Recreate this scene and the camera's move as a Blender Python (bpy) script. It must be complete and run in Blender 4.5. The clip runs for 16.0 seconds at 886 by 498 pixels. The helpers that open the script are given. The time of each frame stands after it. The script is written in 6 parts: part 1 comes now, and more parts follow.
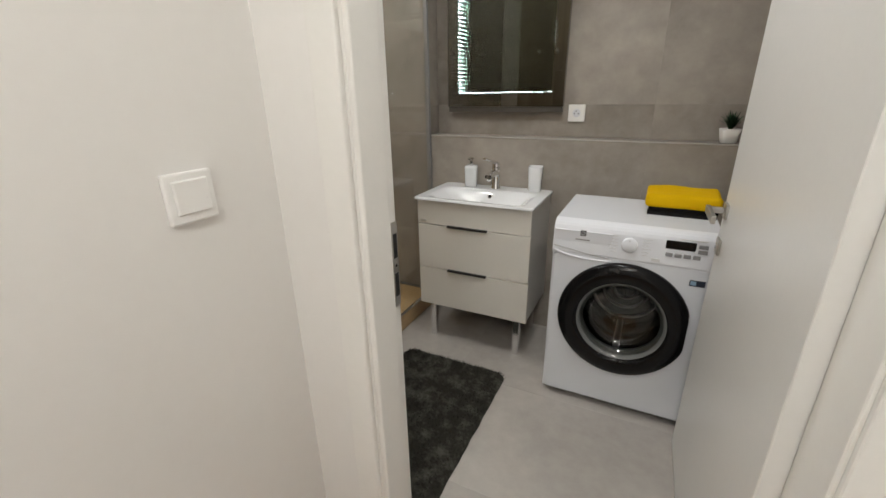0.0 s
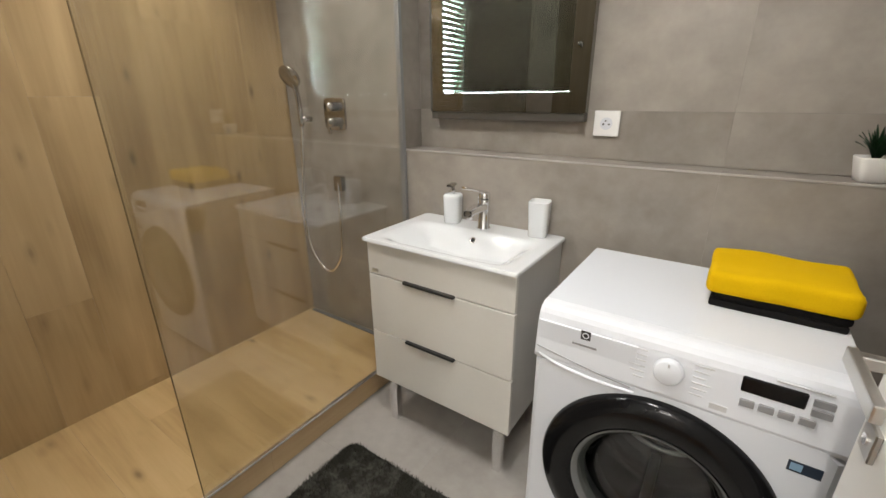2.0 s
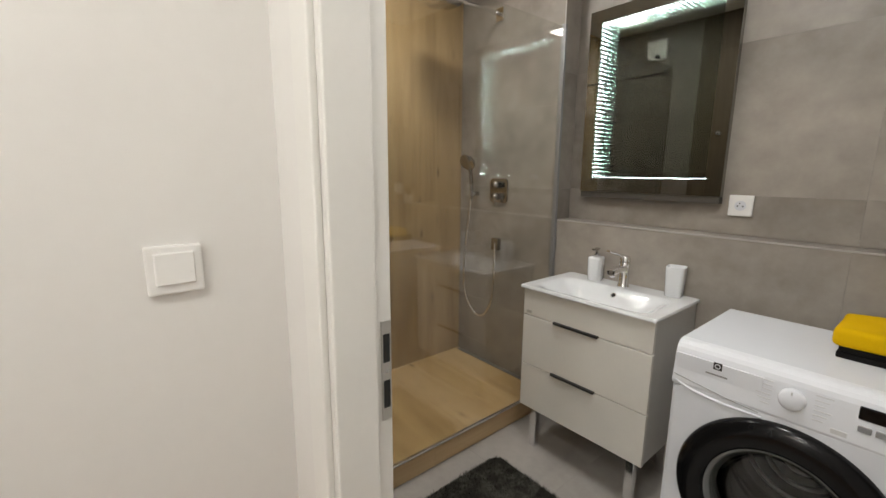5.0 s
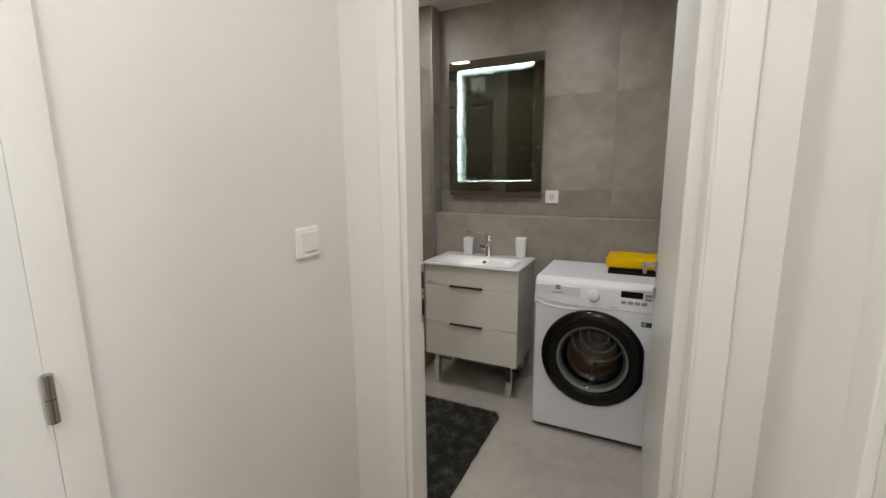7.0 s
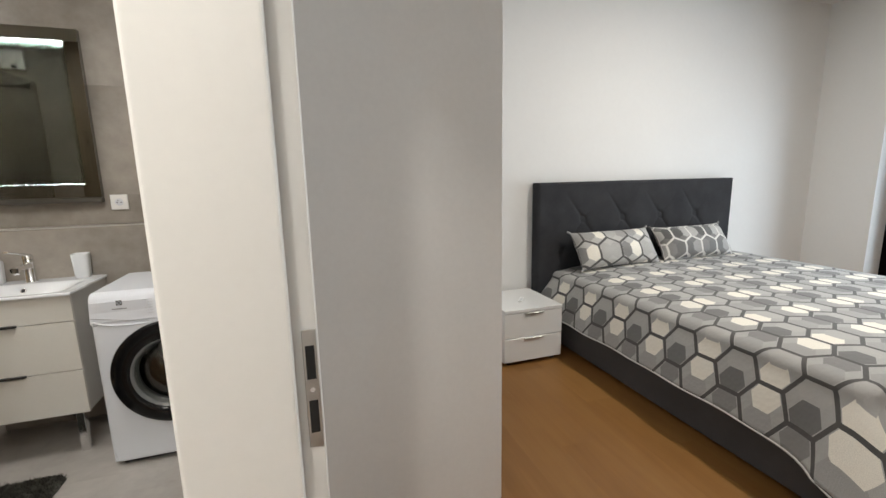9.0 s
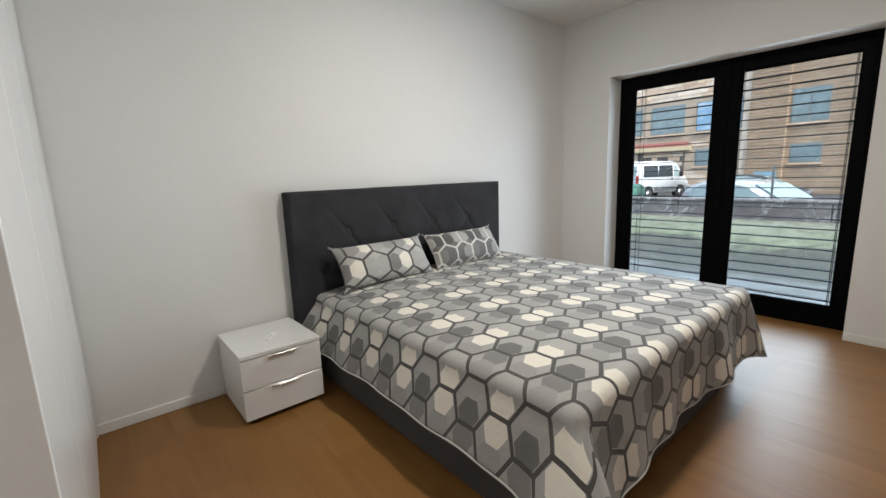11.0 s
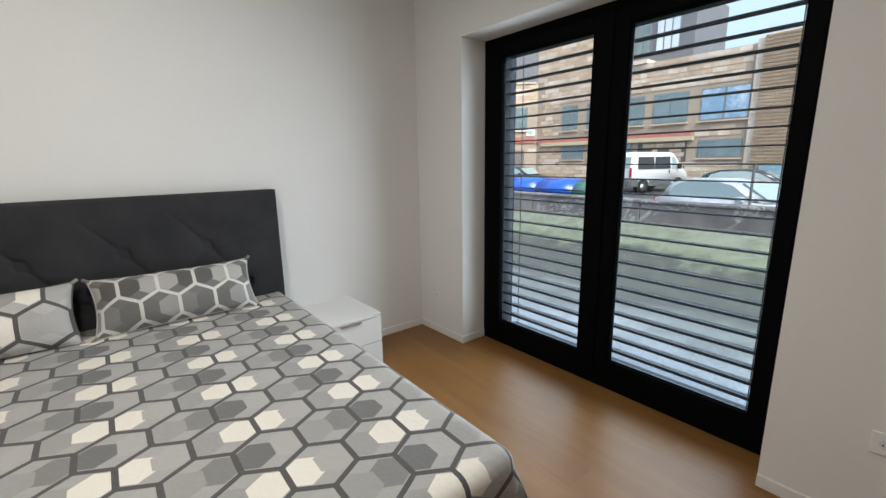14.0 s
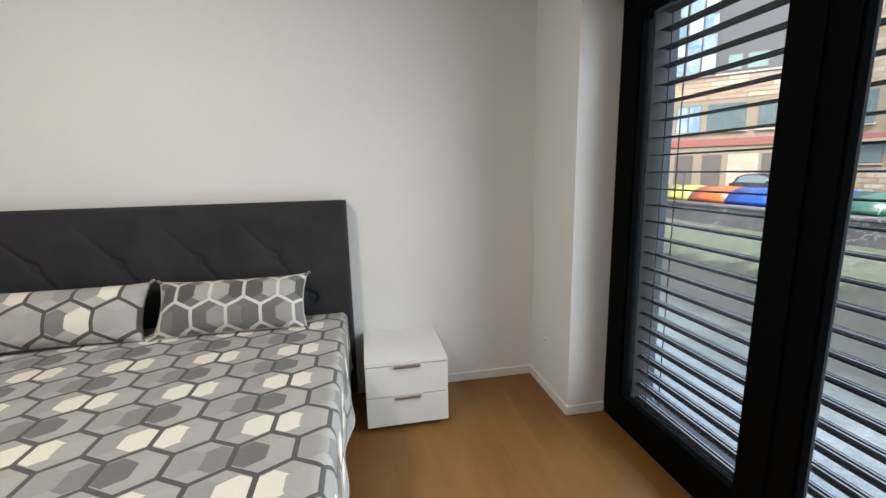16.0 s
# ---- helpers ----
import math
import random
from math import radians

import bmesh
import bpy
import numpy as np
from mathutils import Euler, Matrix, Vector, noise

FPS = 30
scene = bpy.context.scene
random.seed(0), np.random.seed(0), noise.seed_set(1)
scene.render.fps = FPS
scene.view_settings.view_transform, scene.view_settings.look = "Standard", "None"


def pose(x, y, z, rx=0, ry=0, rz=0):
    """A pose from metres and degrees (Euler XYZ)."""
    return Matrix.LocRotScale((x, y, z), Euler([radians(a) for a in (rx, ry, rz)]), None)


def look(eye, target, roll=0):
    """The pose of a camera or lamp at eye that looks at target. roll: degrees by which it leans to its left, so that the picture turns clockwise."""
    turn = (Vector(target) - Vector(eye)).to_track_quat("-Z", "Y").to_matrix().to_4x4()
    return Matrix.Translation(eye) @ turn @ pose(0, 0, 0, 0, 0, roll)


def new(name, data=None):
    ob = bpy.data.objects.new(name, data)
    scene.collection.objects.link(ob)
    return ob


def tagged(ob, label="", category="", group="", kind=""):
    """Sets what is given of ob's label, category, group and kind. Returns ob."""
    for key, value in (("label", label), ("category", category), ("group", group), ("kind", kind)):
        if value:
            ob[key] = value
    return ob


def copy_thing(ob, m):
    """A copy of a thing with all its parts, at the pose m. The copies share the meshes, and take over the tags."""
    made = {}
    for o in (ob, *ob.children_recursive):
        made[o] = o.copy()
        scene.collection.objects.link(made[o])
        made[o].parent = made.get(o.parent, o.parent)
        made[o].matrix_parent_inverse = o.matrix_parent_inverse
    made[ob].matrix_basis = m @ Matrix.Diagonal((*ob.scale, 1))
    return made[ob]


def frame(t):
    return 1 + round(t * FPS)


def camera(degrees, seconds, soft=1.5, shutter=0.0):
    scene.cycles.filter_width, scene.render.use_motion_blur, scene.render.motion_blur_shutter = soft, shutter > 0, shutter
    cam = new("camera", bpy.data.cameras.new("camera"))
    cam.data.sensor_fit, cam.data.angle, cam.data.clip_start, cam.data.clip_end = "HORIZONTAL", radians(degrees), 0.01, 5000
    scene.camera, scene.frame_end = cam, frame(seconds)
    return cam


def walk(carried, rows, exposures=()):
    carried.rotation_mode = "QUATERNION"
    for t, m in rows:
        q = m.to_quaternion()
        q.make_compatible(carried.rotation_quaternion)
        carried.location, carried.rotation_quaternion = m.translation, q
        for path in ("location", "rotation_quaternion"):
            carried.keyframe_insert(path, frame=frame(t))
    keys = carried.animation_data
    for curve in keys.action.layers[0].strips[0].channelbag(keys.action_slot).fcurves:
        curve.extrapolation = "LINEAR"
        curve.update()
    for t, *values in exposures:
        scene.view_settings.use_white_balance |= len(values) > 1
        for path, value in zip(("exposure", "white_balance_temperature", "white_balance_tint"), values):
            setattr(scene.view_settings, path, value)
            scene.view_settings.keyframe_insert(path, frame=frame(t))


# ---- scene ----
cam = camera(93.2, 16.0)
PATH = [
    (0, (0.556, 0.191, 1.347), (-0.287, 1.862, 0.642), -1.0),
    (0.5, (0.558, 0.485, 1.335), (-0.2, 2.195, 0.628), -0.6),
    (1, (0.561, 0.755, 1.344), (-0.228, 2.451, 0.636), -0.5),
    (1.5, (0.535, 0.91, 1.338), (-0.351, 2.561, 0.639), -0.4),
    (2, (0.551, 0.998, 1.322), (-0.522, 2.541, 0.637), -0.5),
    (2.5, (0.576, 1.069, 1.326), (-0.7, 2.458, 0.661), -0.4),
    (3, (0.599, 1.058, 1.335), (-0.845, 2.313, 0.753), -0.4),
    (3.5, (0.628, 1.002, 1.35), (-0.926, 2.19, 0.935), -0.0),
    (6, (0.73, 0.087, 1.366), (-0.655, 1.49, 1.028), -0.4),
    (6.5, (0.72, -0.112, 1.375), (-0.434, 1.486, 1.034), -0.4),
    (7, (0.718, -0.262, 1.367), (-0.139, 1.513, 1.026), -0.5),
    (7.5, (0.775, -0.343, 1.361), (0.261, 1.56, 1.021), -0.7),
    (8, (0.891, -0.359, 1.341), (0.75, 1.606, 0.998), -0.9),
    (8.5, (1.05, -0.336, 1.331), (1.295, 1.62, 0.992), -1.0),
    (9, (1.177, -0.319, 1.336), (1.783, 1.556, 0.994), -1.2),
    (9.5, (1.323, -0.352, 1.35), (2.203, 1.412, 1.016), -1.8),
    (12, (2.527, -0.072, 1.35), (3.845, 1.385, 0.976), -1.5),
    (12.5, (2.928, -0.13, 1.378), (4.238, 1.33, 0.988), -1.3),
    (13, (3.329, -0.175, 1.419), (4.635, 1.285, 1.016), -1.2),
    (13.5, (3.708, -0.216, 1.433), (5.002, 1.254, 1.028), -0.9),
    (14, (4.087, -0.197, 1.436), (5.316, 1.325, 1.021), -0.9),
    (14.5, (4.405, -0.146, 1.446), (5.511, 1.467, 1.03), -0.9),
    (15, (4.688, -0.066, 1.453), (5.623, 1.652, 1.037), -0.9),
    (15.5, (4.882, 0.02, 1.426), (5.572, 1.855, 1.031), -1.2),
    (16, (5.057, 0.076, 1.424), (5.424, 2.008, 1.058), -1.3),
]
EXPOSURES = [(0, 1.02, 6450, 9.7), (1, 1.45, 6500, 10), (2, 1.55, 6500, 10), (3, 1.5, 6500, 10), (3.7, 1.4, 6500, 10), (6, 0.88, 6500, 10), (7, 0.76, 6500, 10), (8, 0.86, 6500, 10), (8.5, 1.1, 6500, 10), (9, 1.2, 6500, 10), (9.7, 0.94, 6620, 10), (12, 0.95, 6450, 9.6), (13.5, 0.79, 6510, 9.8), (14.2, 0.75, 6600, 9.9), (15, 0.68, 6600, 9.7), (15.5, 0.71, 6760, 10.5), (16, 0.81, 6880, 10.7)]
walk(cam, [(t, look(eye, target, roll)) for t, eye, target, roll in PATH], EXPOSURES)

# ---- world, sun and lamps ----
world = bpy.data.worlds.new("overcast_sky")
scene.world = world
world.use_nodes = True
wn = world.node_tree
sky = wn.nodes.new("ShaderNodeTexSky")
sky.sky_type = "NISHITA"
sky.sun_disc = False
sky.sun_elevation = radians(48)
sky.sun_rotation = radians(205)
sky.air_density = 0.45
sky.ozone_density = 0.3
sky.dust_density = 9.0
cloud = wn.nodes.new("ShaderNodeMix")          # thin, even cloud cover over the sky
cloud.data_type = "RGBA"
cloud.inputs[0].default_value = 0.6
cloud.inputs[7].default_value = (4.95, 6.2, 7.9, 1)
wn.links.new(sky.outputs[0], cloud.inputs[6])
wn.links.new(cloud.outputs[2], wn.nodes["Background"].inputs[0])
wn.nodes["Background"].inputs[1].default_value = 0.15

sun_data = bpy.data.lights.new("sun", "SUN")
sun_data.energy = 2.0
sun_data.angle = radians(25)
sun_data.color = (1.0, 0.96, 0.9)
sun = new("sun", sun_data)
sun.matrix_world = look((20, -30, 20), (20.0 + 7.8, -30 + 16.7, 0))


def area_lamp(name, at, target, sx, sy, watts, color):
    d = bpy.data.lights.new(name, "AREA")
    d.shape, d.size, d.size_y, d.energy, d.color = "RECTANGLE", sx, sy, watts, color
    ob = new(name, d)
    ob.matrix_world = look(at, target)
    return ob


area_lamp("window_daylight", (6.505, 1.165, 1.16), (3.0, 1.165, 1.0), 1.68, 1.9, 25, (0.79, 0.90, 1.0)).data.spread = radians(128)
area_lamp("bath_lamp_shower", (-0.85, 1.77, 2.487), (-0.85, 1.77, 0), 0.13, 0.13, 3.45, (1.0, 0.98, 0.94))
area_lamp("bath_lamp_room", (0.2, 1.45, 2.487), (0.2, 1.45, 0), 0.15, 0.15, 5.2, (1.0, 0.985, 0.95))
area_lamp("hall_downlight", (0.55, -0.85, 2.485), (0.55, -0.85, 0), 0.2, 0.2, 6.3, (1.0, 0.968, 0.90))
area_lamp("hall_downlight_by_door", (0.6, 0.05, 2.485), (0.6, 0.05, 0), 0.2, 0.2, 3.6, (1.0, 0.968, 0.90))
area_lamp("bedroom_downlight", (3.75, 0.85, 2.885), (3.75, 0.85, 0), 0.2, 0.2, 19.5, (1.0, 0.95, 0.865))


# ---- materials ----
def nodes_of(name):
    m = bpy.data.materials.new(name)
    m.use_nodes = True
    t = m.node_tree
    return m, t, t.nodes["Principled BSDF"]


def add(t, kind, **inputs):
    n = t.nodes.new(kind)
    for k, v in inputs.items():
        n.inputs[k].default_value = v
    return n


def math_node(t, op, a, b=None):
    n = t.nodes.new("ShaderNodeMath")
    n.operation = op
    for i, v in enumerate((a, b)):
        if v is None:
            continue
        if isinstance(v, (int, float)):
            n.inputs[i].default_value = v
        else:
            t.links.new(v, n.inputs[i])
    return n.outputs[0]


def vec_node(t, op, a, b=None):
    n = t.nodes.new("ShaderNodeVectorMath")
    n.operation = op
    for i, v in enumerate((a, b)):
        if v is None:
            continue
        if isinstance(v, (tuple, list)):
            n.inputs[i].default_value = v
        else:
            t.links.new(v, n.inputs[i])
    return n


def mix_color(t, fac, a, b, blend="MIX"):
    n = t.nodes.new("ShaderNodeMix")
    n.data_type = "RGBA"
    n.blend_type = blend
    for sock, v in ((n.inputs[0], fac), (n.inputs[6], a), (n.inputs[7], b)):
        if isinstance(v, (int, float)):
            sock.default_value = v
        elif isinstance(v, (tuple, list)):
            sock.default_value = (*v[:3], 1)
        else:
            t.links.new(v, sock)
    return n.outputs[2]


def ramp(t, fac, stops):
    n = t.nodes.new("ShaderNodeValToRGB")
    e = n.color_ramp.elements
    while len(e) < len(stops):
        e.new(0.5)
    for el, (p, c) in zip(e, stops):
        el.position = p
        el.color = (*c, 1) if len(c) == 3 else c
    t.links.new(fac, n.inputs[0])
    return n.outputs[0]


def surface(name, color, rough=0.5, metal=0.0, dark=None, scale=3.0, fine=60.0, amount=0.5, bump=0.0, bump_scale=300.0,
            piece=0.0, island=False, rough_var=0.1, coat=0.0, stretch=(1, 1, 1), spec=0.5):
    """A painted, moulded or mineral surface: colour varied at two scales, roughness varied, fine relief."""
    m, t, p = nodes_of(name)
    geo = t.nodes.new("ShaderNodeNewGeometry")
    pos = vec_node(t, "MULTIPLY", geo.outputs["Position"], stretch).outputs[0]
    chance = geo.outputs["Random Per Island"] if island else t.nodes.new("ShaderNodeObjectInfo").outputs["Random"]
    if piece:
        off = vec_node(t, "SCALE", (7.3, 3.1, 5.7))
        t.links.new(chance, off.inputs["Scale"])
        pos = vec_node(t, "ADD", pos, off.outputs[0]).outputs[0]
    big = add(t, "ShaderNodeTexNoise", Scale=scale, Detail=5.0, Roughness=0.6)
    small = add(t, "ShaderNodeTexNoise", Scale=fine, Detail=4.0, Roughness=0.6)
    t.links.new(pos, big.inputs["Vector"])
    t.links.new(pos, small.inputs["Vector"])
    both = math_node(t, "ADD", math_node(t, "MULTIPLY", big.outputs[0], 0.68), math_node(t, "MULTIPLY", small.outputs[0], 0.32))
    dark = dark or tuple(c * 0.8 for c in color)
    f = math_node(t, "MULTIPLY_ADD", both, 2.2)
    f.node.inputs[2].default_value = -0.6
    col = mix_color(t, math_node(t, "MULTIPLY", f, amount * 2), color, dark)
    col.node.clamp_factor = True
    if piece:
        k = math_node(t, "MULTIPLY_ADD", chance, piece)
        k.node.inputs[2].default_value = 1 - piece / 2
        g = t.nodes.new("ShaderNodeCombineColor")
        for i in range(3):
            t.links.new(k, g.inputs[i])
        col = mix_color(t, 1.0, col, g.outputs[0], "MULTIPLY")
    t.links.new(col, p.inputs["Base Color"])
    r = math_node(t, "MULTIPLY_ADD", big.outputs[0], rough_var * 2)
    r.node.inputs[2].default_value = rough - rough_var
    t.links.new(r, p.inputs["Roughness"])
    p.inputs["Metallic"].default_value = metal
    p.inputs["Coat Weight"].default_value = coat
    p.inputs["Specular IOR Level"].default_value = spec
    if bump:
        b = add(t, "ShaderNodeBump", Strength=min(1.0, bump), Distance=0.002)
        bn = add(t, "ShaderNodeTexNoise", Scale=bump_scale, Detail=3.0)
        t.links.new(pos, bn.inputs["Vector"])
        t.links.new(bn.outputs[0], b.inputs["Height"])
        t.links.new(b.outputs[0], p.inputs["Normal"])
    return m


def wood(name, light, mid, dark, axis, rough=0.45, piece=0.25, knots=True, spec=0.5):
    """Wood grain drawn out along one axis (0, 1 or 2), offset from board to board."""
    m, t, p = nodes_of(name)
    geo = t.nodes.new("ShaderNodeNewGeometry")
    info = t.nodes.new("ShaderNodeObjectInfo")
    off = vec_node(t, "SCALE", (9.1, 4.3, 6.7))
    t.links.new(info.outputs["Random"], off.inputs["Scale"])
    pos = vec_node(t, "ADD", geo.outputs["Position"], off.outputs[0]).outputs[0]
    s1, s2 = [8.0] * 3, [80.0] * 3
    s1[axis], s2[axis] = 0.8, 3.0
    g1 = add(t, "ShaderNodeTexNoise", Scale=1.0, Detail=4.0, Roughness=0.55, Distortion=0.6)
    g2 = add(t, "ShaderNodeTexNoise", Scale=1.0, Detail=3.0, Roughness=0.6)
    g3 = add(t, "ShaderNodeTexNoise", Scale=1.6, Detail=3.0)
    t.links.new(vec_node(t, "MULTIPLY", pos, s1).outputs[0], g1.inputs["Vector"])
    t.links.new(vec_node(t, "MULTIPLY", pos, s2).outputs[0], g2.inputs["Vector"])
    t.links.new(pos, g3.inputs["Vector"])
    f = math_node(t, "ADD", math_node(t, "MULTIPLY", g1.outputs[0], 0.55), math_node(t, "MULTIPLY", g2.outputs[0], 0.13))
    f = math_node(t, "ADD", f, math_node(t, "MULTIPLY", g3.outputs[0], 0.37))
    col = ramp(t, f, [(0.36, dark), (0.52, mid), (0.68, light)])
    if knots:
        v = add(t, "ShaderNodeTexVoronoi", Scale=1.0)
        s3 = [8.5] * 3
        s3[axis] = 3.2
        t.links.new(vec_node(t, "MULTIPLY", pos, s3).outputs[0], v.inputs["Vector"])
        kf = ramp(t, v.outputs["Distance"], [(0.0, (0.85, 0.85, 0.85)), (0.05, (0.6, 0.6, 0.6)), (0.1, (0.2, 0.2, 0.2)), (0.18, (0, 0, 0))])
        col = mix_color(t, kf, col, tuple(c * 0.42 for c in dark))
    k = math_node(t, "MULTIPLY_ADD", info.outputs["Random"], piece)
    k.node.inputs[2].default_value = 1 - piece / 2
    cc = t.nodes.new("ShaderNodeCombineColor")
    for i in range(3):
        t.links.new(k, cc.inputs[i])
    col = mix_color(t, 1.0, col, cc.outputs[0], "MULTIPLY")
    t.links.new(col, p.inputs["Base Color"])
    p.inputs["Roughness"].default_value = rough
    p.inputs["Specular IOR Level"].default_value = spec
    b = add(t, "ShaderNodeBump", Strength=0.25, Distance=0.001)
    t.links.new(g2.outputs[0], b.inputs["Height"])
    t.links.new(b.outputs[0], p.inputs["Normal"])
    return m


def hex_field(t, uv, width, row):
    """Distance to the edge of a hexagon lattice (0 to 0.5) and the cell's own number."""
    k = 0.8660254
    p = vec_node(t, "MULTIPLY", uv, (1 / width, k / row, 0)).outputs[0]
    p = vec_node(t, "ADD", p, (100, 100 * 2 * k, 0)).outputs[0]
    r, h = (1, 2 * k, 1), (0.5, k, 0)
    a = vec_node(t, "SUBTRACT", vec_node(t, "MODULO", p, r).outputs[0], h).outputs[0]
    b = vec_node(t, "SUBTRACT", vec_node(t, "MODULO", vec_node(t, "SUBTRACT", p, h).outputs[0], r).outputs[0], h).outputs[0]
    da = vec_node(t, "DOT_PRODUCT", a, a).outputs["Value"]
    db = vec_node(t, "DOT_PRODUCT", b, b).outputs["Value"]
    pick = math_node(t, "LESS_THAN", db, da)
    mx = t.nodes.new("ShaderNodeMix")
    mx.data_type = "VECTOR"
    t.links.new(pick, mx.inputs[0])
    t.links.new(a, mx.inputs[4])
    t.links.new(b, mx.inputs[5])
    g = mx.outputs[1]
    ga = vec_node(t, "ABSOLUTE", g).outputs[0]
    sx = t.nodes.new("ShaderNodeSeparateXYZ")
    t.links.new(ga, sx.inputs[0])
    slant = vec_node(t, "DOT_PRODUCT", ga, (0.5, k, 0)).outputs["Value"]
    dist = math_node(t, "SUBTRACT", 0.5, math_node(t, "MAXIMUM", sx.outputs[0], slant))
    cell = vec_node(t, "SNAP", vec_node(t, "ADD", vec_node(t, "SUBTRACT", p, g).outputs[0], (0.05, 0.05, 0)).outputs[0], (0.25, 0.2165, 1)).outputs[0]
    wn_ = t.nodes.new("ShaderNodeTexWhiteNoise")
    wn_.noise_dimensions = "2D"
    t.links.new(cell, wn_.inputs["Vector"])
    return dist, wn_.outputs["Value"]


def hex_patches(t, uv, ox, oy, width, row, apothem):
    """Hexagon patches on a square grid: a mask of their faces and a number 0 to 3 for column and row parity."""
    p = vec_node(t, "SUBTRACT", uv, (ox - width / 2, oy - row / 2, 0)).outputs[0]
    p = vec_node(t, "ADD", vec_node(t, "MULTIPLY", p, (1 / width, 1 / row, 0)).outputs[0], (200, 200, 0)).outputs[0]
    cell = vec_node(t, "FLOOR", p).outputs[0]
    loc = vec_node(t, "SUBTRACT", vec_node(t, "FRACTION", p).outputs[0], (0.5, 0.5, 0)).outputs[0]
    loc = vec_node(t, "ABSOLUTE", vec_node(t, "MULTIPLY", loc, (width, row, 0)).outputs[0]).outputs[0]
    sx = t.nodes.new("ShaderNodeSeparateXYZ")
    t.links.new(loc, sx.inputs[0])
    slant = vec_node(t, "DOT_PRODUCT", loc, (0.5, 0.8660254, 0)).outputs["Value"]
    mask = math_node(t, "LESS_THAN", math_node(t, "MAXIMUM", sx.outputs[0], slant), apothem)
    odd = vec_node(t, "MODULO", cell, (2, 2, 1)).outputs[0]
    return mask, vec_node(t, "DOT_PRODUCT", odd, (1, 2, 0)).outputs["Value"]


def hex_cloth(name, line, base, tones_a, tones_b, width, row, line_width, shift, origin):
    """Printed cloth: outlined hexagons over staggered columns of pale, grey and dark hexagon patches."""
    m, t, p = nodes_of(name)
    uv = t.nodes.new("ShaderNodeUVMap").outputs[0]
    d1, c1 = hex_field(t, vec_node(t, "ADD", uv, (shift[0], shift[1], 0)).outputs[0], width, row)
    col = base
    for tones, dx, over in ((tones_b, width / 2, 1.0), (tones_a, 0.0, 1.0)):
        mask, num = hex_patches(t, uv, origin[0] + dx, origin[1], width, row, width * 0.30)
        tone = ramp(t, math_node(t, "MULTIPLY_ADD", num, 0.25), [(i / 4, c) for i, c in enumerate(tones)])
        tone.node.color_ramp.interpolation = "CONSTANT"
        tone.node.inputs[0].links[0].from_node.inputs[2].default_value = 0.1
        col = mix_color(t, math_node(t, "MULTIPLY", mask, over), col, tone)
    edge = math_node(t, "LESS_THAN", d1, line_width)
    col = mix_color(t, edge, col, line)
    wv = add(t, "ShaderNodeTexNoise", Scale=420.0, Detail=2.0)
    t.links.new(uv, wv.inputs["Vector"])
    weave = ramp(t, wv.outputs[0], [(0.35, (0.88, 0.88, 0.88)), (0.65, (1.05, 1.05, 1.05))])
    col = mix_color(t, 1.0, col, weave, "MULTIPLY")
    t.links.new(col, p.inputs["Base Color"])
    p.inputs["Roughness"].default_value = 0.85
    p.inputs["Sheen Weight"].default_value = 0.15
    q = add(t, "ShaderNodeTexVoronoi", Scale=55.0)
    t.links.new(uv, q.inputs["Vector"])
    b = add(t, "ShaderNodeBump", Strength=0.3, Distance=0.003)
    t.links.new(q.outputs["Distance"], b.inputs["Height"])
    t.links.new(b.outputs[0], p.inputs["Normal"])
    return m


def plain(name, color, rough=0.5, metal=0.0):
    return surface(name, color, rough, metal, amount=0.25, rough_var=0.04, scale=6, fine=90)


def emitter(name, color, strength):
    m, t, p = nodes_of(name)
    p.inputs["Base Color"].default_value = (*color, 1)
    p.inputs["Emission Color"].default_value = (*color, 1)
    p.inputs["Emission Strength"].default_value = strength
    return m


def clear_glass(name, tint=(1, 1, 1), gloss=0.06, rough=0.0):
    """A thin pane: what is behind shows straight through, with a Fresnel sheen."""
    m, t, p = nodes_of(name)
    t.nodes.remove(p)
    tr = t.nodes.new("ShaderNodeBsdfTransparent")
    tr.inputs[0].default_value = (*tint, 1)
    gl = t.nodes.new("ShaderNodeBsdfGlossy")
    gl.inputs["Roughness"].default_value = rough
    lw = add(t, "ShaderNodeLayerWeight", Blend=0.5)
    f = math_node(t, "MULTIPLY_ADD", math_node(t, "POWER", lw.outputs["Facing"], 5.0), 0.9)
    f.node.inputs[2].default_value = gloss
    mx = t.nodes.new("ShaderNodeMixShader")
    t.links.new(f, mx.inputs[0])
    t.links.new(tr.outputs[0], mx.inputs[1])
    t.links.new(gl.outputs[0], mx.inputs[2])
    t.links.new(mx.outputs[0], t.nodes["Material Output"].inputs[0])
    return m


def half_mirror(name, share, tint):
    m, t, p = nodes_of(name)
    t.nodes.remove(p)
    tr = t.nodes.new("ShaderNodeBsdfTransparent")
    tr.inputs[0].default_value = (*tint, 1)
    gl = t.nodes.new("ShaderNodeBsdfGlossy")
    gl.inputs["Roughness"].default_value = 0.0
    gl.inputs[0].default_value = (*tint, 1)
    mx = t.nodes.new("ShaderNodeMixShader")
    mx.inputs[0].default_value = share
    t.links.new(tr.outputs[0], mx.inputs[1])
    t.links.new(gl.outputs[0], mx.inputs[2])
    t.links.new(mx.outputs[0], t.nodes["Material Output"].inputs[0])
    return m


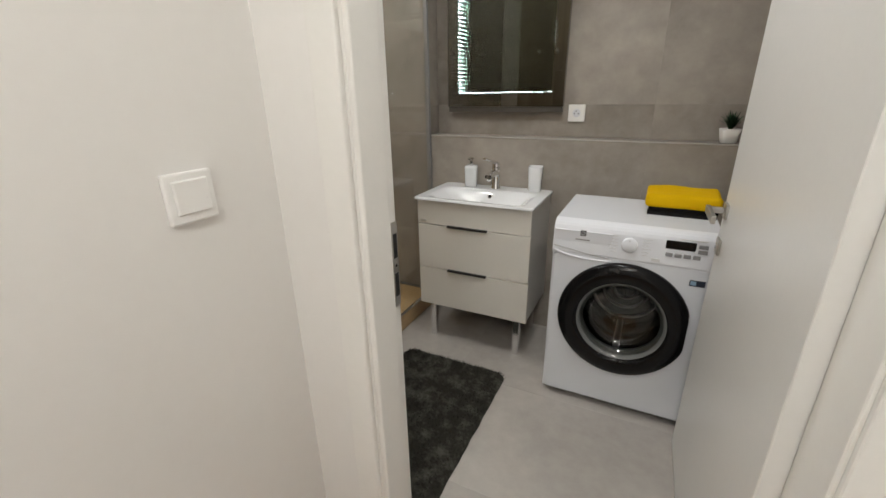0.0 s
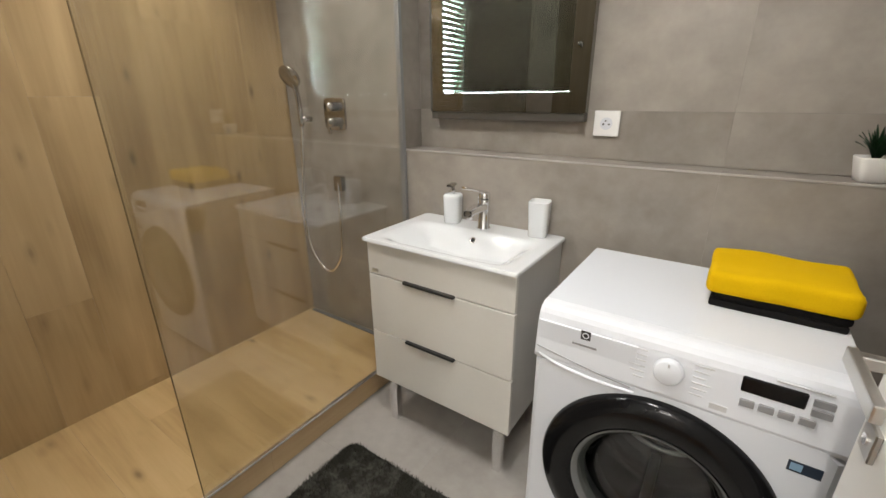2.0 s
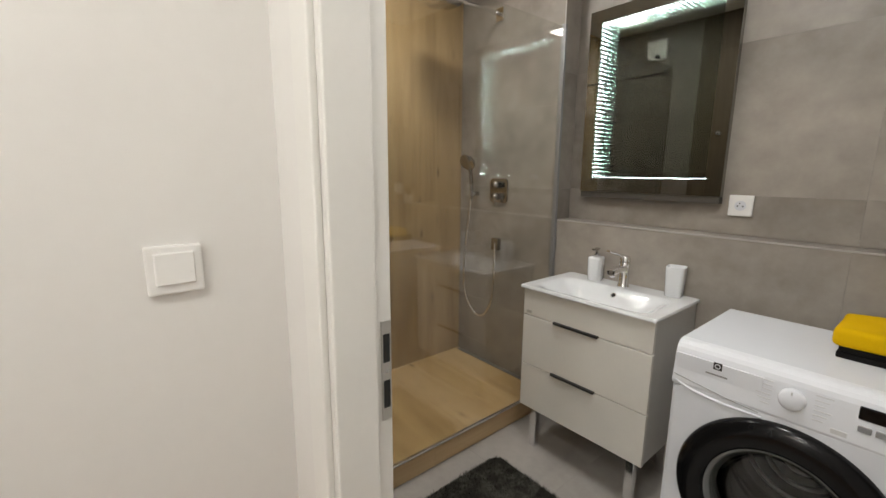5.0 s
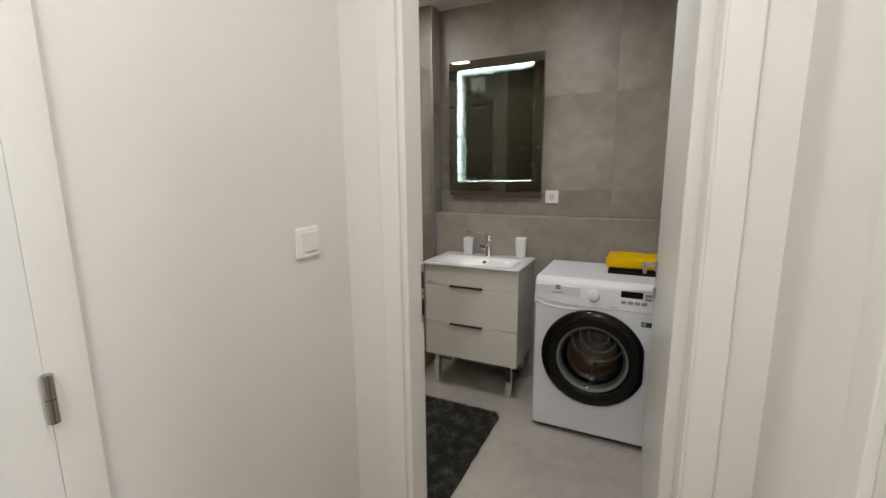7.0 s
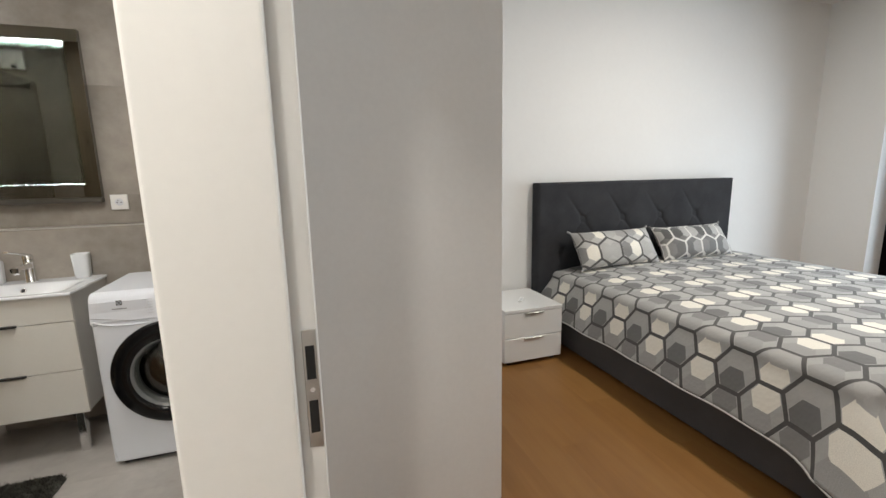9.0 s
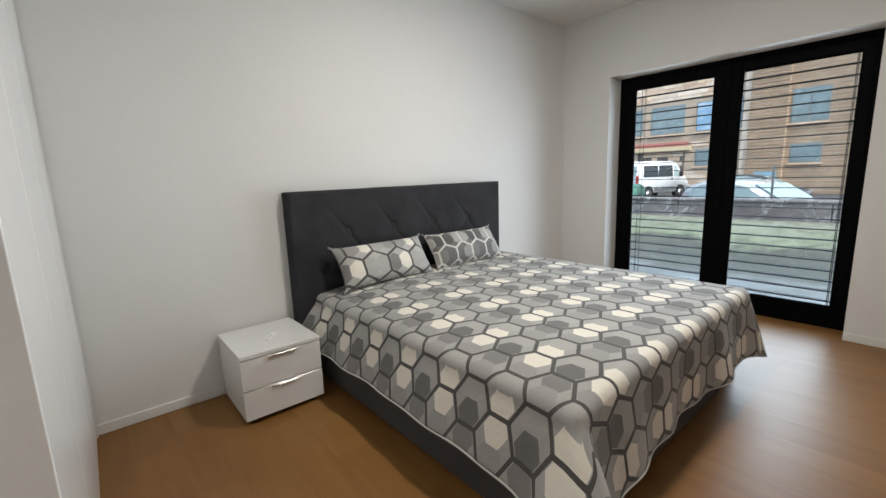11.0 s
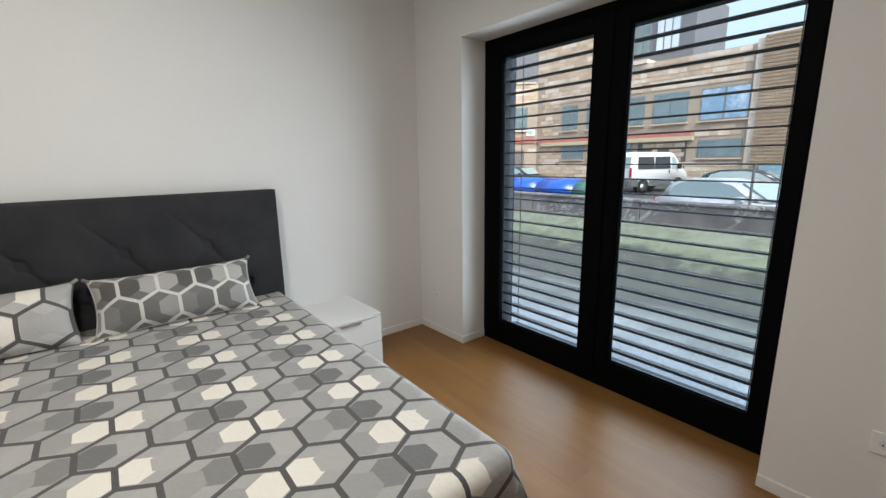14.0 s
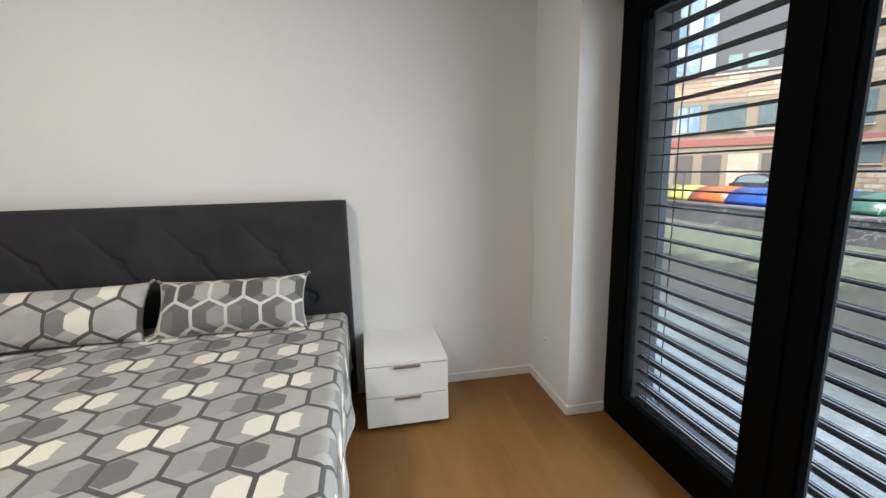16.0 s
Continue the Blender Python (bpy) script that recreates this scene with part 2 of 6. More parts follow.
M_WALL = surface("white_wall_paint", (0.785, 0.775, 0.755), 0.75, dark=(0.73, 0.715, 0.695), scale=1.2, fine=30, amount=0.35, bump=0.12, bump_scale=500)
M_CEIL = surface("white_ceiling_paint", (0.8, 0.79, 0.77), 0.85, scale=1.0, amount=0.15, bump=0.08, bump_scale=400)
M_DOOR = surface("white_door_lacquer", (0.77, 0.765, 0.745), 0.32, scale=1.5, amount=0.15, rough_var=0.05)
M_TRIM = surface("white_trim_paint", (0.8, 0.79, 0.76), 0.4, scale=2, amount=0.15)
M_GREY_TILE = surface("grey_concrete_look_tile", (0.43, 0.39, 0.345), 0.40, dark=(0.225, 0.20, 0.174), scale=1.8, fine=9, amount=0.66, piece=0.06, bump=0.06, bump_scale=160)
M_FLOOR_TILE = surface("light_grey_floor_tile", (0.46, 0.435, 0.405), 0.34, dark=(0.31, 0.29, 0.268), scale=2.2, fine=18, amount=0.55, piece=0.08, bump=0.06, bump_scale=160)
M_GROUT = surface("grey_grout", (0.37, 0.335, 0.298), 0.85, amount=0.3)
M_DARK_TILE = wood("dark_brown_wood_look_tile", (0.20, 0.163, 0.112), (0.15, 0.12, 0.08), (0.10, 0.079, 0.051), 2, 0.5, 0.3)
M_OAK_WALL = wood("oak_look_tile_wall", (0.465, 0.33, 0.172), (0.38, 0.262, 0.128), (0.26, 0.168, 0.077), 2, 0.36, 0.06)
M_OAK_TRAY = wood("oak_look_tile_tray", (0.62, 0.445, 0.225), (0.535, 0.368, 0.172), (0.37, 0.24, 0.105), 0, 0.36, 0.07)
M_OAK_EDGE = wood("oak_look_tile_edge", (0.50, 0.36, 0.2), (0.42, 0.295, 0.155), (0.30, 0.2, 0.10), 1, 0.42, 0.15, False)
M_LAMINATE = wood("oak_laminate", (0.27, 0.135, 0.042), (0.235, 0.112, 0.033), (0.20, 0.091, 0.025), 1, 0.38, 0.05, False, 0.3)
M_WHITE_GLOSS = surface("white_gloss_foil", (0.8, 0.795, 0.775), 0.22, amount=0.12, rough_var=0.04)
M_WHITE_SATIN = surface("white_satin_board", (0.82, 0.81, 0.79), 0.42, scale=1.2, amount=0.25, rough_var=0.06)
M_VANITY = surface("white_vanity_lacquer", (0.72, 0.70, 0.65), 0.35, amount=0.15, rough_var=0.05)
# Sides a little darker than the fronts, with faint upright streaks
M_VANITY_SIDE = surface("vanity_side_white", (0.62, 0.605, 0.575), 0.45, amount=0.3, fine=120, stretch=(1, 1, 0.12))
M_CERAMIC = surface("white_glazed_ceramic", (0.72, 0.735, 0.75), 0.1, amount=0.06, rough_var=0.03, coat=0.4)
M_ENAMEL = surface("white_enamel", (0.71, 0.735, 0.785), 0.25, amount=0.06, rough_var=0.04)
M_WM_PANEL = surface("white_panel_plastic", (0.70, 0.72, 0.765), 0.5, amount=0.06)
# Darker twin of the chrome: shade on the fittings put into the colour
M_SHADED_CHROME = surface("shaded_chrome", (0.42, 0.40, 0.37), 0.16, 1.0, amount=0.2, rough_var=0.06)
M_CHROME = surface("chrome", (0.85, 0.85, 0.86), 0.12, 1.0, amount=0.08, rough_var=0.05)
M_ALU = surface("satin_aluminium", (0.32, 0.325, 0.33), 0.4, 0.6, amount=0.2)
M_TRIM_GREY = surface("pale_metal_trim", (0.5, 0.48, 0.455), 0.4, 0.3, amount=0.2)
M_STEEL = surface("brushed_steel", (0.6, 0.585, 0.56), 0.33, 1.0, amount=0.2, fine=200)
M_HINGE = surface("dark_hinge_steel", (0.42, 0.40, 0.37), 0.22, 1.0, amount=0.3, fine=200)
# Near-black steel: the shade inside the drum is put into its colour
M_DRUM = surface("dark_drum_steel", (0.06, 0.06, 0.054), 0.2, 1.0, amount=0.3, scale=10)
M_RIM_GREY = surface("grey_glass_rim", (0.15, 0.155, 0.155), 0.14, amount=0.2)
M_BLACK_GLOSS = surface("black_gloss_plastic", (0.006, 0.006, 0.0065), 0.16, amount=0.2, rough_var=0.04, spec=0.22)
M_BLACK = surface("black_matt_metal", (0.018, 0.017, 0.017), 0.45, amount=0.3)
M_GREYBAR = plain("grey_print", (0.60, 0.605, 0.62), 0.5)
M_BUTTON = plain("grey_button", (0.28, 0.28, 0.29), 0.45)
M_YELLOW = surface("yellow_terry_cloth", (0.80, 0.50, 0.004), 0.95, dark=(0.62, 0.36, 0.002), fine=300, amount=0.5, bump=0.8, bump_scale=700, spec=0.1)
M_BLACKTOWEL = surface("black_terry_cloth", (0.012, 0.011, 0.011), 0.95, amount=0.4, fine=300, bump=0.8, bump_scale=700, spec=0.1)
M_RUG = surface("dark_grey_shag", (0.125, 0.12, 0.105), 0.95, dark=(0.035, 0.034, 0.028), scale=15, fine=70, amount=0.9, spec=0.05)
M_POT = surface("white_pot_ceramic", (0.8, 0.79, 0.77), 0.35, amount=0.1)
M_LEAF = surface("green_succulent", (0.035, 0.12, 0.04), 0.5, dark=(0.012, 0.05, 0.018), scale=30, amount=0.6)
M_SOIL = surface("dark_soil", (0.03, 0.022, 0.016), 0.95, amount=0.5, fine=200)
M_SWITCH = surface("white_switch_plastic", (0.84, 0.835, 0.82), 0.3, amount=0.06)
M_DARKHOLE = plain("dark_recess", (0.012, 0.012, 0.012), 0.7)
M_FABRIC = surface("anthracite_upholstery", (0.05, 0.05, 0.054), 0.92, dark=(0.03, 0.03, 0.033), scale=5, fine=260, amount=0.6, bump=0.6, bump_scale=900, spec=0.15)
M_BEDBASE = surface("dark_grey_base_fabric", (0.085, 0.08, 0.08), 0.9, dark=(0.055, 0.052, 0.052), fine=260, amount=0.5, bump=0.5, bump_scale=900, spec=0.15)
PALE, LIGHT, MID, DIM, DARK = (0.80, 0.755, 0.665), (0.41, 0.397, 0.375), (0.325, 0.316, 0.303), (0.22, 0.214, 0.206), (0.155, 0.151, 0.146)
M_SPREAD = hex_cloth("hexagon_bedspread_cloth", (0.075, 0.071, 0.067), (0.38, 0.37, 0.352), (PALE, LIGHT, DARK, MID), (PALE, MID, LIGHT, DIM), 0.1805, 0.153, 0.047, (-4.277, -0.8285), (4.322, 0.8285))
M_SPREAD_HEM = plain("bedspread_hem", (0.5, 0.49, 0.47), 0.9)
M_PILLOW_A = hex_cloth("hexagon_cushion_cloth_dark_lines", (0.085, 0.08, 0.075), (0.47, 0.455, 0.43), (PALE, LIGHT, MID, LIGHT), (LIGHT, DIM, PALE, MID), 0.20, 0.168, 0.044, (-0.06, -0.115), (0.11, 0.115))
M_PILLOW_B = hex_cloth("hexagon_cushion_cloth_white_lines", (0.66, 0.64, 0.60), (0.17, 0.165, 0.158), (DARK, MID, (0.105, 0.103, 0.099), LIGHT), ((0.15, 0.147, 0.142), DIM, LIGHT, (0.105, 0.103, 0.099)), 0.168, 0.142, 0.05, (-0.115, -0.08), (0.157, 0.08))
M_PIPING_A = plain("dark_piping", (0.11, 0.105, 0.10), 0.9)
M_PIPING_B = plain("pale_piping", (0.5, 0.485, 0.455), 0.9)
M_ANTHRACITE = surface("anthracite_window_frame", (0.0028, 0.003, 0.0034), 0.5, amount=0.2, spec=0.03)
M_SLAT = surface("anthracite_blind_slat", (0.005, 0.0065, 0.0095), 0.38, amount=0.2, rough_var=0.03, spec=0.07)
M_GASKET = surface("black_glazing_gasket", (0.004, 0.004, 0.0045), 0.6, amount=0.2, rough_var=0.05, spec=0.0)
# Pale slat faces: glints of the sky put into the colour
M_SLAT_GLINT = surface("slat_sky_glint", (0.85, 0.9, 0.95), 0.42, 0.2, amount=0.15)
M_RAIL = surface("grey_blind_rail", (0.12, 0.125, 0.13), 0.45, amount=0.2)
M_GLASS = clear_glass("window_glass", (0.92, 0.965, 0.985), 0.02)
M_SHOWER_GLASS = clear_glass("shower_glass", (0.968, 0.975, 0.965), 0.085)
M_GLASS_EDGE = surface("glass_cut_edge", (0.16, 0.115, 0.06), 0.15, amount=0.2)
M_MIRROR_FRONT = half_mirror("half_silvered_glass", 0.52, (0.95, 0.97, 0.95))
M_SMOKED = clear_glass("smoked_cover_glass", (0.72, 0.735, 0.72), 0.03)
M_MIRROR_BACK = half_mirror("silvered_back", 0.97, (0.88, 0.915, 0.885))
M_MIRROR_EDGE = surface("mirror_border", (0.30, 0.30, 0.275), 0.015, 1.0, amount=0.05, rough_var=0.008)
M_MIRROR_RIM = surface("grey_brown_rim", (0.10, 0.092, 0.08), 0.35, 0.3, amount=0.2)
M_LED = emitter("led_bead", (0.82, 0.95, 1.0), 38.0)
M_LAMP = emitter("lamp_diffuser", (1.0, 0.96, 0.9), 9.0)
M_RENDER_GREY = surface("grey_outer_render", (0.20, 0.235, 0.275), 0.85, amount=0.3, bump=0.3)


# ---- helpers for meshes ----
def finish(name, bm, material, smooth=False):
    me = bpy.data.meshes.new(name)
    bmesh.ops.recalc_face_normals(bm, faces=bm.faces)
    bm.to_mesh(me)
    bm.free()
    me.materials.append(material)
    if smooth:
        for poly in me.polygons:
            poly.use_smooth = True
    return me


def part(name, bm, material, parent, label="", smooth=False):
    """One mesh object under a thing or under a part."""
    ob = new(name, finish(name, bm, material, smooth))
    ob.parent = parent
    if label:
        ob["label"] = label
    return ob


def thing(name, at, label, category, group="", rz=0.0):
    ob = new(name)
    ob.empty_display_size = 0.05
    ob.matrix_world = pose(*at, 0, 0, rz)
    bpy.context.view_layer.update()
    return tagged(ob, label, category, group)


def solid(name, bm, material, label, category, kind="", smooth=False, at=None):
    """A thing that is one mesh."""
    ob = new(name, finish(name, bm, material, smooth))
    if at:
        ob.location = at
    return tagged(ob, label, category, "", kind)


def box(x0, x1, y0, y1, z0, z1, bevel=0.0, seg=1, bm=None):
    bm = bm or bmesh.new()
    made = bmesh.ops.create_cube(bm, size=1.0)["verts"]
    for v in made:
        v.co = Vector((x0 + (v.co.x + 0.5) * (x1 - x0), y0 + (v.co.y + 0.5) * (y1 - y0), z0 + (v.co.z + 0.5) * (z1 - z0)))
    if bevel:
        edges = list({e for v in made for e in v.link_edges})
        bmesh.ops.bevel(bm, geom=edges, offset=bevel, segments=seg, affect="EDGES", profile=0.6)
    return bm


def cylinder(center, axis, radius, depth, seg=24, r2=None, bevel=0.0, bm=None):
    """A cylinder or cone round center, along axis."""
    bm = bm or bmesh.new()
    m = Matrix.Translation(center) @ Vector(axis).to_track_quat("Z", "Y").to_matrix().to_4x4()
    made = bmesh.ops.create_cone(bm, cap_ends=True, segments=seg, radius1=radius, radius2=radius if r2 is None else r2, depth=depth, matrix=m)["verts"]
    if bevel:
        caps = [e for e in {e for v in made for e in v.link_edges} if any(len(f.verts) > 4 for f in e.link_faces)]
        bmesh.ops.bevel(bm, geom=caps, offset=bevel, segments=2, affect="EDGES")
    return bm


def lathe(profile, axis_matrix, seg=40, bm=None):
    """Turn (radius, height) pairs round the z axis of axis_matrix."""
    bm = bm or bmesh.new()
    rings = []
    for r, h in profile:
        rings.append([bm.verts.new(axis_matrix @ Vector((r * math.cos(2 * math.pi * i / seg), r * math.sin(2 * math.pi * i / seg), h))) for i in range(seg)])
    for a, b in zip(rings, rings[1:]):
        for i in range(seg):
            bm.faces.new((a[i], a[(i + 1) % seg], b[(i + 1) % seg], b[i]))
    return bm


def tube(points, radius, seg=10, bm=None):
    """A round bar or hose along points."""
    bm = bm or bmesh.new()
    pts = [Vector(p) for p in points]
    rings = []
    side = None
    for i, p in enumerate(pts):
        d = (pts[min(i + 1, len(pts) - 1)] - pts[max(i - 1, 0)]).normalized()
        if side is None:
            side = d.orthogonal().normalized()
        side = (side - d * side.dot(d)).normalized()
        up = d.cross(side)
        rings.append([bm.verts.new(p + radius * (math.cos(2 * math.pi * k / seg) * side + math.sin(2 * math.pi * k / seg) * up)) for k in range(seg)])
    for a, b in zip(rings, rings[1:]):
        for k in range(seg):
            bm.faces.new((a[k], a[(k + 1) % seg], b[(k + 1) % seg], b[k]))
    bm.faces.new(rings[0])
    bm.faces.new(rings[-1])
    return bm


def curve_points(keys, n):
    """Smooth points through keys (Catmull-Rom)."""
    k = [Vector(p) for p in keys]
    k = [2 * k[0] - k[1]] + k + [2 * k[-1] - k[-2]]
    out = []
    for i in range(1, len(k) - 2):
        for s in range(n):
            u = s / n
            a, b, c, d = k[i - 1], k[i], k[i + 1], k[i + 2]
            out.append(0.5 * ((2 * b) + (c - a) * u + (2 * a - 5 * b + 4 * c - d) * u * u + (3 * b - a - 3 * c + d) * u ** 3))
    out.append(k[-2])
    return out


def sheet(nu, nv, fn, bm=None, uv=None):
    """A grid of (nu + 1) x (nv + 1) points fn(u, v), with UVs from uv(u, v)."""
    bm = bm or bmesh.new()
    grid = [[bm.verts.new(fn(i / nu, j / nv)) for j in range(nv + 1)] for i in range(nu + 1)]
    layer = bm.loops.layers.uv.new("UVMap") if uv else None
    for i in range(nu):
        for j in range(nv):
            f = bm.faces.new((grid[i][j], grid[i + 1][j], grid[i + 1][j + 1], grid[i][j + 1]))
            if layer:
                for loop, (a, b) in zip(f.loops, ((i, j), (i + 1, j), (i + 1, j + 1), (i, j + 1))):
                    loop[layer].uv = uv(a / nu, b / nv)
    return bm


def thicken(ob, depth, offset=-1.0):
    mod = ob.modifiers.new("thickness", "SOLIDIFY")
    mod.thickness, mod.offset = depth, offset
    return ob


PIECES = {}


def piece_mesh(name, su, sv, depth, material, chamfer=0.0015):
    """A slab with chamfered face, its face in local xy looking along +z, its back at z = 0. Shared between alike pieces."""
    key = (name, round(su, 4), round(sv, 4), depth, material.name)
    if key not in PIECES:
        bm = bmesh.new()
        c = chamfer
        lo = [bm.verts.new((x * su / 2, y * sv / 2, 0)) for x, y in ((-1, -1), (1, -1), (1, 1), (-1, 1))]
        mi = [bm.verts.new((x * su / 2, y * sv / 2, depth - c)) for x, y in ((-1, -1), (1, -1), (1, 1), (-1, 1))]
        hi = [bm.verts.new((x * (su / 2 - c), y * (sv / 2 - c), depth)) for x, y in ((-1, -1), (1, -1), (1, 1), (-1, 1))]
        bm.faces.new(hi)
        for a, b in ((lo, mi), (mi, hi)):
            for i in range(4):
                bm.faces.new((a[i], a[(i + 1) % 4], b[(i + 1) % 4], b[i]))
        PIECES[key] = finish(name, bm, material)
    return PIECES[key]


def lay(parent, name, material, origin, u, v, width, height, su, sv, gap=0.00035, depth=0.008, start=(0.0, 0.0), stagger=0.0, along="v", chamfer=0.0003):
    """Lay pieces su x sv over a rectangle width x height from origin along u and v, cut at its edges; the joints start at start.
    stagger: shift of every second course (columns along v, or rows along u), as a share of a piece."""
    u, v = Vector(u), Vector(v)
    n = u.cross(v)
    base = Matrix((u, v, n)).transposed().to_4x4()
    def cuts(size, step, first):
        c = [0.0]
        x = first % step
        while x < size - 1e-4:
            if x > 1e-4:
                c.append(x)
            x += step
        return c + [size]
    if along == "v":
        cols = cuts(width, su, start[0])
        cells = [(a, b, c, d) for i, (a, b) in enumerate(zip(cols, cols[1:]))
                 for c, d in (lambda r: list(zip(r, r[1:])))(cuts(height, sv, start[1] + stagger * sv * (i * 0.62 % 1.0 if stagger == 1 else i % 2)))]
    else:
        rows = cuts(height, sv, start[1])
        cells = [(a, b, c, d) for i, (c, d) in enumerate(zip(rows, rows[1:]))
                 for a, b in (lambda r: list(zip(r, r[1:])))(cuts(width, su, start[0] + stagger * su * (i * 0.62 % 1.0 if stagger == 1 else i % 2)))]
    for a, b, c, d in cells:
        if b - a < 0.012 or d - c < 0.012:
            continue
        ob = new(name, piece_mesh(name, b - a - gap, d - c - gap, depth, material, chamfer))
        ob.matrix_world = Matrix.Translation(Vector(origin) + u * ((a + b) / 2) + v * ((c + d) / 2)) @ base
        ob.parent = parent
        ob.matrix_parent_inverse = Matrix.Identity(4)


def setting(name, boxes, material, label, category="wall"):
    bm = bmesh.new()
    for b in boxes:
        box(*b, bm=bm)
    return solid(name, bm, material, label, category, "structure")


# ---- structure: bathroom, hall and bedroom ----
BX0, BX1, BY0 = -1.43, 0.985, 0.912      # bathroom faces
NX, TX, TZ = -0.661, -0.655, 0.105     # niche corner, shower tray edge and height
LEDGE_Y, BACK_Y, LEDGE_Z = 2.445, 2.578, 1.106
T = 0.009                              # tile build-up
bath_back = setting("wall_north", [(-1.6, 1.17, BACK_Y + T, 2.80, -0.05, 2.6)], M_GROUT, "grey large-format tiled bathroom wall behind the mirror")
bath_bank = setting("wall_ledge", [(BX0 - 0.1, NX - T, LEDGE_Y + T, BACK_Y + T, -0.05, 2.6), (NX - T, BX1 + 0.05, LEDGE_Y + T, BACK_Y + T, -0.05, LEDGE_Z - T)],
                    M_GROUT, "grey tiled installation wall with a narrow ledge")
bath_west = setting("wall_west", [(-1.6, BX0 - T, 0.8, 2.80, -0.05, 2.6)], M_GROUT, "shower wall clad in oak-look tile boards")
bath_east = setting("wall_east", [(BX1 + T, 1.152, 0.93, 2.69, -0.05, 2.9)], M_WALL, "partition wall between bathroom and bedroom")
JL, JR = 0.075, 0.835                  # bathroom door opening
bath_south = setting("wall_south", [(-1.6, JL - 0.02, 0.80, BY0 - T, -0.05, 2.6), (JR + 0.02, 1.152, 0.80, 0.921, -0.05, 2.9), (JL - 0.02, JR + 0.02, 0.80, BY0 - T, 2.06, 2.6)],
                     M_WALL, "white painted wall with the bathroom doorway")
setting("wall_hall_west", [(-0.27, -0.13, -1.4, 0.80, -0.05, 2.6)], M_WALL, "white painted hall wall with a light switch")
setting("wall_hall_south", [(-0.27, 1.17, -1.55, -1.4, -0.05, 2.6)], M_WALL, "white painted hall end wall")
setting("wall_hall_east", [(0.98, 1.152, 0.36, 0.80, -0.05, 2.9), (0.98, 1.152, -2.0, -0.57, -0.05, 2.9), (0.98, 1.152, -0.57, 0.36, 2.08, 2.9)],
        M_WALL, "white painted wall with the bedroom doorway")
WX, WY0, WY1, WZ = 6.17, 0.187, 2.145, 2.27
setting("wall_bedroom_north", [(1.152, 6.72, 2.69, 2.85, -0.05, 3.0)], M_WALL, "white painted bedroom wall behind the bed")
setting("wall_bedroom_east_1", [(WX, 6.72, WY1, 2.69, -0.05, 3.0)], M_WALL, "white painted outer wall pier beside the window opening")
setting("wall_bedroom_east_2", [(WX, 6.72, -2.0, WY0, -0.05, 3.0)], M_WALL, "white painted outer wall with a socket beside the window opening")
setting("wall_lintel", [(WX, 6.72, WY0, WY1, WZ, 3.0)], M_WALL, "white painted wall over the deep window opening")
setting("wall_bedroom_south", [(0.98, 6.72, -2.15, -2.0, -0.05, 3.0)], M_WALL, "white painted bedroom wall")
setting("ceiling_bathroom", [(-1.6, 1.17, 0.80, 2.80, 2.5, 2.6)], M_CEIL, "white bathroom ceiling", "ceiling")
setting("ceiling_hall", [(-0.27, 0.98, -1.55, 0.80, 2.5, 2.6)], M_CEIL, "white hall ceiling", "ceiling")
setting("ceiling_bedroom", [(0.98, 6.72, -2.15, 2.85, 2.9, 3.05)], M_CEIL, "white bedroom ceiling", "ceiling")
floor_bath = setting("floor_bathroom", [(-1.6, 1.17, 0.86, 2.80, -0.1, -0.006)], M_GROUT, "light grey tiled bathroom floor", "floor")
floor_hall = setting("floor_hall", [(-0.3, 1.075, -1.5, 0.86, -0.1, -0.006)], M_LAMINATE, "oak laminate hall floor", "floor")
floor_bed = setting("floor_bedroom", [(1.075, 6.42, -2.0, 2.69, -0.1, -0.008)], M_LAMINATE, "warm oak laminate bedroom floor", "floor")

# baseboards of the bedroom
def baseboard(boxes):
    bm = bmesh.new()
    for b in boxes:
        box(*b, bevel=0.003, bm=bm)
    return solid("baseboard", bm, M_TRIM, "low white wooden skirting board along the wall", "baseboard", "structure")


baseboard([(1.786, 6.17, 2.677, 2.69, 0, 0.06)])
baseboard([(6.157, 6.17, WY1, 2.676, 0, 0.06), (6.157, 6.40, WY1 - 0.013, WY1 - 0.001, 0, 0.06)])
baseboard([(6.157, 6.17, -2.0, WY0, 0, 0.06)])

# shower tray: a step of oak-look tile
tray = setting("shower_tray", [(BX0 - 0.1, TX - T, 0.86, 2.55, -0.05, TZ - T)], M_GROUT, "raised shower floor of oak-look tiles", "shower tray")
edge_bm = box(TX - 0.012, TX + 0.002, BY0, LEDGE_Y, TZ - 0.006, TZ + 0.004, 0.001)
part("edge_trim", edge_bm, M_STEEL, tray, "thin metal edge trim")
part("drain_channel", box(BX0 + 0.02, TX - 0.02, LEDGE_Y - 0.035, LEDGE_Y - 0.006, TZ - 0.01, TZ + 0.003, 0.001), M_RAIL, tray, "dark linear drain")

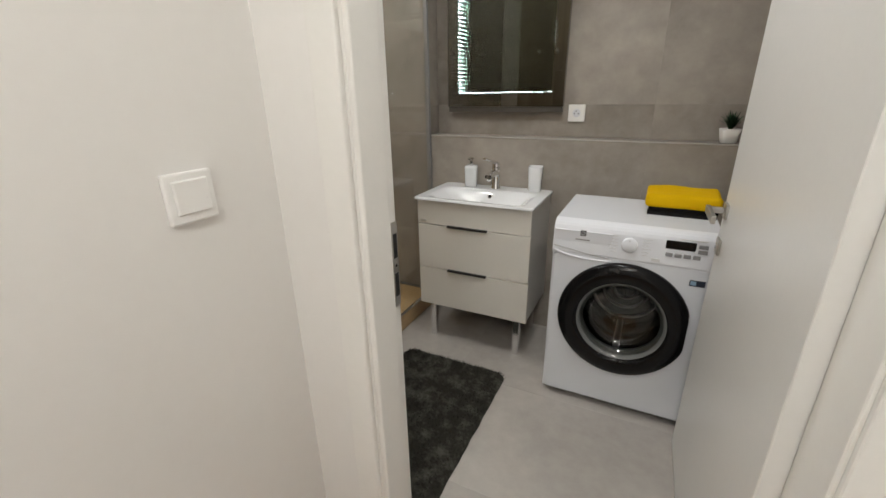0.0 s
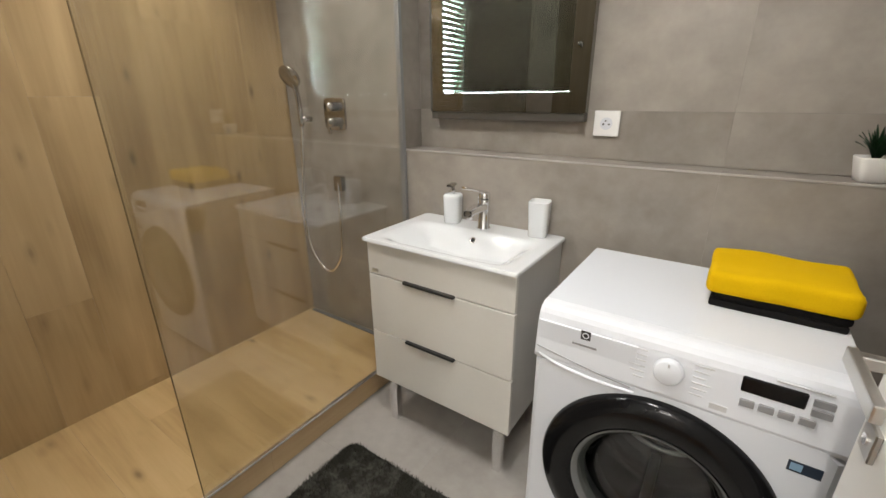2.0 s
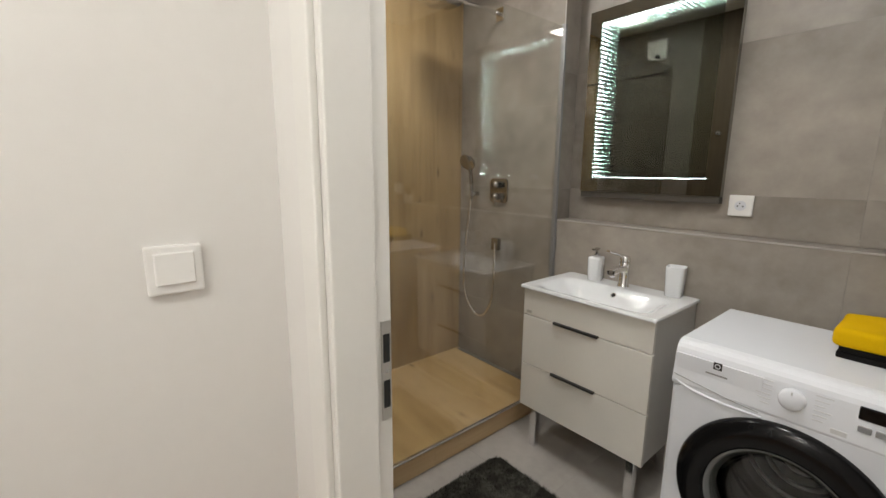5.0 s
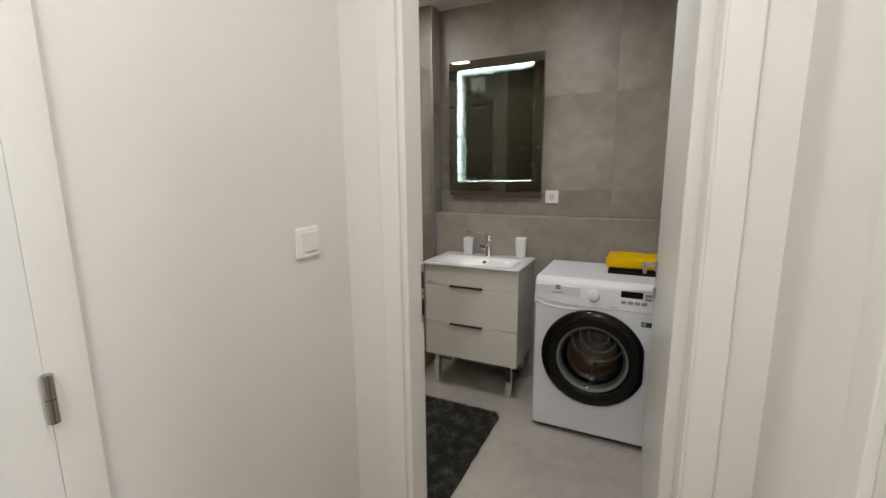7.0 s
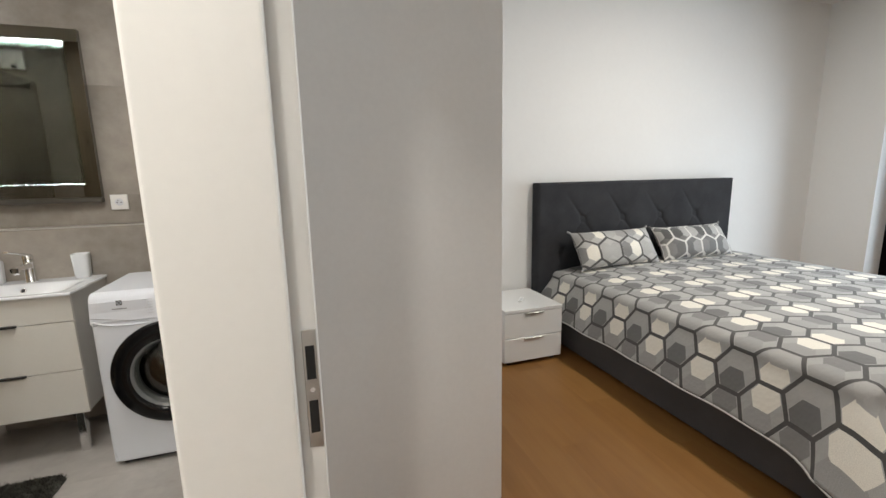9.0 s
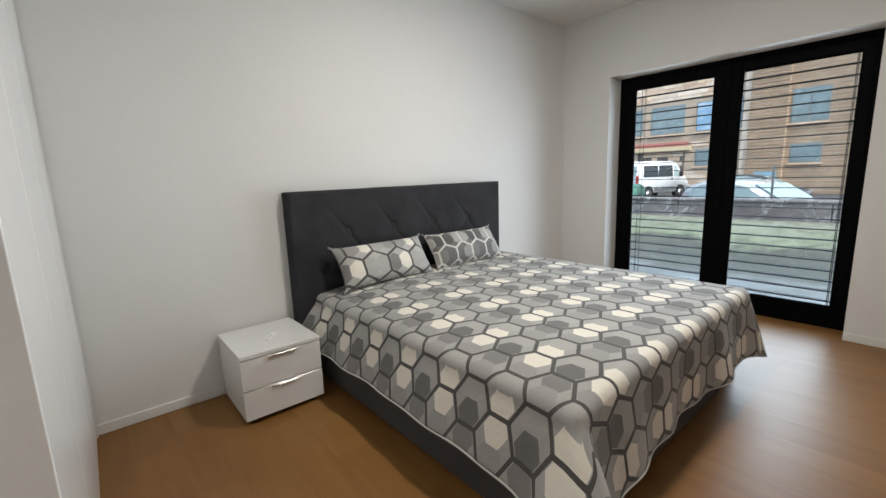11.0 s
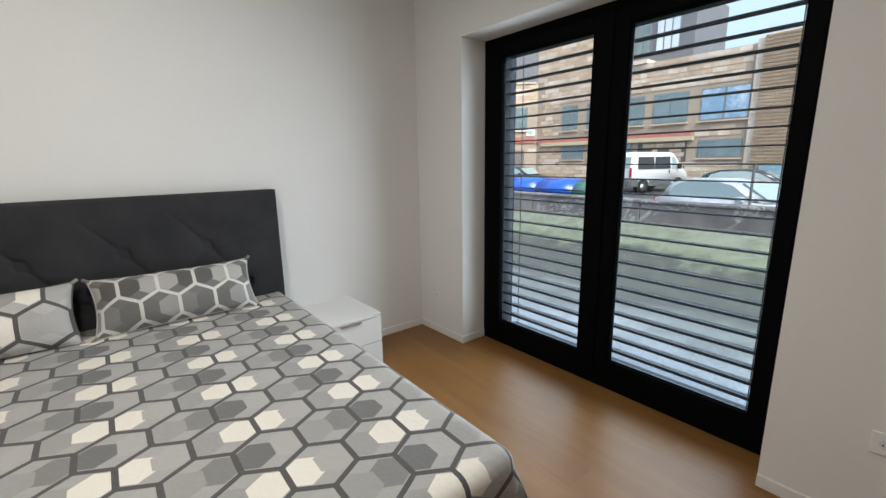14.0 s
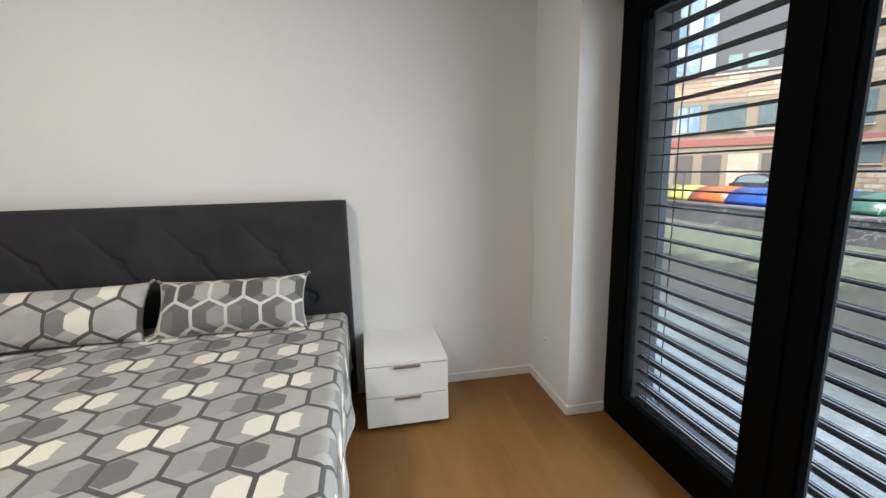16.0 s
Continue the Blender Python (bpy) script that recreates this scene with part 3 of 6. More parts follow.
# door frames
def door_frame(name, x0, x1, y0, y1, top, axis, label, both=True, proud=0.0):
    """Lining and casings round an opening; axis is the wall's thickness direction."""
    fr = thing(name, ((x0 + x1) / 2, (y0 + y1) / 2, 0), label, "door frame")
    fr["kind"] = "structure"
    inv = fr.matrix_world.inverted()
    def put(nm, *bx):
        b = box(*bx, bevel=0.0055, seg=3)
        bmesh.ops.transform(b, matrix=inv, verts=b.verts)
        return part(nm, b, M_TRIM, fr)
    c, p = 0.07, 0.014
    if axis == "y":
        for s, x in ((-1, x0), (1, x1)):
            a, b_ = sorted((x, x + s * 0.02))
            put("lining", a, b_, y0, y1, 0, top)
            for yy in ((y0 - p, y0 + 0.001), (y1 - 0.001, y1 + p))[:2 if both else 1]:
                a, b_ = sorted((x + s * 0.006, x + s * c))
                put("casing", a, b_, *yy, 0, top + c)
        put("lining", x0, x1, y0, y1, top - 0.02, top)
        for yy in ((y0 - p, y0 + 0.001), (y1 - 0.001, y1 + p))[:2 if both else 1]:
            put("casing", x0 - 0.006, x1 + 0.006, *yy, top - 0.006, top + c)
    else:
        for s, y in ((-1, y0), (1, y1)):
            a, b_ = sorted((y, y + s * 0.02))
            put("lining", x0, x1, a, b_, 0, top)
            for xx in ((x0 - p, x0 + 0.001), (x1 - 0.001 - proud, x1 + p - proud)):
                a, b_ = sorted((y + s * 0.006, y + s * c))
                put("casing", *xx, a, b_, 0, top + c)
        put("lining", x0, x1, y0, y1, top - 0.02, top)
        for xx in ((x0 - p, x0 + 0.001), (x1 - 0.001 - proud, x1 + p - proud)):
            put("casing", *xx, y0 - 0.006, y1 + 0.006, top - 0.006, top + c)
    return fr, inv, put


fr1, inv1, put1 = door_frame("door_frame_bathroom", JL, JR, 0.80, 0.922, 2.04, "y", "white lacquered door lining with flat casings", False)
fr2, inv2, put2 = door_frame("door_frame_bedroom", 0.98, 1.18, -0.55, 0.338, 2.06, "x", "white lacquered door lining of the bedroom doorway", proud=0.014)
put1("rebate", JL - 0.002, JL + 0.012, 0.80, 0.885, 0, 2.03)
put2("rebate", 0.98, 1.142, 0.306, 0.34, 0, 2.05)


def strike_plate(m, name="strike_plate"):
    """Steel striking plate with two dark openings; local x across, z up, its face looking along -y."""
    ob = thing(name, (0, 0, 0), "galvanised steel striking plate in the door lining", "strike plate")
    part("plate", box(-0.011, 0.011, -0.002, 0.0, -0.1, 0.1, 0.0008), M_STEEL, ob)
    part("latch_opening", box(-0.007, 0.007, -0.0026, -0.0005, 0.018, 0.074), M_DARKHOLE, ob)
    part("bolt_opening", box(-0.007, 0.007, -0.0026, -0.0005, -0.074, -0.018), M_DARKHOLE, ob)
    part("screw", cylinder((0, -0.0022, 0), (0, 1, 0), 0.004, 0.001, 12), M_CHROME, ob)
    ob.matrix_world = m
    return ob


strike_plate(pose(1.166, 0.337, 1.006))
strike_plate(pose(JL + 0.001, 0.908, 0.988, 0, 0, 90))

# bathroom door leaf, open into the bathroom
LEAF = pose(0.838, 0.926, 0.012, 0, 0, 91.5)


def lever_handle(parent, y, side, dx=0.018):
    """Square lever with rosette: local x along the leaf, y out of its face."""
    s = side
    ros = part("rosette", box(0.742 + dx, 0.79 + dx, min(y, y + s * 0.009), max(y, y + s * 0.009), 0.949, 0.997, 0.002), M_STEEL, parent, "square brushed steel rosette")
    ya, yb = sorted((y + s * 0.009, y + s * 0.056))
    part("neck", box(0.757 + dx, 0.775 + dx, ya, yb, 0.964, 0.982, 0.002), M_STEEL, parent)
    ya, yb = sorted((y + s * 0.045, y + s * 0.058))
    part("lever", box(0.635 + dx, 0.778 + dx, ya, yb, 0.961, 0.985, 0.003, 2), M_STEEL, parent, "straight square brushed steel lever")
    part("lock_rosette", box(0.742 + dx, 0.79 + dx, min(y, y + s * 0.008), max(y, y + s * 0.008), 0.831, 0.881, 0.002), M_STEEL, parent)
    part("key_plug", cylinder((0.766 + dx, y + s * 0.009, 0.856), (0, 1, 0), 0.009, 0.004, 20), M_CHROME, parent)


leaf = thing("door_leaf", (0, 0, 0), "white lacquered door standing open into the bathroom", "door")
part("panel", box(0, 0.838, -0.004, 0.036, 0, 2.02, 0.002), M_DOOR, leaf)
lever_handle(leaf, 0.036, 1)
part("latch_plate", box(0.8375, 0.8395, 0.006, 0.026, 0.82, 1.02, 0.0005), M_STEEL, leaf)
leaf.matrix_world = LEAF

# second hall door, shut, with its cylindrical hinges
hd = thing("hall_door", (-0.132, -0.36, 0), "closed white hall door with a steel barrel hinge", "door")
part("panel", box(0.001, 0.0144, -0.43, 0.3795, 0.004, 2.029, 0.0006), M_DOOR, hd)
part("casing", box(0.0005, 0.014, 0.38, 0.44, 0, 2.1, 0.0005), M_TRIM, hd)
part("casing_edge", sheet(1, 3, lambda a, b: Vector((0.014 - 0.0135 * b, 0.44 + 0.012 * b, 2.1 * a))), M_TRIM, hd, "sloping outer edge of the casing")
part("casing", box(0.0005, 0.014, -0.49, -0.43, 0, 2.1, 0.004), M_TRIM, hd)
part("casing", box(0.0005, 0.014, -0.49, 0.448, 2.03, 2.1, 0.004), M_TRIM, hd)
for hz in (0.25, 1.04, 1.8):
    hinge = part("hinge", cylinder((0.022, 0.38, hz + 0.006), (0, 0, 1), 0.0078, 0.04, 32), M_HINGE, hd, "dark brushed steel barrel hinge")
    part("knuckle", cylinder((0.022, 0.38, hz - 0.0355), (0, 0, 1), 0.0078, 0.04, 32), M_HINGE, hinge)

# ---- window with outside blind ----
win = thing("window_1", (6.4, 1.166, 0), "large black-framed two-leaf window down to the floor", "window")
win["kind"] = "structure"
def wpart(nm, x0, x1, y0, y1, z0, z1, mat=M_ANTHRACITE, bevel=0.004, parent=win, label=""):
    b = box(x0 - 6.4, x1 - 6.4, y0 - 1.166, y1 - 1.166, z0, z1, bevel, 2 if bevel else 1)
    return part(nm, b, mat, parent, label)
FX0, FX1 = 6.40, 6.485
wpart("frame_side", FX0, FX1, WY0, WY0 + 0.06, 0, WZ)
wpart("frame_side", FX0, FX1, WY1 - 0.06, WY1, 0, WZ)
wpart("frame_head", FX0, FX1, WY0 + 0.06, WY1 - 0.06, WZ - 0.06, WZ)
wpart("frame_foot", FX0, FX1, WY0 + 0.06, WY1 - 0.06, 0, 0.085)
MID = 1.1665
for y0, y1 in ((WY0 + 0.045, MID - 0.008), (MID + 0.008, WY1 - 0.045)):
    sx0, sx1 = 6.396, 6.465
    in0, in1 = (0.302, 1.054) if y0 < MID - 0.5 else (1.262, 1.996)
    sash = wpart("sash_stile", sx0, sx1, y0, in0, 0.07, WZ - 0.045)
    wpart("sash_stile", sx0, sx1, in1, y1, 0.07, WZ - 0.045)
    wpart("sash_rail", sx0, sx1, in0, in1, 0.07, 0.172)
    wpart("sash_rail", sx0, sx1, in0, in1, 2.145, WZ - 0.045)
    for ya, yb in ((in0, in0 + 0.008), (in1 - 0.008, in1)):
        wpart("glazing_bead", 6.404, 6.44, ya, yb, 0.172, 2.145, M_GASKET, 0.003)
    for za, zb in ((0.172, 0.182), (2.135, 2.145)):
        wpart("glazing_bead", 6.404, 6.44, in0 + 0.008, in1 - 0.008, za, zb, M_GASKET, 0.003)
    pane = wpart("pane", 6.43, 6.434, in0 + 0.001, in1 - 0.001, 0.173, 2.144, M_GLASS, 0)
    pane.visible_shadow = False
wpart("meeting_stile", 6.386, 6.397, MID - 0.03, MID + 0.03, 0.075, WZ - 0.05)

blind = thing("venetian_blind", (6.6, 1.166, 0), "anthracite outside venetian blind lowered with its slats open", "blind", rz=0)
SY0, SY1 = WY0 + 0.03, WY1 - 0.03
def slat_bm():
    """A crowned slat: dark lacquer, sky glints painted on the centre groove and outer lip."""
    bm = bmesh.new()
    prof = [(-0.034, 0.0), (-0.024, 0.003), (-0.012, 0.0043), (-0.0045, 0.0046), (0.0, 0.0036), (0.0045, 0.0046), (0.013, 0.0042), (0.021, 0.0032), (0.034, 0.0014)]
    for drop in (0.0, 0.0016):
        rows = [[bm.verts.new((x, y - 1.166, z - drop)) for x, z in prof] for y in (SY0 + 0.02, SY1 - 0.02)]
        for i in range(len(prof) - 1):
            f = bm.faces.new((rows[0][i], rows[0][i + 1], rows[1][i + 1], rows[1][i]))
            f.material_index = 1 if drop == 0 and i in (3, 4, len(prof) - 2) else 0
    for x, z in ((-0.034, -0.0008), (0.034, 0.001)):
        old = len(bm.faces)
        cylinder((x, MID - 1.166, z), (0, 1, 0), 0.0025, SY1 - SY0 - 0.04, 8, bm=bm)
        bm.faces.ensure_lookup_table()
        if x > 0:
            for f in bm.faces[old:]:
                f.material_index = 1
    return bm
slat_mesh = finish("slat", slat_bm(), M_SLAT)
slat_mesh.materials.append(M_SLAT_GLINT)
z = 0.088
while z < 2.24:
    s = new("slat", slat_mesh)
    s.parent = blind
    s.location = (0, 0, z)
    s.rotation_euler = (0, radians(2), 0)
    z += 0.087
for yy in (SY0, SY1):
    part("guide_rail", box(-0.045, 0.045, yy - 1.166 - 0.012, yy - 1.166 + 0.012, 0.03, 2.27, 0.003), M_RAIL, blind, "grey guide rail")
for yy in (SY0 + 0.13, SY1 - 0.13):
    for xx in (-0.042, 0.042):
        part("ladder_cord", cylinder((xx, yy - 1.166, 1.15), (0, 0, 1), 0.003, 2.2, 6), M_BLACK, blind)
part("bottom_rail", box(-0.04, 0.04, SY0 - 1.166 + 0.02, SY1 - 1.166 - 0.02, 0.03, 0.05, 0.003), M_SLAT, blind)
part("headbox", box(-0.07, 0.07, SY0 - 1.166, SY1 - 1.166, 2.235, 2.36, 0.004), M_SLAT, blind)
setting("window_reveal", [(6.52, 6.72, WY0 - 0.001, WY0 + 0.012, 0, 2.36), (6.52, 6.72, WY1 - 0.012, WY1 + 0.001, 0, 2.36), (6.49, 6.80, WY0, WY1, -0.05, 0.02)],
        M_RENDER_GREY, "grey rendered outside reveal and sill of the window", "window reveal")

# ---- bathroom things ----
def switch_plate(name, m, label, toggle=True, size=0.084):
    ob = thing(name, (0, 0, 0), label, "light switch")
    s = size / 2
    part("cover_frame", box(-s, s, 0, 0.011, -s, s, 0.004, 2), M_SWITCH, ob)
    if toggle:
        part("rocker", box(-0.03, 0.03, 0.009, 0.015, -0.026, 0.03, 0.002), M_SWITCH, ob)
    ob.matrix_world = m
    return ob


def socket(name, m, label):
    ob = thing(name, (0, 0, 0), label, "power socket")
    part("cover_frame", box(-0.043, 0.043, 0, 0.011, -0.043, 0.043, 0.004, 2), M_SWITCH, ob)
    part("well", cylinder((0, 0.0105, 0), (0, 1, 0), 0.0205, 0.003, 28), M_WM_PANEL, ob, "round socket well")
    part("pin_hole", cylinder((-0.0095, 0.0125, -0.002), (0, 1, 0), 0.0032, 0.001, 10), M_DARKHOLE, ob)
    part("pin_hole", cylinder((0.0095, 0.0125, -0.002), (0, 1, 0), 0.0032, 0.001, 10), M_DARKHOLE, ob)
    part("earth_pin", cylinder((0, 0.018, 0.010), (0, 1, 0), 0.0024, 0.016, 10), M_CHROME, ob)
    ob.matrix_world = m
    return ob


switch_plate("light_switch", pose(-0.13, 0.613, 1.19, 0, 0, -90), "white rocker light switch on the hall wall")
bsw = switch_plate("light_switch", pose(1.152, 0.745, 1.215, 0, 0, -90), "white rocker light switch beside the bedroom door", False, 0.1)
part("mounting_box", box(-0.036, 0.036, 0.0105, 0.019, -0.036, 0.036, 0.003, 2), M_SWITCH, bsw)
for z0 in (-0.031, 0.001):
    part("rocker", box(-0.031, 0.031, 0.0185, 0.025, z0, z0 + 0.03, 0.003, 2), M_SWITCH, bsw)
switch_plate("light_switch", pose(BX1, 2.515, 1.215, 0, 0, 90), "white switch plate on the tiled bathroom wall", False)
dsw = switch_plate("light_switch", pose(-0.06, BY0, 1.185, 0, 0, 0), "white rocker light switch on grey tiles beside the door", False)
part("mounting_box", box(-0.036, 0.036, 0.0105, 0.019, -0.036, 0.036, 0.003, 2), M_SWITCH, dsw)
part("rocker", box(-0.031, 0.031, 0.0185, 0.026, -0.031, 0.031, 0.003, 2), M_SWITCH, dsw)
socket("power_socket", pose(0.155, BACK_Y, 1.228, 0, 0, 180), "white power socket below the mirror's corner")
socket("power_socket", pose(6.17, -0.165, 0.40, 0, 0, 90), "white power socket low on the window wall")
cap = thing("cable_outlet", (6.17, 2.463, 0.337), "small white cable outlet beside the window reveal", "cable outlet")
part("collar", cylinder((-0.003, 0, 0), (1, 0, 0), 0.016, 0.006, 24, bevel=0.001), M_SWITCH, cap)
part("hole", cylinder((-0.0065, 0, -0.003), (1, 0, 0), 0.006, 0.0015, 14), M_DARKHOLE, cap)

lt_ = new("ledge_trim")
tagged(lt_, "light metal edge trim along the tiled ledge", "trim", kind="structure")
part("strip", box(NX, BX1, LEDGE_Y - 0.001, LEDGE_Y + 0.006, LEDGE_Z - 0.004, LEDGE_Z + 0.002, 0.001), M_TRIM_GREY, lt_)
part("corner_strip", box(NX - 0.004, NX + 0.002, LEDGE_Y - 0.001, LEDGE_Y + 0.004, LEDGE_Z, 2.5, 0.001), M_TRIM_GREY, lt_)

# glass screen of the shower
scr = thing("shower_screen", (-0.657, 1.86, TZ), "frameless clear glass shower screen standing on the tray", "shower screen")
gl = part("glass_panel", box(-0.004, 0.004, 1.375 - 1.86, 2.43 - 1.86, 0.004, 1.97), M_SHOWER_GLASS, scr)
gl.visible_shadow = False
part("wall_profile", box(-0.012, 0.012, 2.425 - 1.86, 2.445 - 1.86, 0.0, 1.985, 0.002), M_ALU, scr, "grey aluminium wall profile")
part("free_edge", box(-0.0018, 0.0018, 1.3725 - 1.86, 1.3748 - 1.86, 0.004, 1.97), M_GLASS_EDGE, scr, "brownish polished glass edge")
part("foot_profile", box(-0.007, 0.007, 1.375 - 1.86, 2.43 - 1.86, 0.0, 0.008, 0.001), M_CHROME, scr)
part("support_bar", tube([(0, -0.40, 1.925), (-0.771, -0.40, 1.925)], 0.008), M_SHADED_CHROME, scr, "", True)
part("bar_rosette", cylinder((-0.766, -0.40, 1.925), (1, 0, 0), 0.018, 0.012, 24, bevel=0.002), M_CHROME, scr, "round chrome wall rosette", True)
part("bar_clamp", box(-0.014, 0.014, -0.418, -0.382, 1.905, 1.945, 0.003), M_CHROME, scr, "square chrome glass clamp")

# infinity mirror: lit beads between a half-silvered front and a mirror back
MX0, MX1, MZ0, MZ1 = -0.575, 0.088, 1.262, 2.14
mir = thing("led_mirror", ((MX0 + MX1) / 2, BACK_Y, 1.7), "black-edged infinity mirror with white LED beads inside", "mirror")
mc = ((MX0 + MX1) / 2, BACK_Y, 1.7)
def mbox(nm, x0, x1, y0, y1, z0, z1, mat, label="", bevel=0.0):
    return part(nm, box(x0 - mc[0], x1 - mc[0], y0 - mc[1], y1 - mc[1], z0 - mc[2], z1 - mc[2], bevel), mat, mir, label)
FY = BACK_Y - 0.042
BW = 0.064                             # opaque border round the lit field
LX0, LX1, LZ0, LZ1 = MX0 + BW, MX1 - BW, MZ0 + 0.072, MZ1 - 0.06
mbox("back_panel", MX0 + 0.004, MX1 - 0.004, BACK_Y - 0.008, BACK_Y - 0.001, MZ0 + 0.004, MZ1 - 0.004, M_BLACK)
mbox("mirror_back", LX0 - 0.004, LX1 + 0.004, BACK_Y - 0.0115, BACK_Y - 0.0085, LZ0 - 0.004, LZ1 + 0.004, M_MIRROR_BACK, "silvered inner back")
mbox("smoked_glass", LX0 - 0.002, LX1 + 0.002, FY + 0.0005, FY + 0.0015, LZ0 - 0.002, LZ1 + 0.002, M_SMOKED, "smoked cover glass")
mbox("front_glass", LX0 - 0.002, LX1 + 0.002, FY + 0.002, FY + 0.004, LZ0 - 0.002, LZ1 + 0.002, M_MIRROR_FRONT, "half-silvered front glass")
for x0, x1, z0, z1 in ((MX0, LX0, MZ0, MZ1), (LX1, MX1, MZ0, MZ1), (LX0, LX1, MZ0, LZ0), (LX0, LX1, LZ1, MZ1)):
    mbox("border", x0, x1, FY, BACK_Y - 0.009, z0, z1, M_MIRROR_EDGE, "dark mirrored border")
mbox("lower_rim", MX0 + 0.004, MX1 - 0.004, FY + 0.004, BACK_Y - 0.001, MZ0 - 0.03, MZ0 - 0.0005, M_MIRROR_RIM, "grey-brown lower rim")
beads = bmesh.new()
YB = FY - mc[1] + 0.0045
def bead(x, z, dx, dz):
    box(x - mc[0] - dx, x - mc[0] + dx, YB, YB + 0.0245, z - mc[2] - dz, z - mc[2] + dz, bm=beads)
nz, nx = 37, 26
for i in range(nz):
    zz = LZ0 + (LZ1 - LZ0) * (i + 0.5) / nz
    bead(LX0, zz, 0.0015, 0.0024)
    bead(LX1, zz, 0.0015, 0.0024)
for i in range(nx):
    xx = LX0 + (LX1 - LX0) * (i + 0.5) / nx
    bead(xx, LZ0, 0.0035, 0.0015)
    bead(xx, LZ1, 0.0035, 0.0015)
tagged(part("led_beads", beads, M_LED, mir, "row of lit white LED beads"), kind="stuff")

# vanity with washbasin
VX0, VX1, VY0, VY1 = -0.529, 0.083, 2.052, LEDGE_Y - 0.002
van = thing("vanity_cabinet", (-0.22, 2.25, 0), "white vanity cabinet with two drawers on square chrome legs", "vanity")
def vpart(nm, x0, x1, y0, y1, z0, z1, mat, parent=van, bevel=0.002, label="", seg=1):
    return part(nm, box(x0 + 0.22, x1 + 0.22, y0 - 2.25, y1 - 2.25, z0, z1, bevel, seg), mat, parent, label)
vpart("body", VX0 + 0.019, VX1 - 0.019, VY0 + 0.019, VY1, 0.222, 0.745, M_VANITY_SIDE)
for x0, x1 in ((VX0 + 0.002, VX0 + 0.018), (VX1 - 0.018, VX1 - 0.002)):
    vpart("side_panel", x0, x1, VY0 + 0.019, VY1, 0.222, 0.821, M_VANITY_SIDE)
vpart("top_panel", VX0, VX1, VY0, VY0 + 0.017, 0.693, 0.821, M_VANITY)
for z0, z1 in ((0.446, 0.689), (0.22, 0.442)):
    d = vpart("drawer_front", VX0, VX1, VY0, VY0 + 0.017, z0, z1, M_VANITY)
    hx = VX0 + 0.175
    vpart("handle", hx, hx + 0.218, VY0 - 0.012, VY0 + 0.004, z1 - 0.003, z1 + 0.008, M_BLACK, d, 0.0012, "black metal edge grip")
vpart("badge", VX0 + 0.02, VX0 + 0.05, VY0 - 0.002, VY0 + 0.001, 0.703, 0.715, M_STEEL, van, 0.0005, "small metal badge")
for x in (VX0 + 0.045, VX1 - 0.075):
    for y in (VY0 + 0.03, VY1 - 0.06):
        vpart("leg", x, x + 0.034, y, y + 0.034, 0.0, 0.222, M_CHROME, van, 0.002, "square chrome leg")
trap = part("drain_pipe", tube(curve_points([(0.12, 0.06, 0.3), (0.12, 0.06, 0.12), (0.12, 0.12, 0.09), (0.12, 0.185, 0.13)], 6), 0.02, 12), M_BLACK, van, "black drain pipe below", True)

SXA, SXB, SYA, SYB, SZ = -0.537, 0.09, 2.036, LEDGE_Y - 0.001, 0.836
def basin_z(x, y):
    u, v = (x - SXA) / (SXB - SXA), (y - SYA) / (SYB - SYA)
    def edge(a, lo, hi, s):
        return max(0.0, min(1.0, (a - lo) / s)) * max(0.0, min(1.0, (hi - a) / s))
    def sm(a):
        return a * a * (3 - 2 * a)
    e = sm(edge(u, 0.06, 0.94, 0.2)) * sm(edge(v, 0.05, 0.74, 0.2))
    return SZ - 0.062 * e - 0.02 * e * e * (1 - abs(2 * u - 1))
def basin_bm():
    nu, nv = 72, 48
    bm = sheet(nu, nv, lambda a, b: Vector((SXA + (SXB - SXA) * a + 0.22, SYA + (SYB - SYA) * b - 2.25, basin_z(SXA + (SXB - SXA) * a, SYA + (SYB - SYA) * b))))
    rim = [e for e in bm.edges if e.is_boundary]
    ext = bmesh.ops.extrude_edge_only(bm, edges=rim)["geom"]
    low = [g for g in ext if isinstance(g, bmesh.types.BMVert)]
    for v in low:
        v.co.z = 0.822
    bmesh.ops.bevel(bm, geom=[e for e in bm.edges if len(e.link_faces) == 2 and e.calc_face_angle(0) > 1.0], offset=0.0025, segments=2, affect="EDGES")
    return bm
basin = thing("washbasin", (-0.22, 2.25, 0), "white glazed ceramic washbasin on the vanity cabinet", "washbasin")
part("bowl", basin_bm(), M_CERAMIC, basin, "", True)
part("overflow_ring", lathe([(0.0, 0.0005), (0.008, 0.0005), (0.0085, 0.003), (0.0125, 0.003), (0.0135, 0.0)], Matrix.Translation((0.003, 2.302 - 2.25, 0.806)) @ Vector((0, -0.8, 0.6)).to_track_quat("Z", "Y").to_matrix().to_4x4(), 24), M_CHROME, basin, "chrome overflow ring", True)
part("overflow_hole", cylinder((0.003, 2.3005 - 2.25, 0.8075), (0, -0.8, 0.6), 0.0085, 0.002, 20), M_DARKHOLE, basin)
part("drain_plug", cylinder((0.0, 2.2 - 2.25, 0.7575), (0, 0, 1), 0.03, 0.006, 28, bevel=0.002), M_CHROME, basin, "chrome drain plug", True)

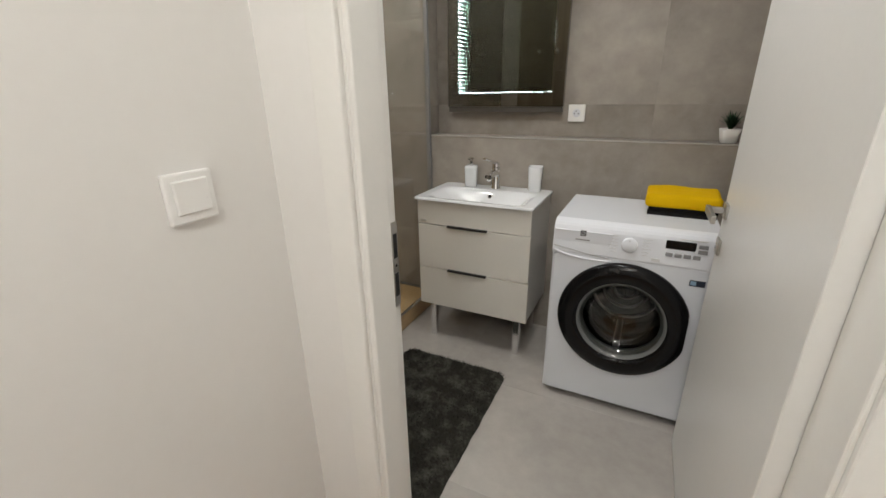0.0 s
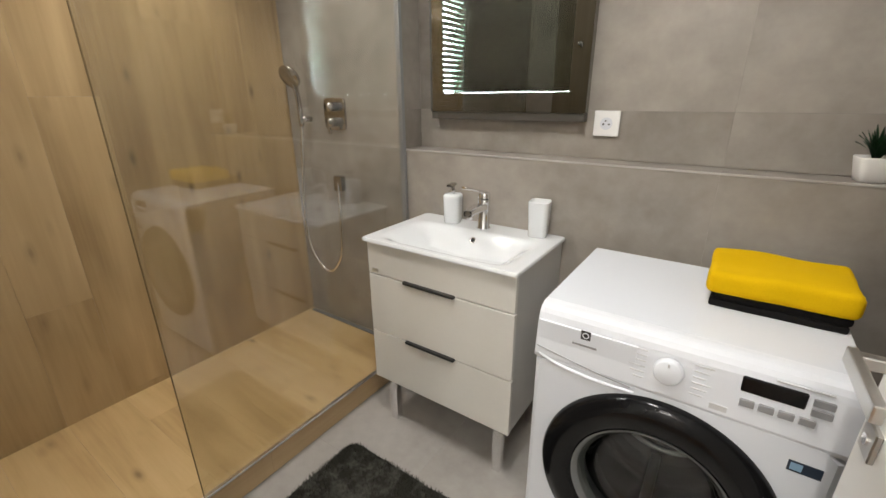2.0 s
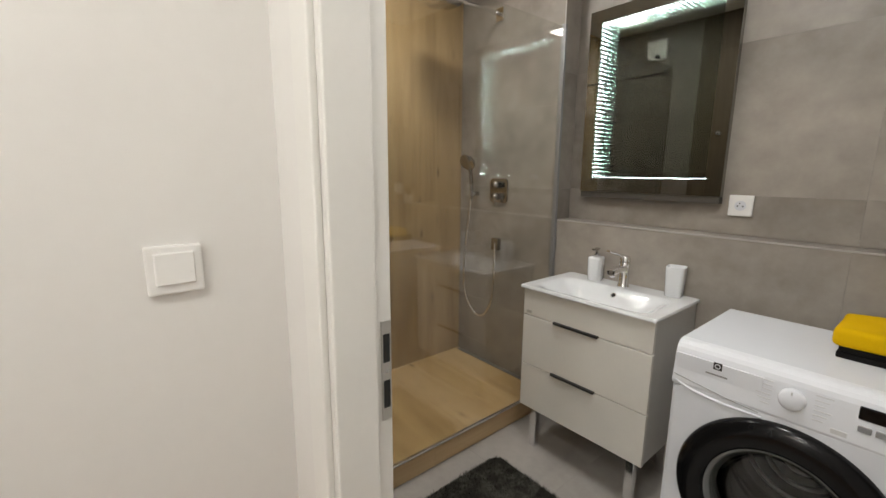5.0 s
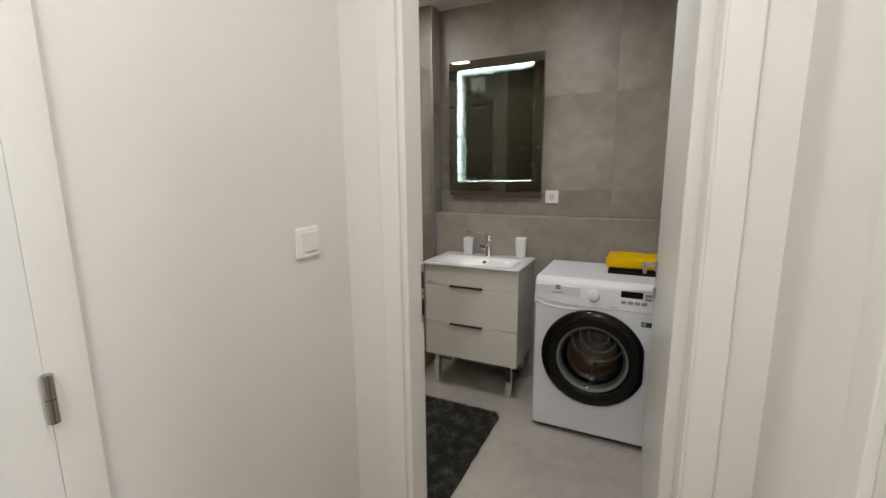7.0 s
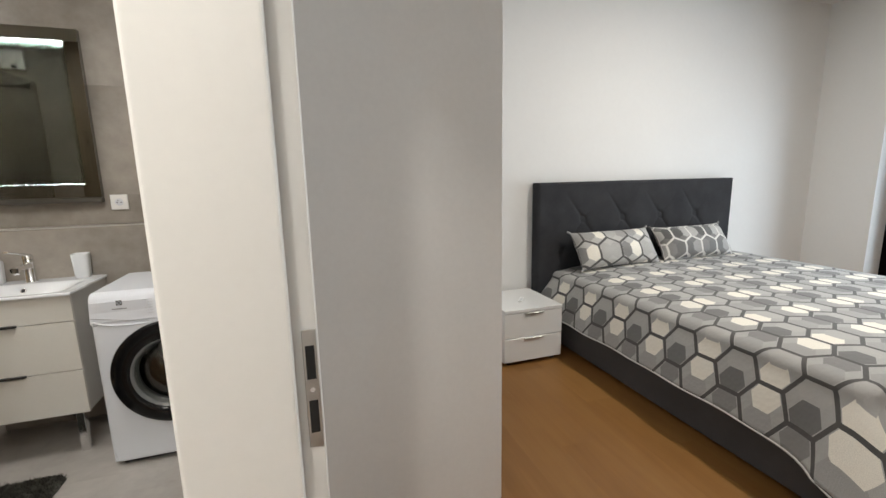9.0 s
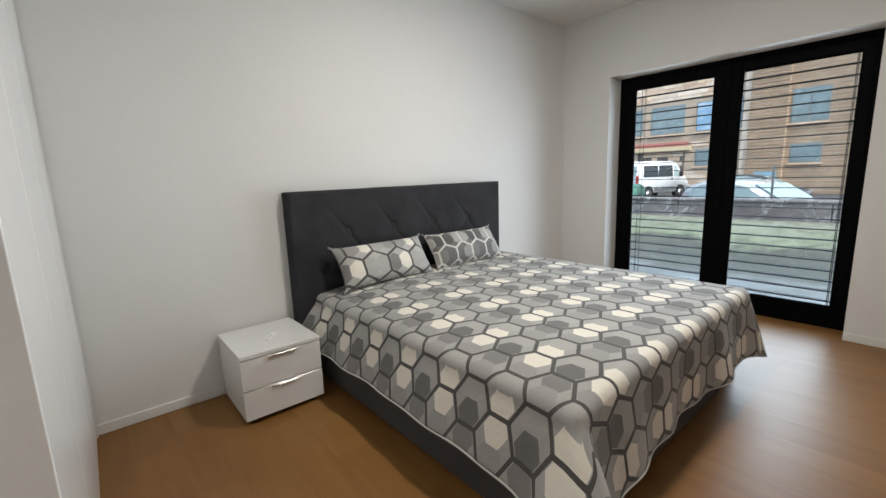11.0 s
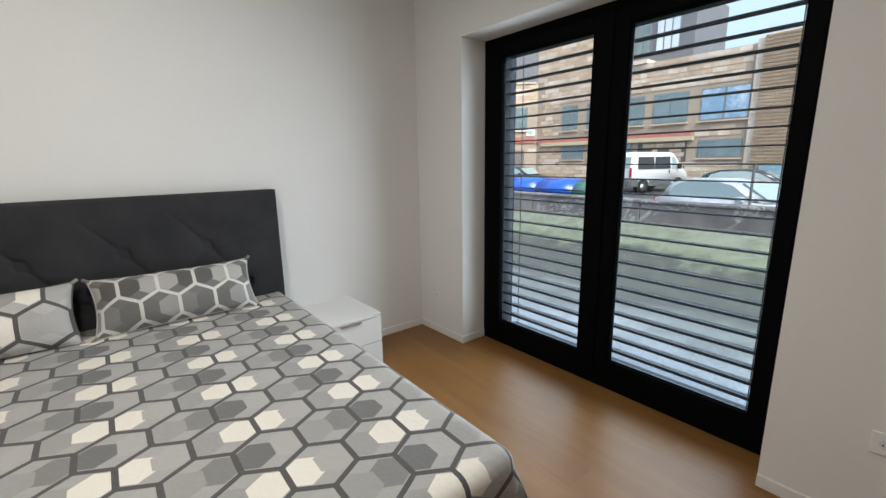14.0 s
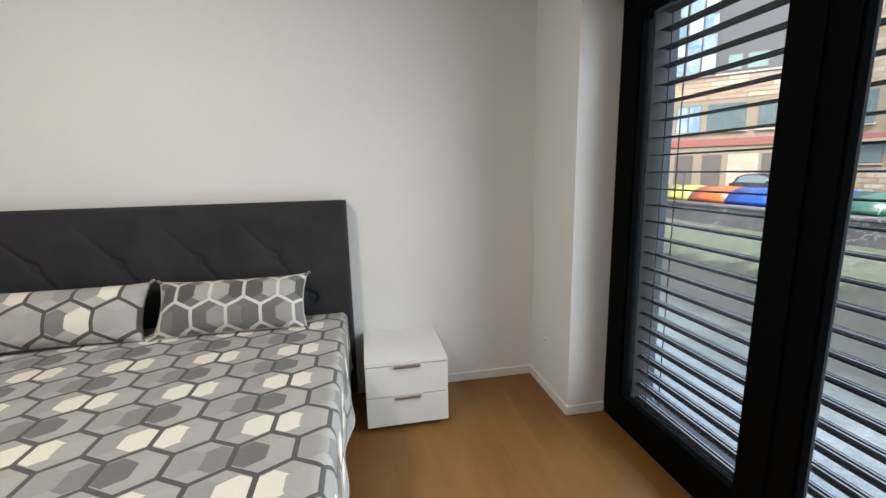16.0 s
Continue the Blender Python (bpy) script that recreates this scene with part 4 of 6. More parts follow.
# single-lever mixer tap
tap = thing("basin_tap", (-0.213, 2.375, SZ), "chrome single-lever basin mixer tap", "tap")
part("base", lathe([(0.0, 0.0), (0.027, 0.0), (0.027, 0.005), (0.0235, 0.009), (0.0225, 0.085), (0.024, 0.105), (0.0235, 0.118), (0.0, 0.121)], Matrix.Identity(4), 28), M_CHROME, tap, "", True)
def spout(a, b):
    w, h_ = 0.021 - 0.004 * a, 0.016 - 0.005 * a
    c_, s_ = math.cos(2 * math.pi * b), math.sin(2 * math.pi * b)
    k_ = 1 / (abs(c_) ** 4 + abs(s_) ** 4) ** 0.25
    return Vector((w * k_ * c_, 0.005 - 0.125 * a, 0.088 + 0.012 * a - 0.016 * a * a + h_ * k_ * s_))
part("spout", sheet(12, 24, spout), M_CHROME, tap, "", True)
part("spout_end", cylinder((0, -0.119, 0.084), (0, 1, 0), 0.0115, 0.002, 24), M_CHROME, tap)
part("aerator", cylinder((0, -0.105, 0.068), (0, 0, 1), 0.0115, 0.014, 20), M_CHROME, tap, "", True)
part("cap", lathe([(0.0235, 0.122), (0.0225, 0.138), (0.016, 0.144), (0.0, 0.145)], Matrix.Identity(4), 28), M_CHROME, tap, "", True)
part("lever", box(-0.0125, 0.0125, -0.115, 0.018, -0.005, 0.006, 0.004, 3), M_CHROME, tap, "flat chrome lever", True).matrix_local = pose(0, 0, 0.143, -16, 0, -14)

# soap dispenser and tumbler
def rounded_square_lathe(prof, n, seg=40):
    bm = bmesh.new()
    rings = []
    for r, h in prof:
        ring = []
        for i in range(seg):
            a = 2 * math.pi * i / seg
            c, s = math.cos(a), math.sin(a)
            k = 1 / (abs(c) ** n + abs(s) ** n) ** (1 / n)
            ring.append(bm.verts.new((r * k * c, r * k * s, h)))
        rings.append(ring)
    for a, b in zip(rings, rings[1:]):
        for i in range(seg):
            bm.faces.new((a[i], a[(i + 1) % seg], b[(i + 1) % seg], b[i]))
    bm.faces.new(rings[0])
    bm.faces.new(rings[-1])
    return bm


soap = thing("soap_dispenser", (-0.365, 2.39, SZ), "white soap dispenser with a chrome pump", "soap dispenser", rz=12)
part("bottle", rounded_square_lathe([(0.030, 0.0), (0.0315, 0.003), (0.0345, 0.10), (0.034, 0.112), (0.028, 0.118), (0.015, 0.12)], 5), M_CERAMIC, soap, "", True)
part("collar", cylinder((0, 0, 0.126), (0, 0, 1), 0.016, 0.012, 24, bevel=0.002), M_CHROME, soap, "", True)
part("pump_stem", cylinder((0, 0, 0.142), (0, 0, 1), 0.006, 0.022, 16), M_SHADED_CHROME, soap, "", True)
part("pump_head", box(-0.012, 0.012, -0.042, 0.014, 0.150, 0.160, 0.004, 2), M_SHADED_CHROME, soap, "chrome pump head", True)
cup = thing("tumbler", (0.0, 2.405, SZ), "white rounded square ceramic tumbler", "tumbler", rz=8)
part("body", rounded_square_lathe([(0.031, 0.0), (0.0325, 0.003), (0.0375, 0.128), (0.0365, 0.131), (0.0345, 0.128), (0.030, 0.01)], 5), M_CERAMIC, cup, "", True)

# washing machine
WMX0, WMX1, WMY0, WMY1, WMZ = 0.226, 0.817, 1.868, 2.36, 0.848
wm = thing("washing_machine", (0.5215, 2.1, 0), "white front-loading washing machine with a black porthole ring", "washing machine")
def wpt(nm, b, mat, parent=wm, label="", smooth=False):
    bmesh.ops.translate(b, verts=b.verts, vec=(-0.5215, -2.1, 0))
    return part(nm, b, mat, parent, label, smooth)
PX, PZ, PR = 0.523, 0.452, 0.225
def wm_shell():
    """Front of the casing with a round opening."""
    bm = bmesh.new()
    n = 96
    x0, x1, z0, z1, r = WMX0, WMX1, 0.025, 0.714, 0.014
    inner, outer, edge, back = [], [], [], []
    for i in range(n):
        c, q = math.cos(2 * math.pi * i / n), math.sin(2 * math.pi * i / n)
        k_ = min((x1 - r - PX) / c if c > 1e-9 else 9, (x0 + r - PX) / c if c < -1e-9 else 9, (z1 - PZ) / q if q > 1e-9 else 9, (z0 + r - PZ) / q if q < -1e-9 else 9)
        ox, oz = PX + k_ * c, PZ + k_ * q
        inner.append(bm.verts.new((PX + PR * c, WMY0 - 0.006, PZ + PR * q)))
        outer.append(bm.verts.new((ox, WMY0 - 0.004, oz)))
        ex = x1 if ox > x1 - r - 1e-6 else (x0 if ox < x0 + r + 1e-6 else ox)
        ez = z0 if oz < z0 + r + 1e-6 else oz
        edge.append(bm.verts.new((ex - (ex - ox) * 0.29, WMY0 + 0.001, ez - (ez - oz) * 0.29)))
        back.append(bm.verts.new((ex, WMY0 + 0.013, ez)))
    for a_, b_ in ((inner, outer), (outer, edge), (edge, back)):
        for i in range(n):
            j = (i + 1) % n
            bm.faces.new((a_[i], a_[j], b_[j], b_[i]))
    return bm
wpt("front_panel", wm_shell(), M_ENAMEL, smooth=False)
wpt("side_panel", box(WMX0, WMX0 + 0.02, WMY0 + 0.012, WMY1, 0.025, 0.826), M_ENAMEL)
wpt("side_panel", box(WMX1 - 0.02, WMX1, WMY0 + 0.012, WMY1, 0.025, 0.826), M_ENAMEL)
wpt("back_panel", box(WMX0 + 0.02, WMX1 - 0.02, WMY1 - 0.01, WMY1, 0.025, 0.826), M_ENAMEL)
wpt("base_panel", box(WMX0 + 0.02, WMX1 - 0.02, WMY0 + 0.02, WMY1 - 0.01, 0.025, 0.045), M_ENAMEL)
def wm_front():
    prof = [(WMY0 + 0.1, 0.712), (WMY0 - 0.003, 0.712), (WMY0 - 0.0055, 0.722), (WMY0 + 0.004, 0.80), (WMY0 + 0.0065, 0.815), (WMY0 + 0.011, 0.8275), (WMY0 + 0.0185, 0.8375), (WMY0 + 0.029, 0.8445), (WMY0 + 0.041, 0.8475), (WMY0 + 0.055, 0.848), (WMY0 + 0.1, 0.83)]
    bm = bmesh.new()
    a = [bm.verts.new((WMX0, y, z)) for y, z in prof]
    b = [bm.verts.new((WMX1, y, z)) for y, z in prof]
    for i in range(len(prof)):
        j = (i + 1) % len(prof)
        bm.faces.new((a[i], a[j], b[j], b[i]))
    bm.faces.new(a)
    bm.faces.new(b)
    return bm
wpt("control_panel", wm_front(), M_WM_PANEL)
wpt("top_plate", box(WMX0 - 0.001, WMX1 + 0.001, WMY0 + 0.054, WMY1, 0.826, WMZ, 0.003, 2), M_ENAMEL)
def on_panel(z):
    return WMY0 - 0.006 + 0.010 * (z - 0.722) / 0.078
dr = wpt("detergent_drawer", box(WMX0 + 0.004, 0.452, on_panel(0.77) - 0.0006, on_panel(0.77) + 0.02, 0.742, 0.812, 0.0004), M_WM_PANEL, label="white detergent drawer front")
wpt("drawer_seam", tube(curve_points([(WMX0 + 0.004, WMY0 - 0.0035, 0.742), (0.30, WMY0 - 0.005, 0.731), (0.38, WMY0 - 0.0058, 0.719), (0.452, WMY0 - 0.006, 0.712)], 6), 0.0012, 8), M_BUTTON, dr, "thin dark seam below the drawer")
wpt("grip_lip", tube(curve_points([(WMX0 + 0.012, WMY0 - 0.003, 0.722), (0.29, WMY0 - 0.0045, 0.706), (0.37, WMY0 - 0.0045, 0.698), (0.46, WMY0 - 0.004, 0.7)], 6), 0.0045, 10), M_ENAMEL, dr, "rounded lip of the drawer grip", True)
yk = on_panel(0.775)
kn = wpt("programme_knob", lathe([(0.0, 0.015), (0.024, 0.015), (0.0272, 0.0125), (0.029, 0.0)], Matrix.Translation((0.517, yk - 0.001, 0.779)) @ Vector((0, -1, 0.12)).to_track_quat("Z", "Y").to_matrix().to_4x4(), 40), M_WM_PANEL, label="round white programme knob", smooth=True)
wpt("knob_mark", box(0.515, 0.519, yk - 0.0185, yk - 0.015, 0.796, 0.804, 0.0005), M_GREYBAR, kn)
wpt("display", box(0.640, 0.738, on_panel(0.80) - 0.003, on_panel(0.80) + 0.01, 0.783, 0.816, 0.002), M_BLACK_GLOSS, label="black display window")
for i, x in enumerate((0.643, 0.673, 0.703, 0.733)):
    wpt("button", box(x, x + 0.024, on_panel(0.762) - 0.004, on_panel(0.762) + 0.01, 0.755, 0.770, 0.001), M_BUTTON)
for zz in (0.784, 0.803):
    wpt("button", box(0.746, 0.776, on_panel(zz) - 0.004, on_panel(zz) + 0.01, zz - 0.006, zz + 0.008, 0.001), M_BUTTON)
# unreadable print round the knob and beside the display, and a plain square mark
for sgn in (-1, 1):
    for i in range(6):
        zz = 0.745 + i * 0.0125
        w = 0.022 + 0.006 * ((i * 7) % 3)
        xa = 0.517 + sgn * 0.044 - (w if sgn < 0 else 0)
        wpt("print_bar", box(xa, xa + w, on_panel(zz) - 0.0012, on_panel(zz) + 0.004, zz, zz + 0.0018), M_GREYBAR)
wpt("print_bar", box(0.69, 0.772, on_panel(0.824) - 0.0012, on_panel(0.824) + 0.004, 0.8225, 0.8252), M_GREYBAR)
wpt("print_bar", box(0.314, 0.370, on_panel(0.77) - 0.0014, on_panel(0.77), 0.774, 0.779), M_BUTTON)
wpt("print_bar", box(0.306, 0.372, on_panel(0.77) - 0.0014, on_panel(0.77), 0.752, 0.7545), M_GREYBAR)
lg = wpt("square_mark", box(0.332, 0.354, on_panel(0.77) - 0.0018, on_panel(0.77), 0.793, 0.815), M_BLACK, label="small black square mark")
wpt("mark_ring", lathe([(0.0052, 0.0), (0.0078, 0.0), (0.0078, 0.0006), (0.0052, 0.0006), (0.0052, 0.0)], Matrix.Translation((0.343, on_panel(0.77) - 0.0019, 0.804)) @ Vector((0, -1, 0)).to_track_quat("Z", "Y").to_matrix().to_4x4(), 20), M_ENAMEL, lg)
wpt("print_bar", box(0.598, 0.628, on_panel(0.735) - 0.0012, on_panel(0.735) + 0.004, 0.728, 0.740), M_GREYBAR)
st = wpt("sticker", box(0.738, 0.789, WMY0 - 0.0058, WMY0, 0.652, 0.676), plain("dark_blue_sticker", (0.02, 0.03, 0.05), 0.3), label="small dark energy sticker")
wpt("sticker_mark", box(0.742, 0.760, WMY0 - 0.0063, WMY0, 0.656, 0.672), plain("sticker_blue", (0.25, 0.4, 0.55), 0.3), st)
PC = Matrix.Translation((0.523, WMY0 - 0.004, 0.452)) @ Vector((0, -1, 0.0)).to_track_quat("Z", "Y").to_matrix().to_4x4()
ring_bm = lathe([(0.252, -0.005), (0.252, 0.012), (0.245, 0.024), (0.215, 0.032), (0.185, 0.030), (0.172, 0.022), (0.168, 0.006)], PC, 96)
for v in ring_bm.verts:                # the grip side of the door is cut straight
    v.co.x = min(v.co.x, 0.523 + 0.237)
ring = wpt("porthole_ring", ring_bm, M_BLACK_GLOSS, label="glossy black porthole ring", smooth=True)
wpt("inner_rim", lathe([(0.172, 0.023), (0.166, 0.021), (0.158, 0.004), (0.147, -0.006)], PC, 60), M_RIM_GREY, ring, "grey inner rim", True)
bowl_glass = wpt("glass_bowl", lathe([(0.160, 0.010), (0.150, 0.002), (0.138, -0.03), (0.128, -0.044), (0.112, -0.05), (0.085, -0.046), (0.05, -0.058), (0.0, -0.064)], PC, 60), clear_glass("porthole_glass", (0.5, 0.515, 0.5), 0.07), ring, "clear glass bowl", True)
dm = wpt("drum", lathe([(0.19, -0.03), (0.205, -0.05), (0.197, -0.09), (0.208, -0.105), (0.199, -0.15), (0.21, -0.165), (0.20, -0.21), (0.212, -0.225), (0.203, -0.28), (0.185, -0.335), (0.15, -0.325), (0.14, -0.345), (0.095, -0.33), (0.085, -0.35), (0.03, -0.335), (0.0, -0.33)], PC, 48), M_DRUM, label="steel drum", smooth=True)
for i in range(3):
    a = 2 * math.pi * i / 3 + 0.5
    b = box(-0.05, 0.03, -0.014, 0.014, -0.30, -0.08, 0.01, 3)
    bmesh.ops.transform(b, matrix=PC @ Matrix.Rotation(a, 4, "Z") @ Matrix.Translation((0.195, 0, 0)), verts=b.verts)
    wpt("drum_rib", b, M_STEEL, dm, "", True)
for r_, y_ in ((0.15, -0.322), (0.1, -0.328), (0.055, -0.335)):     # rings added on the drum's back to imitate bright reflected streaks
    wpt("pressed_ring", lathe([(r_ - 0.007, y_ - 0.006), (r_ - 0.004, y_ + 0.004), (r_ + 0.004, y_ + 0.004), (r_ + 0.007, y_ - 0.006)], PC, 40), M_STEEL, dm, "bright ring added for a reflected streak", True)
wpt("gasket", lathe([(0.150, -0.004), (0.165, -0.02), (0.155, -0.04), (0.19, -0.05)], PC, 48), M_RAIL, dm, "grey rubber gasket", True)
wpt("plinth_line", box(WMX0 + 0.03, WMX1 - 0.03, WMY0 + 0.03, WMY1 - 0.02, 0.004, 0.027), M_BLACK)
wpt("print_bar", box(0.70, 0.735, WMY0 - 0.0035, WMY0 + 0.002, 0.150, 0.155), M_GREYBAR)
for x in (WMX0 + 0.05, WMX1 - 0.05):
    for y in (WMY0 + 0.06, WMY1 - 0.05):
        wpt("foot", cylinder((x, y, 0.013), (0, 0, 1), 0.022, 0.026, 16), M_BLACK)

# folded towels on the machine
def towel(name, x0, x1, y0, y1, z0, z1, material, label, layers):
    bm = bmesh.new()
    h = (z1 - z0) / layers
    for i in range(layers):
        box(x0 + 0.004 * (i % 2), x1 - 0.003 * ((i + 1) % 2), y0 + 0.003 * i, y1, z0 + h * i, z0 + h * (i + 1), min(h, 0.075) * 0.36, 4, bm)
    bmesh.ops.subdivide_edges(bm, edges=[e for e in bm.edges if e.calc_length() > 0.08], cuts=7, use_grid_fill=True)
    for v in bm.verts:
        n = noise.noise_vector(v.co * 9.0)
        top = (v.co.z - z0) / (z1 - z0)
        v.co += Vector((n.x * 0.006, n.y * 0.006, n.z * 0.008 * top))
    return solid(name, bm, material, label, "towel", smooth=True)
towel("folded_towel", 0.560, 0.815, 2.095, 2.35, WMZ - 0.001, WMZ + 0.036, M_BLACKTOWEL, "folded black towel on the washing machine", 2)
towel("folded_towel", 0.548, 0.826, 2.085, 2.30, WMZ + 0.034, WMZ + 0.090, M_YELLOW, "folded bright yellow towel on a black one", 1)

# plant on the ledge
pl = thing("potted_plant", (0.842, 2.512, LEDGE_Z), "small green artificial succulent in a white pot", "plant", rz=10)
part("pot", rounded_square_lathe([(0.026, 0.0), (0.028, 0.002), (0.038, 0.060), (0.0365, 0.063), (0.034, 0.056)], 6), M_POT, pl, "white square tapered pot", True)
part("soil", cylinder((0, 0, 0.054), (0, 0, 1), 0.033, 0.004, 20), M_SOIL, pl)
rng = random.Random(4)
for i in range(34):
    a, tilt = i * 2.4, 0.12 + 0.62 * (i / 34)
    L = 0.085 - 0.03 * (i / 34) + rng.uniform(-0.008, 0.008)
    bm = bmesh.new()
    n = 5
    rows = []
    for s in range(n + 1):
        u = s / n
        w = 0.0075 * (1 - u) ** 0.7 * (0.6 + 0.8 * u if u < 0.4 else 1) + 0.0004
        bend = tilt * (0.6 + 0.6 * u)
        r, hz = 0.006 + L * u * math.sin(bend), L * u * math.cos(bend)
        rows.append([bm.verts.new((r, -w, hz)), bm.verts.new((r - 0.003 * (1 - u), 0, hz - 0.002)), bm.verts.new((r, w, hz))])
    for p_, q in zip(rows, rows[1:]):
        bm.faces.new((p_[0], p_[1], q[1], q[0]))
        bm.faces.new((p_[1], p_[2], q[2], q[1]))
    bmesh.ops.solidify(bm, geom=bm.faces[:], thickness=0.0018)
    bmesh.ops.rotate(bm, verts=bm.verts, matrix=Matrix.Rotation(a, 3, "Z"))
    bmesh.ops.translate(bm, verts=bm.verts, vec=(0, 0, 0.058))
    part("leaf", bm, M_LEAF, pl, "", True)

# shower fittings
sv = thing("shower_mixer", (-1.078, LEDGE_Y, 1.245), "chrome concealed shower mixer with a square plate", "shower mixer")
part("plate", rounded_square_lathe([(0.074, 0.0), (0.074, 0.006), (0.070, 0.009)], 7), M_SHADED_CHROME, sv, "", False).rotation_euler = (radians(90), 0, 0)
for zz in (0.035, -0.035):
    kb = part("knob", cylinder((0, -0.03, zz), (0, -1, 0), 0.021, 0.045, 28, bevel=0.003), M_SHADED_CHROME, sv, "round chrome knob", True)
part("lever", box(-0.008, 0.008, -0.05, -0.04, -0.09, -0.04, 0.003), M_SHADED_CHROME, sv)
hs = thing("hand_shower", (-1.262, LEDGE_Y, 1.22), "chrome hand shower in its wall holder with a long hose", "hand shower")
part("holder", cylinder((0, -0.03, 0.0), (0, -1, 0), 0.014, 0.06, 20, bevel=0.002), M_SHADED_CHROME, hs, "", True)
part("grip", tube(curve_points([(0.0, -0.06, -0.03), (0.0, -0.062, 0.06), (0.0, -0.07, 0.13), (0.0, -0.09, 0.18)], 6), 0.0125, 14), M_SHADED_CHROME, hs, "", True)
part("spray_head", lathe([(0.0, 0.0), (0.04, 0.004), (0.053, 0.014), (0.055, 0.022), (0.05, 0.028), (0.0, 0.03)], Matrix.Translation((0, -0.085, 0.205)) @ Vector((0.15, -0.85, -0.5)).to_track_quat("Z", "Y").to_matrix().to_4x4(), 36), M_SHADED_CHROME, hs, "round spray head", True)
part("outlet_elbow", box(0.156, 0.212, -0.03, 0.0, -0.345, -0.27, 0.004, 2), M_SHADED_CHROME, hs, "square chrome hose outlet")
part("hose", tube(curve_points([(0.0, -0.06, -0.03), (-0.02, -0.065, -0.2), (-0.045, -0.068, -0.45), (-0.03, -0.07, -0.66), (0.06, -0.07, -0.775), (0.14, -0.065, -0.77), (0.20, -0.055, -0.66), (0.21, -0.05, -0.5), (0.19, -0.03, -0.34), (0.184, -0.025, -0.30)], 10), 0.0075, 10), M_CHROME, hs, "chrome shower hose", True)

rs = thing("rain_shower", (-1.105, LEDGE_Y, 2.25), "chrome overhead shower on a straight wall arm", "shower head")
part("wall_plate", box(-0.03, 0.03, -0.012, -0.0005, -0.038, 0.038, 0.003, 2), M_CHROME, rs, "square chrome wall plate")
part("arm", tube(curve_points([(0, -0.005, 0), (0, -0.36, 0), (0, -0.42, -0.005), (0, -0.433, -0.022)], 6), 0.011, 14), M_CHROME, rs, "", True)
part("spray_plate", cylinder((0, -0.433, -0.032), (0, 0, 1), 0.1, 0.012, 48, bevel=0.003), M_CHROME, rs, "round flat spray plate", True)

# fan cover and robe hooks on the near wall
fan = thing("extractor_fan", (-0.98, BY0, 2.33), "white square fan cover high on the shower wall", "fan")
part("cover", box(-0.075, 0.075, 0, 0.03, -0.075, 0.075, 0.006, 2), M_SWITCH, fan)
part("pull", cylinder((0.02, 0.045, -0.06), (0, 1, 0), 0.014, 0.04, 16), M_BLACK_GLOSS, fan)
for x in (-0.48, -0.32):
    hk = thing("robe_hook", (x, BY0, 1.65), "small chrome robe hook on the dark tiled wall", "hook", "robe hooks")
    part("rosette", cylinder((0, 0.005, 0), (0, 1, 0), 0.02, 0.01, 24, bevel=0.002), M_CHROME, hk, "", True)
    part("peg", cylinder((0, 0.03, 0), (0, 1, 0), 0.008, 0.045, 16, bevel=0.002), M_CHROME, hk, "", True)

# bath mat
RX0, RX1, RY0, RY1 = -0.52, 0.045, 1.06, 1.885
mat_ob = thing("bath_mat", ((RX0 + RX1) / 2, (RY0 + RY1) / 2, 0.0), "dark grey shaggy bath mat with rounded corners", "bath mat")
def mat_shape(a, b):
    w, d, c = RX1 - RX0, RY1 - RY0, 0.05
    x, y = (a - 0.5) * w, (b - 0.5) * d
    n = noise.noise(Vector((x * 14, y * 14, 2.0)))
    e = min(a, 1 - a) * w, min(b, 1 - b) * d
    low = min(1.0, min(e) / 0.012)
    if e[0] < c and e[1] < c:
        cx, cy = math.copysign(w / 2 - c, x), math.copysign(d / 2 - c, y)
        dx, dy = x - cx, y - cy
        r, s = math.hypot(dx, dy), max(abs(dx), abs(dy))
        if r > 1e-6:
            x, y = cx + dx * s / r, cy + dy * s / r
    return Vector((x + 0.006 * n, y + 0.006 * n, 0.003 + 0.016 * low + 0.003 * n * low))
part("backing", sheet(48, 66, mat_shape), M_RUG, mat_ob, "", True)
tufts = bmesh.new()
rng = random.Random(11)
tv, tf = [], []
for i in range(15000):
    a, b = rng.random(), rng.random()
    p0 = mat_shape(a, b)
    d = Vector((rng.uniform(-1, 1), rng.uniform(-1, 1), 0)) * 0.010 + Vector((0.004 * math.sin(p0.y * 21), 0.005 * math.cos(p0.x * 17), 0))
    s = Vector((-d.y, d.x, 0)).normalized() * 0.0016 if d.length > 1e-5 else Vector((0.0016, 0, 0))
    j = len(tv)
    tv += [p0 - s, p0 + s, p0 + d + Vector((0, 0, rng.uniform(0.008, 0.016)))]
    tf.append((j, j + 1, j + 2))
me = bpy.data.meshes.new("shag")
me.from_pydata([tuple(v) for v in tv], [], tf)
me.materials.append(M_RUG)
pile = new("shag", me)
pile.parent = mat_ob
tagged(pile, kind="stuff")

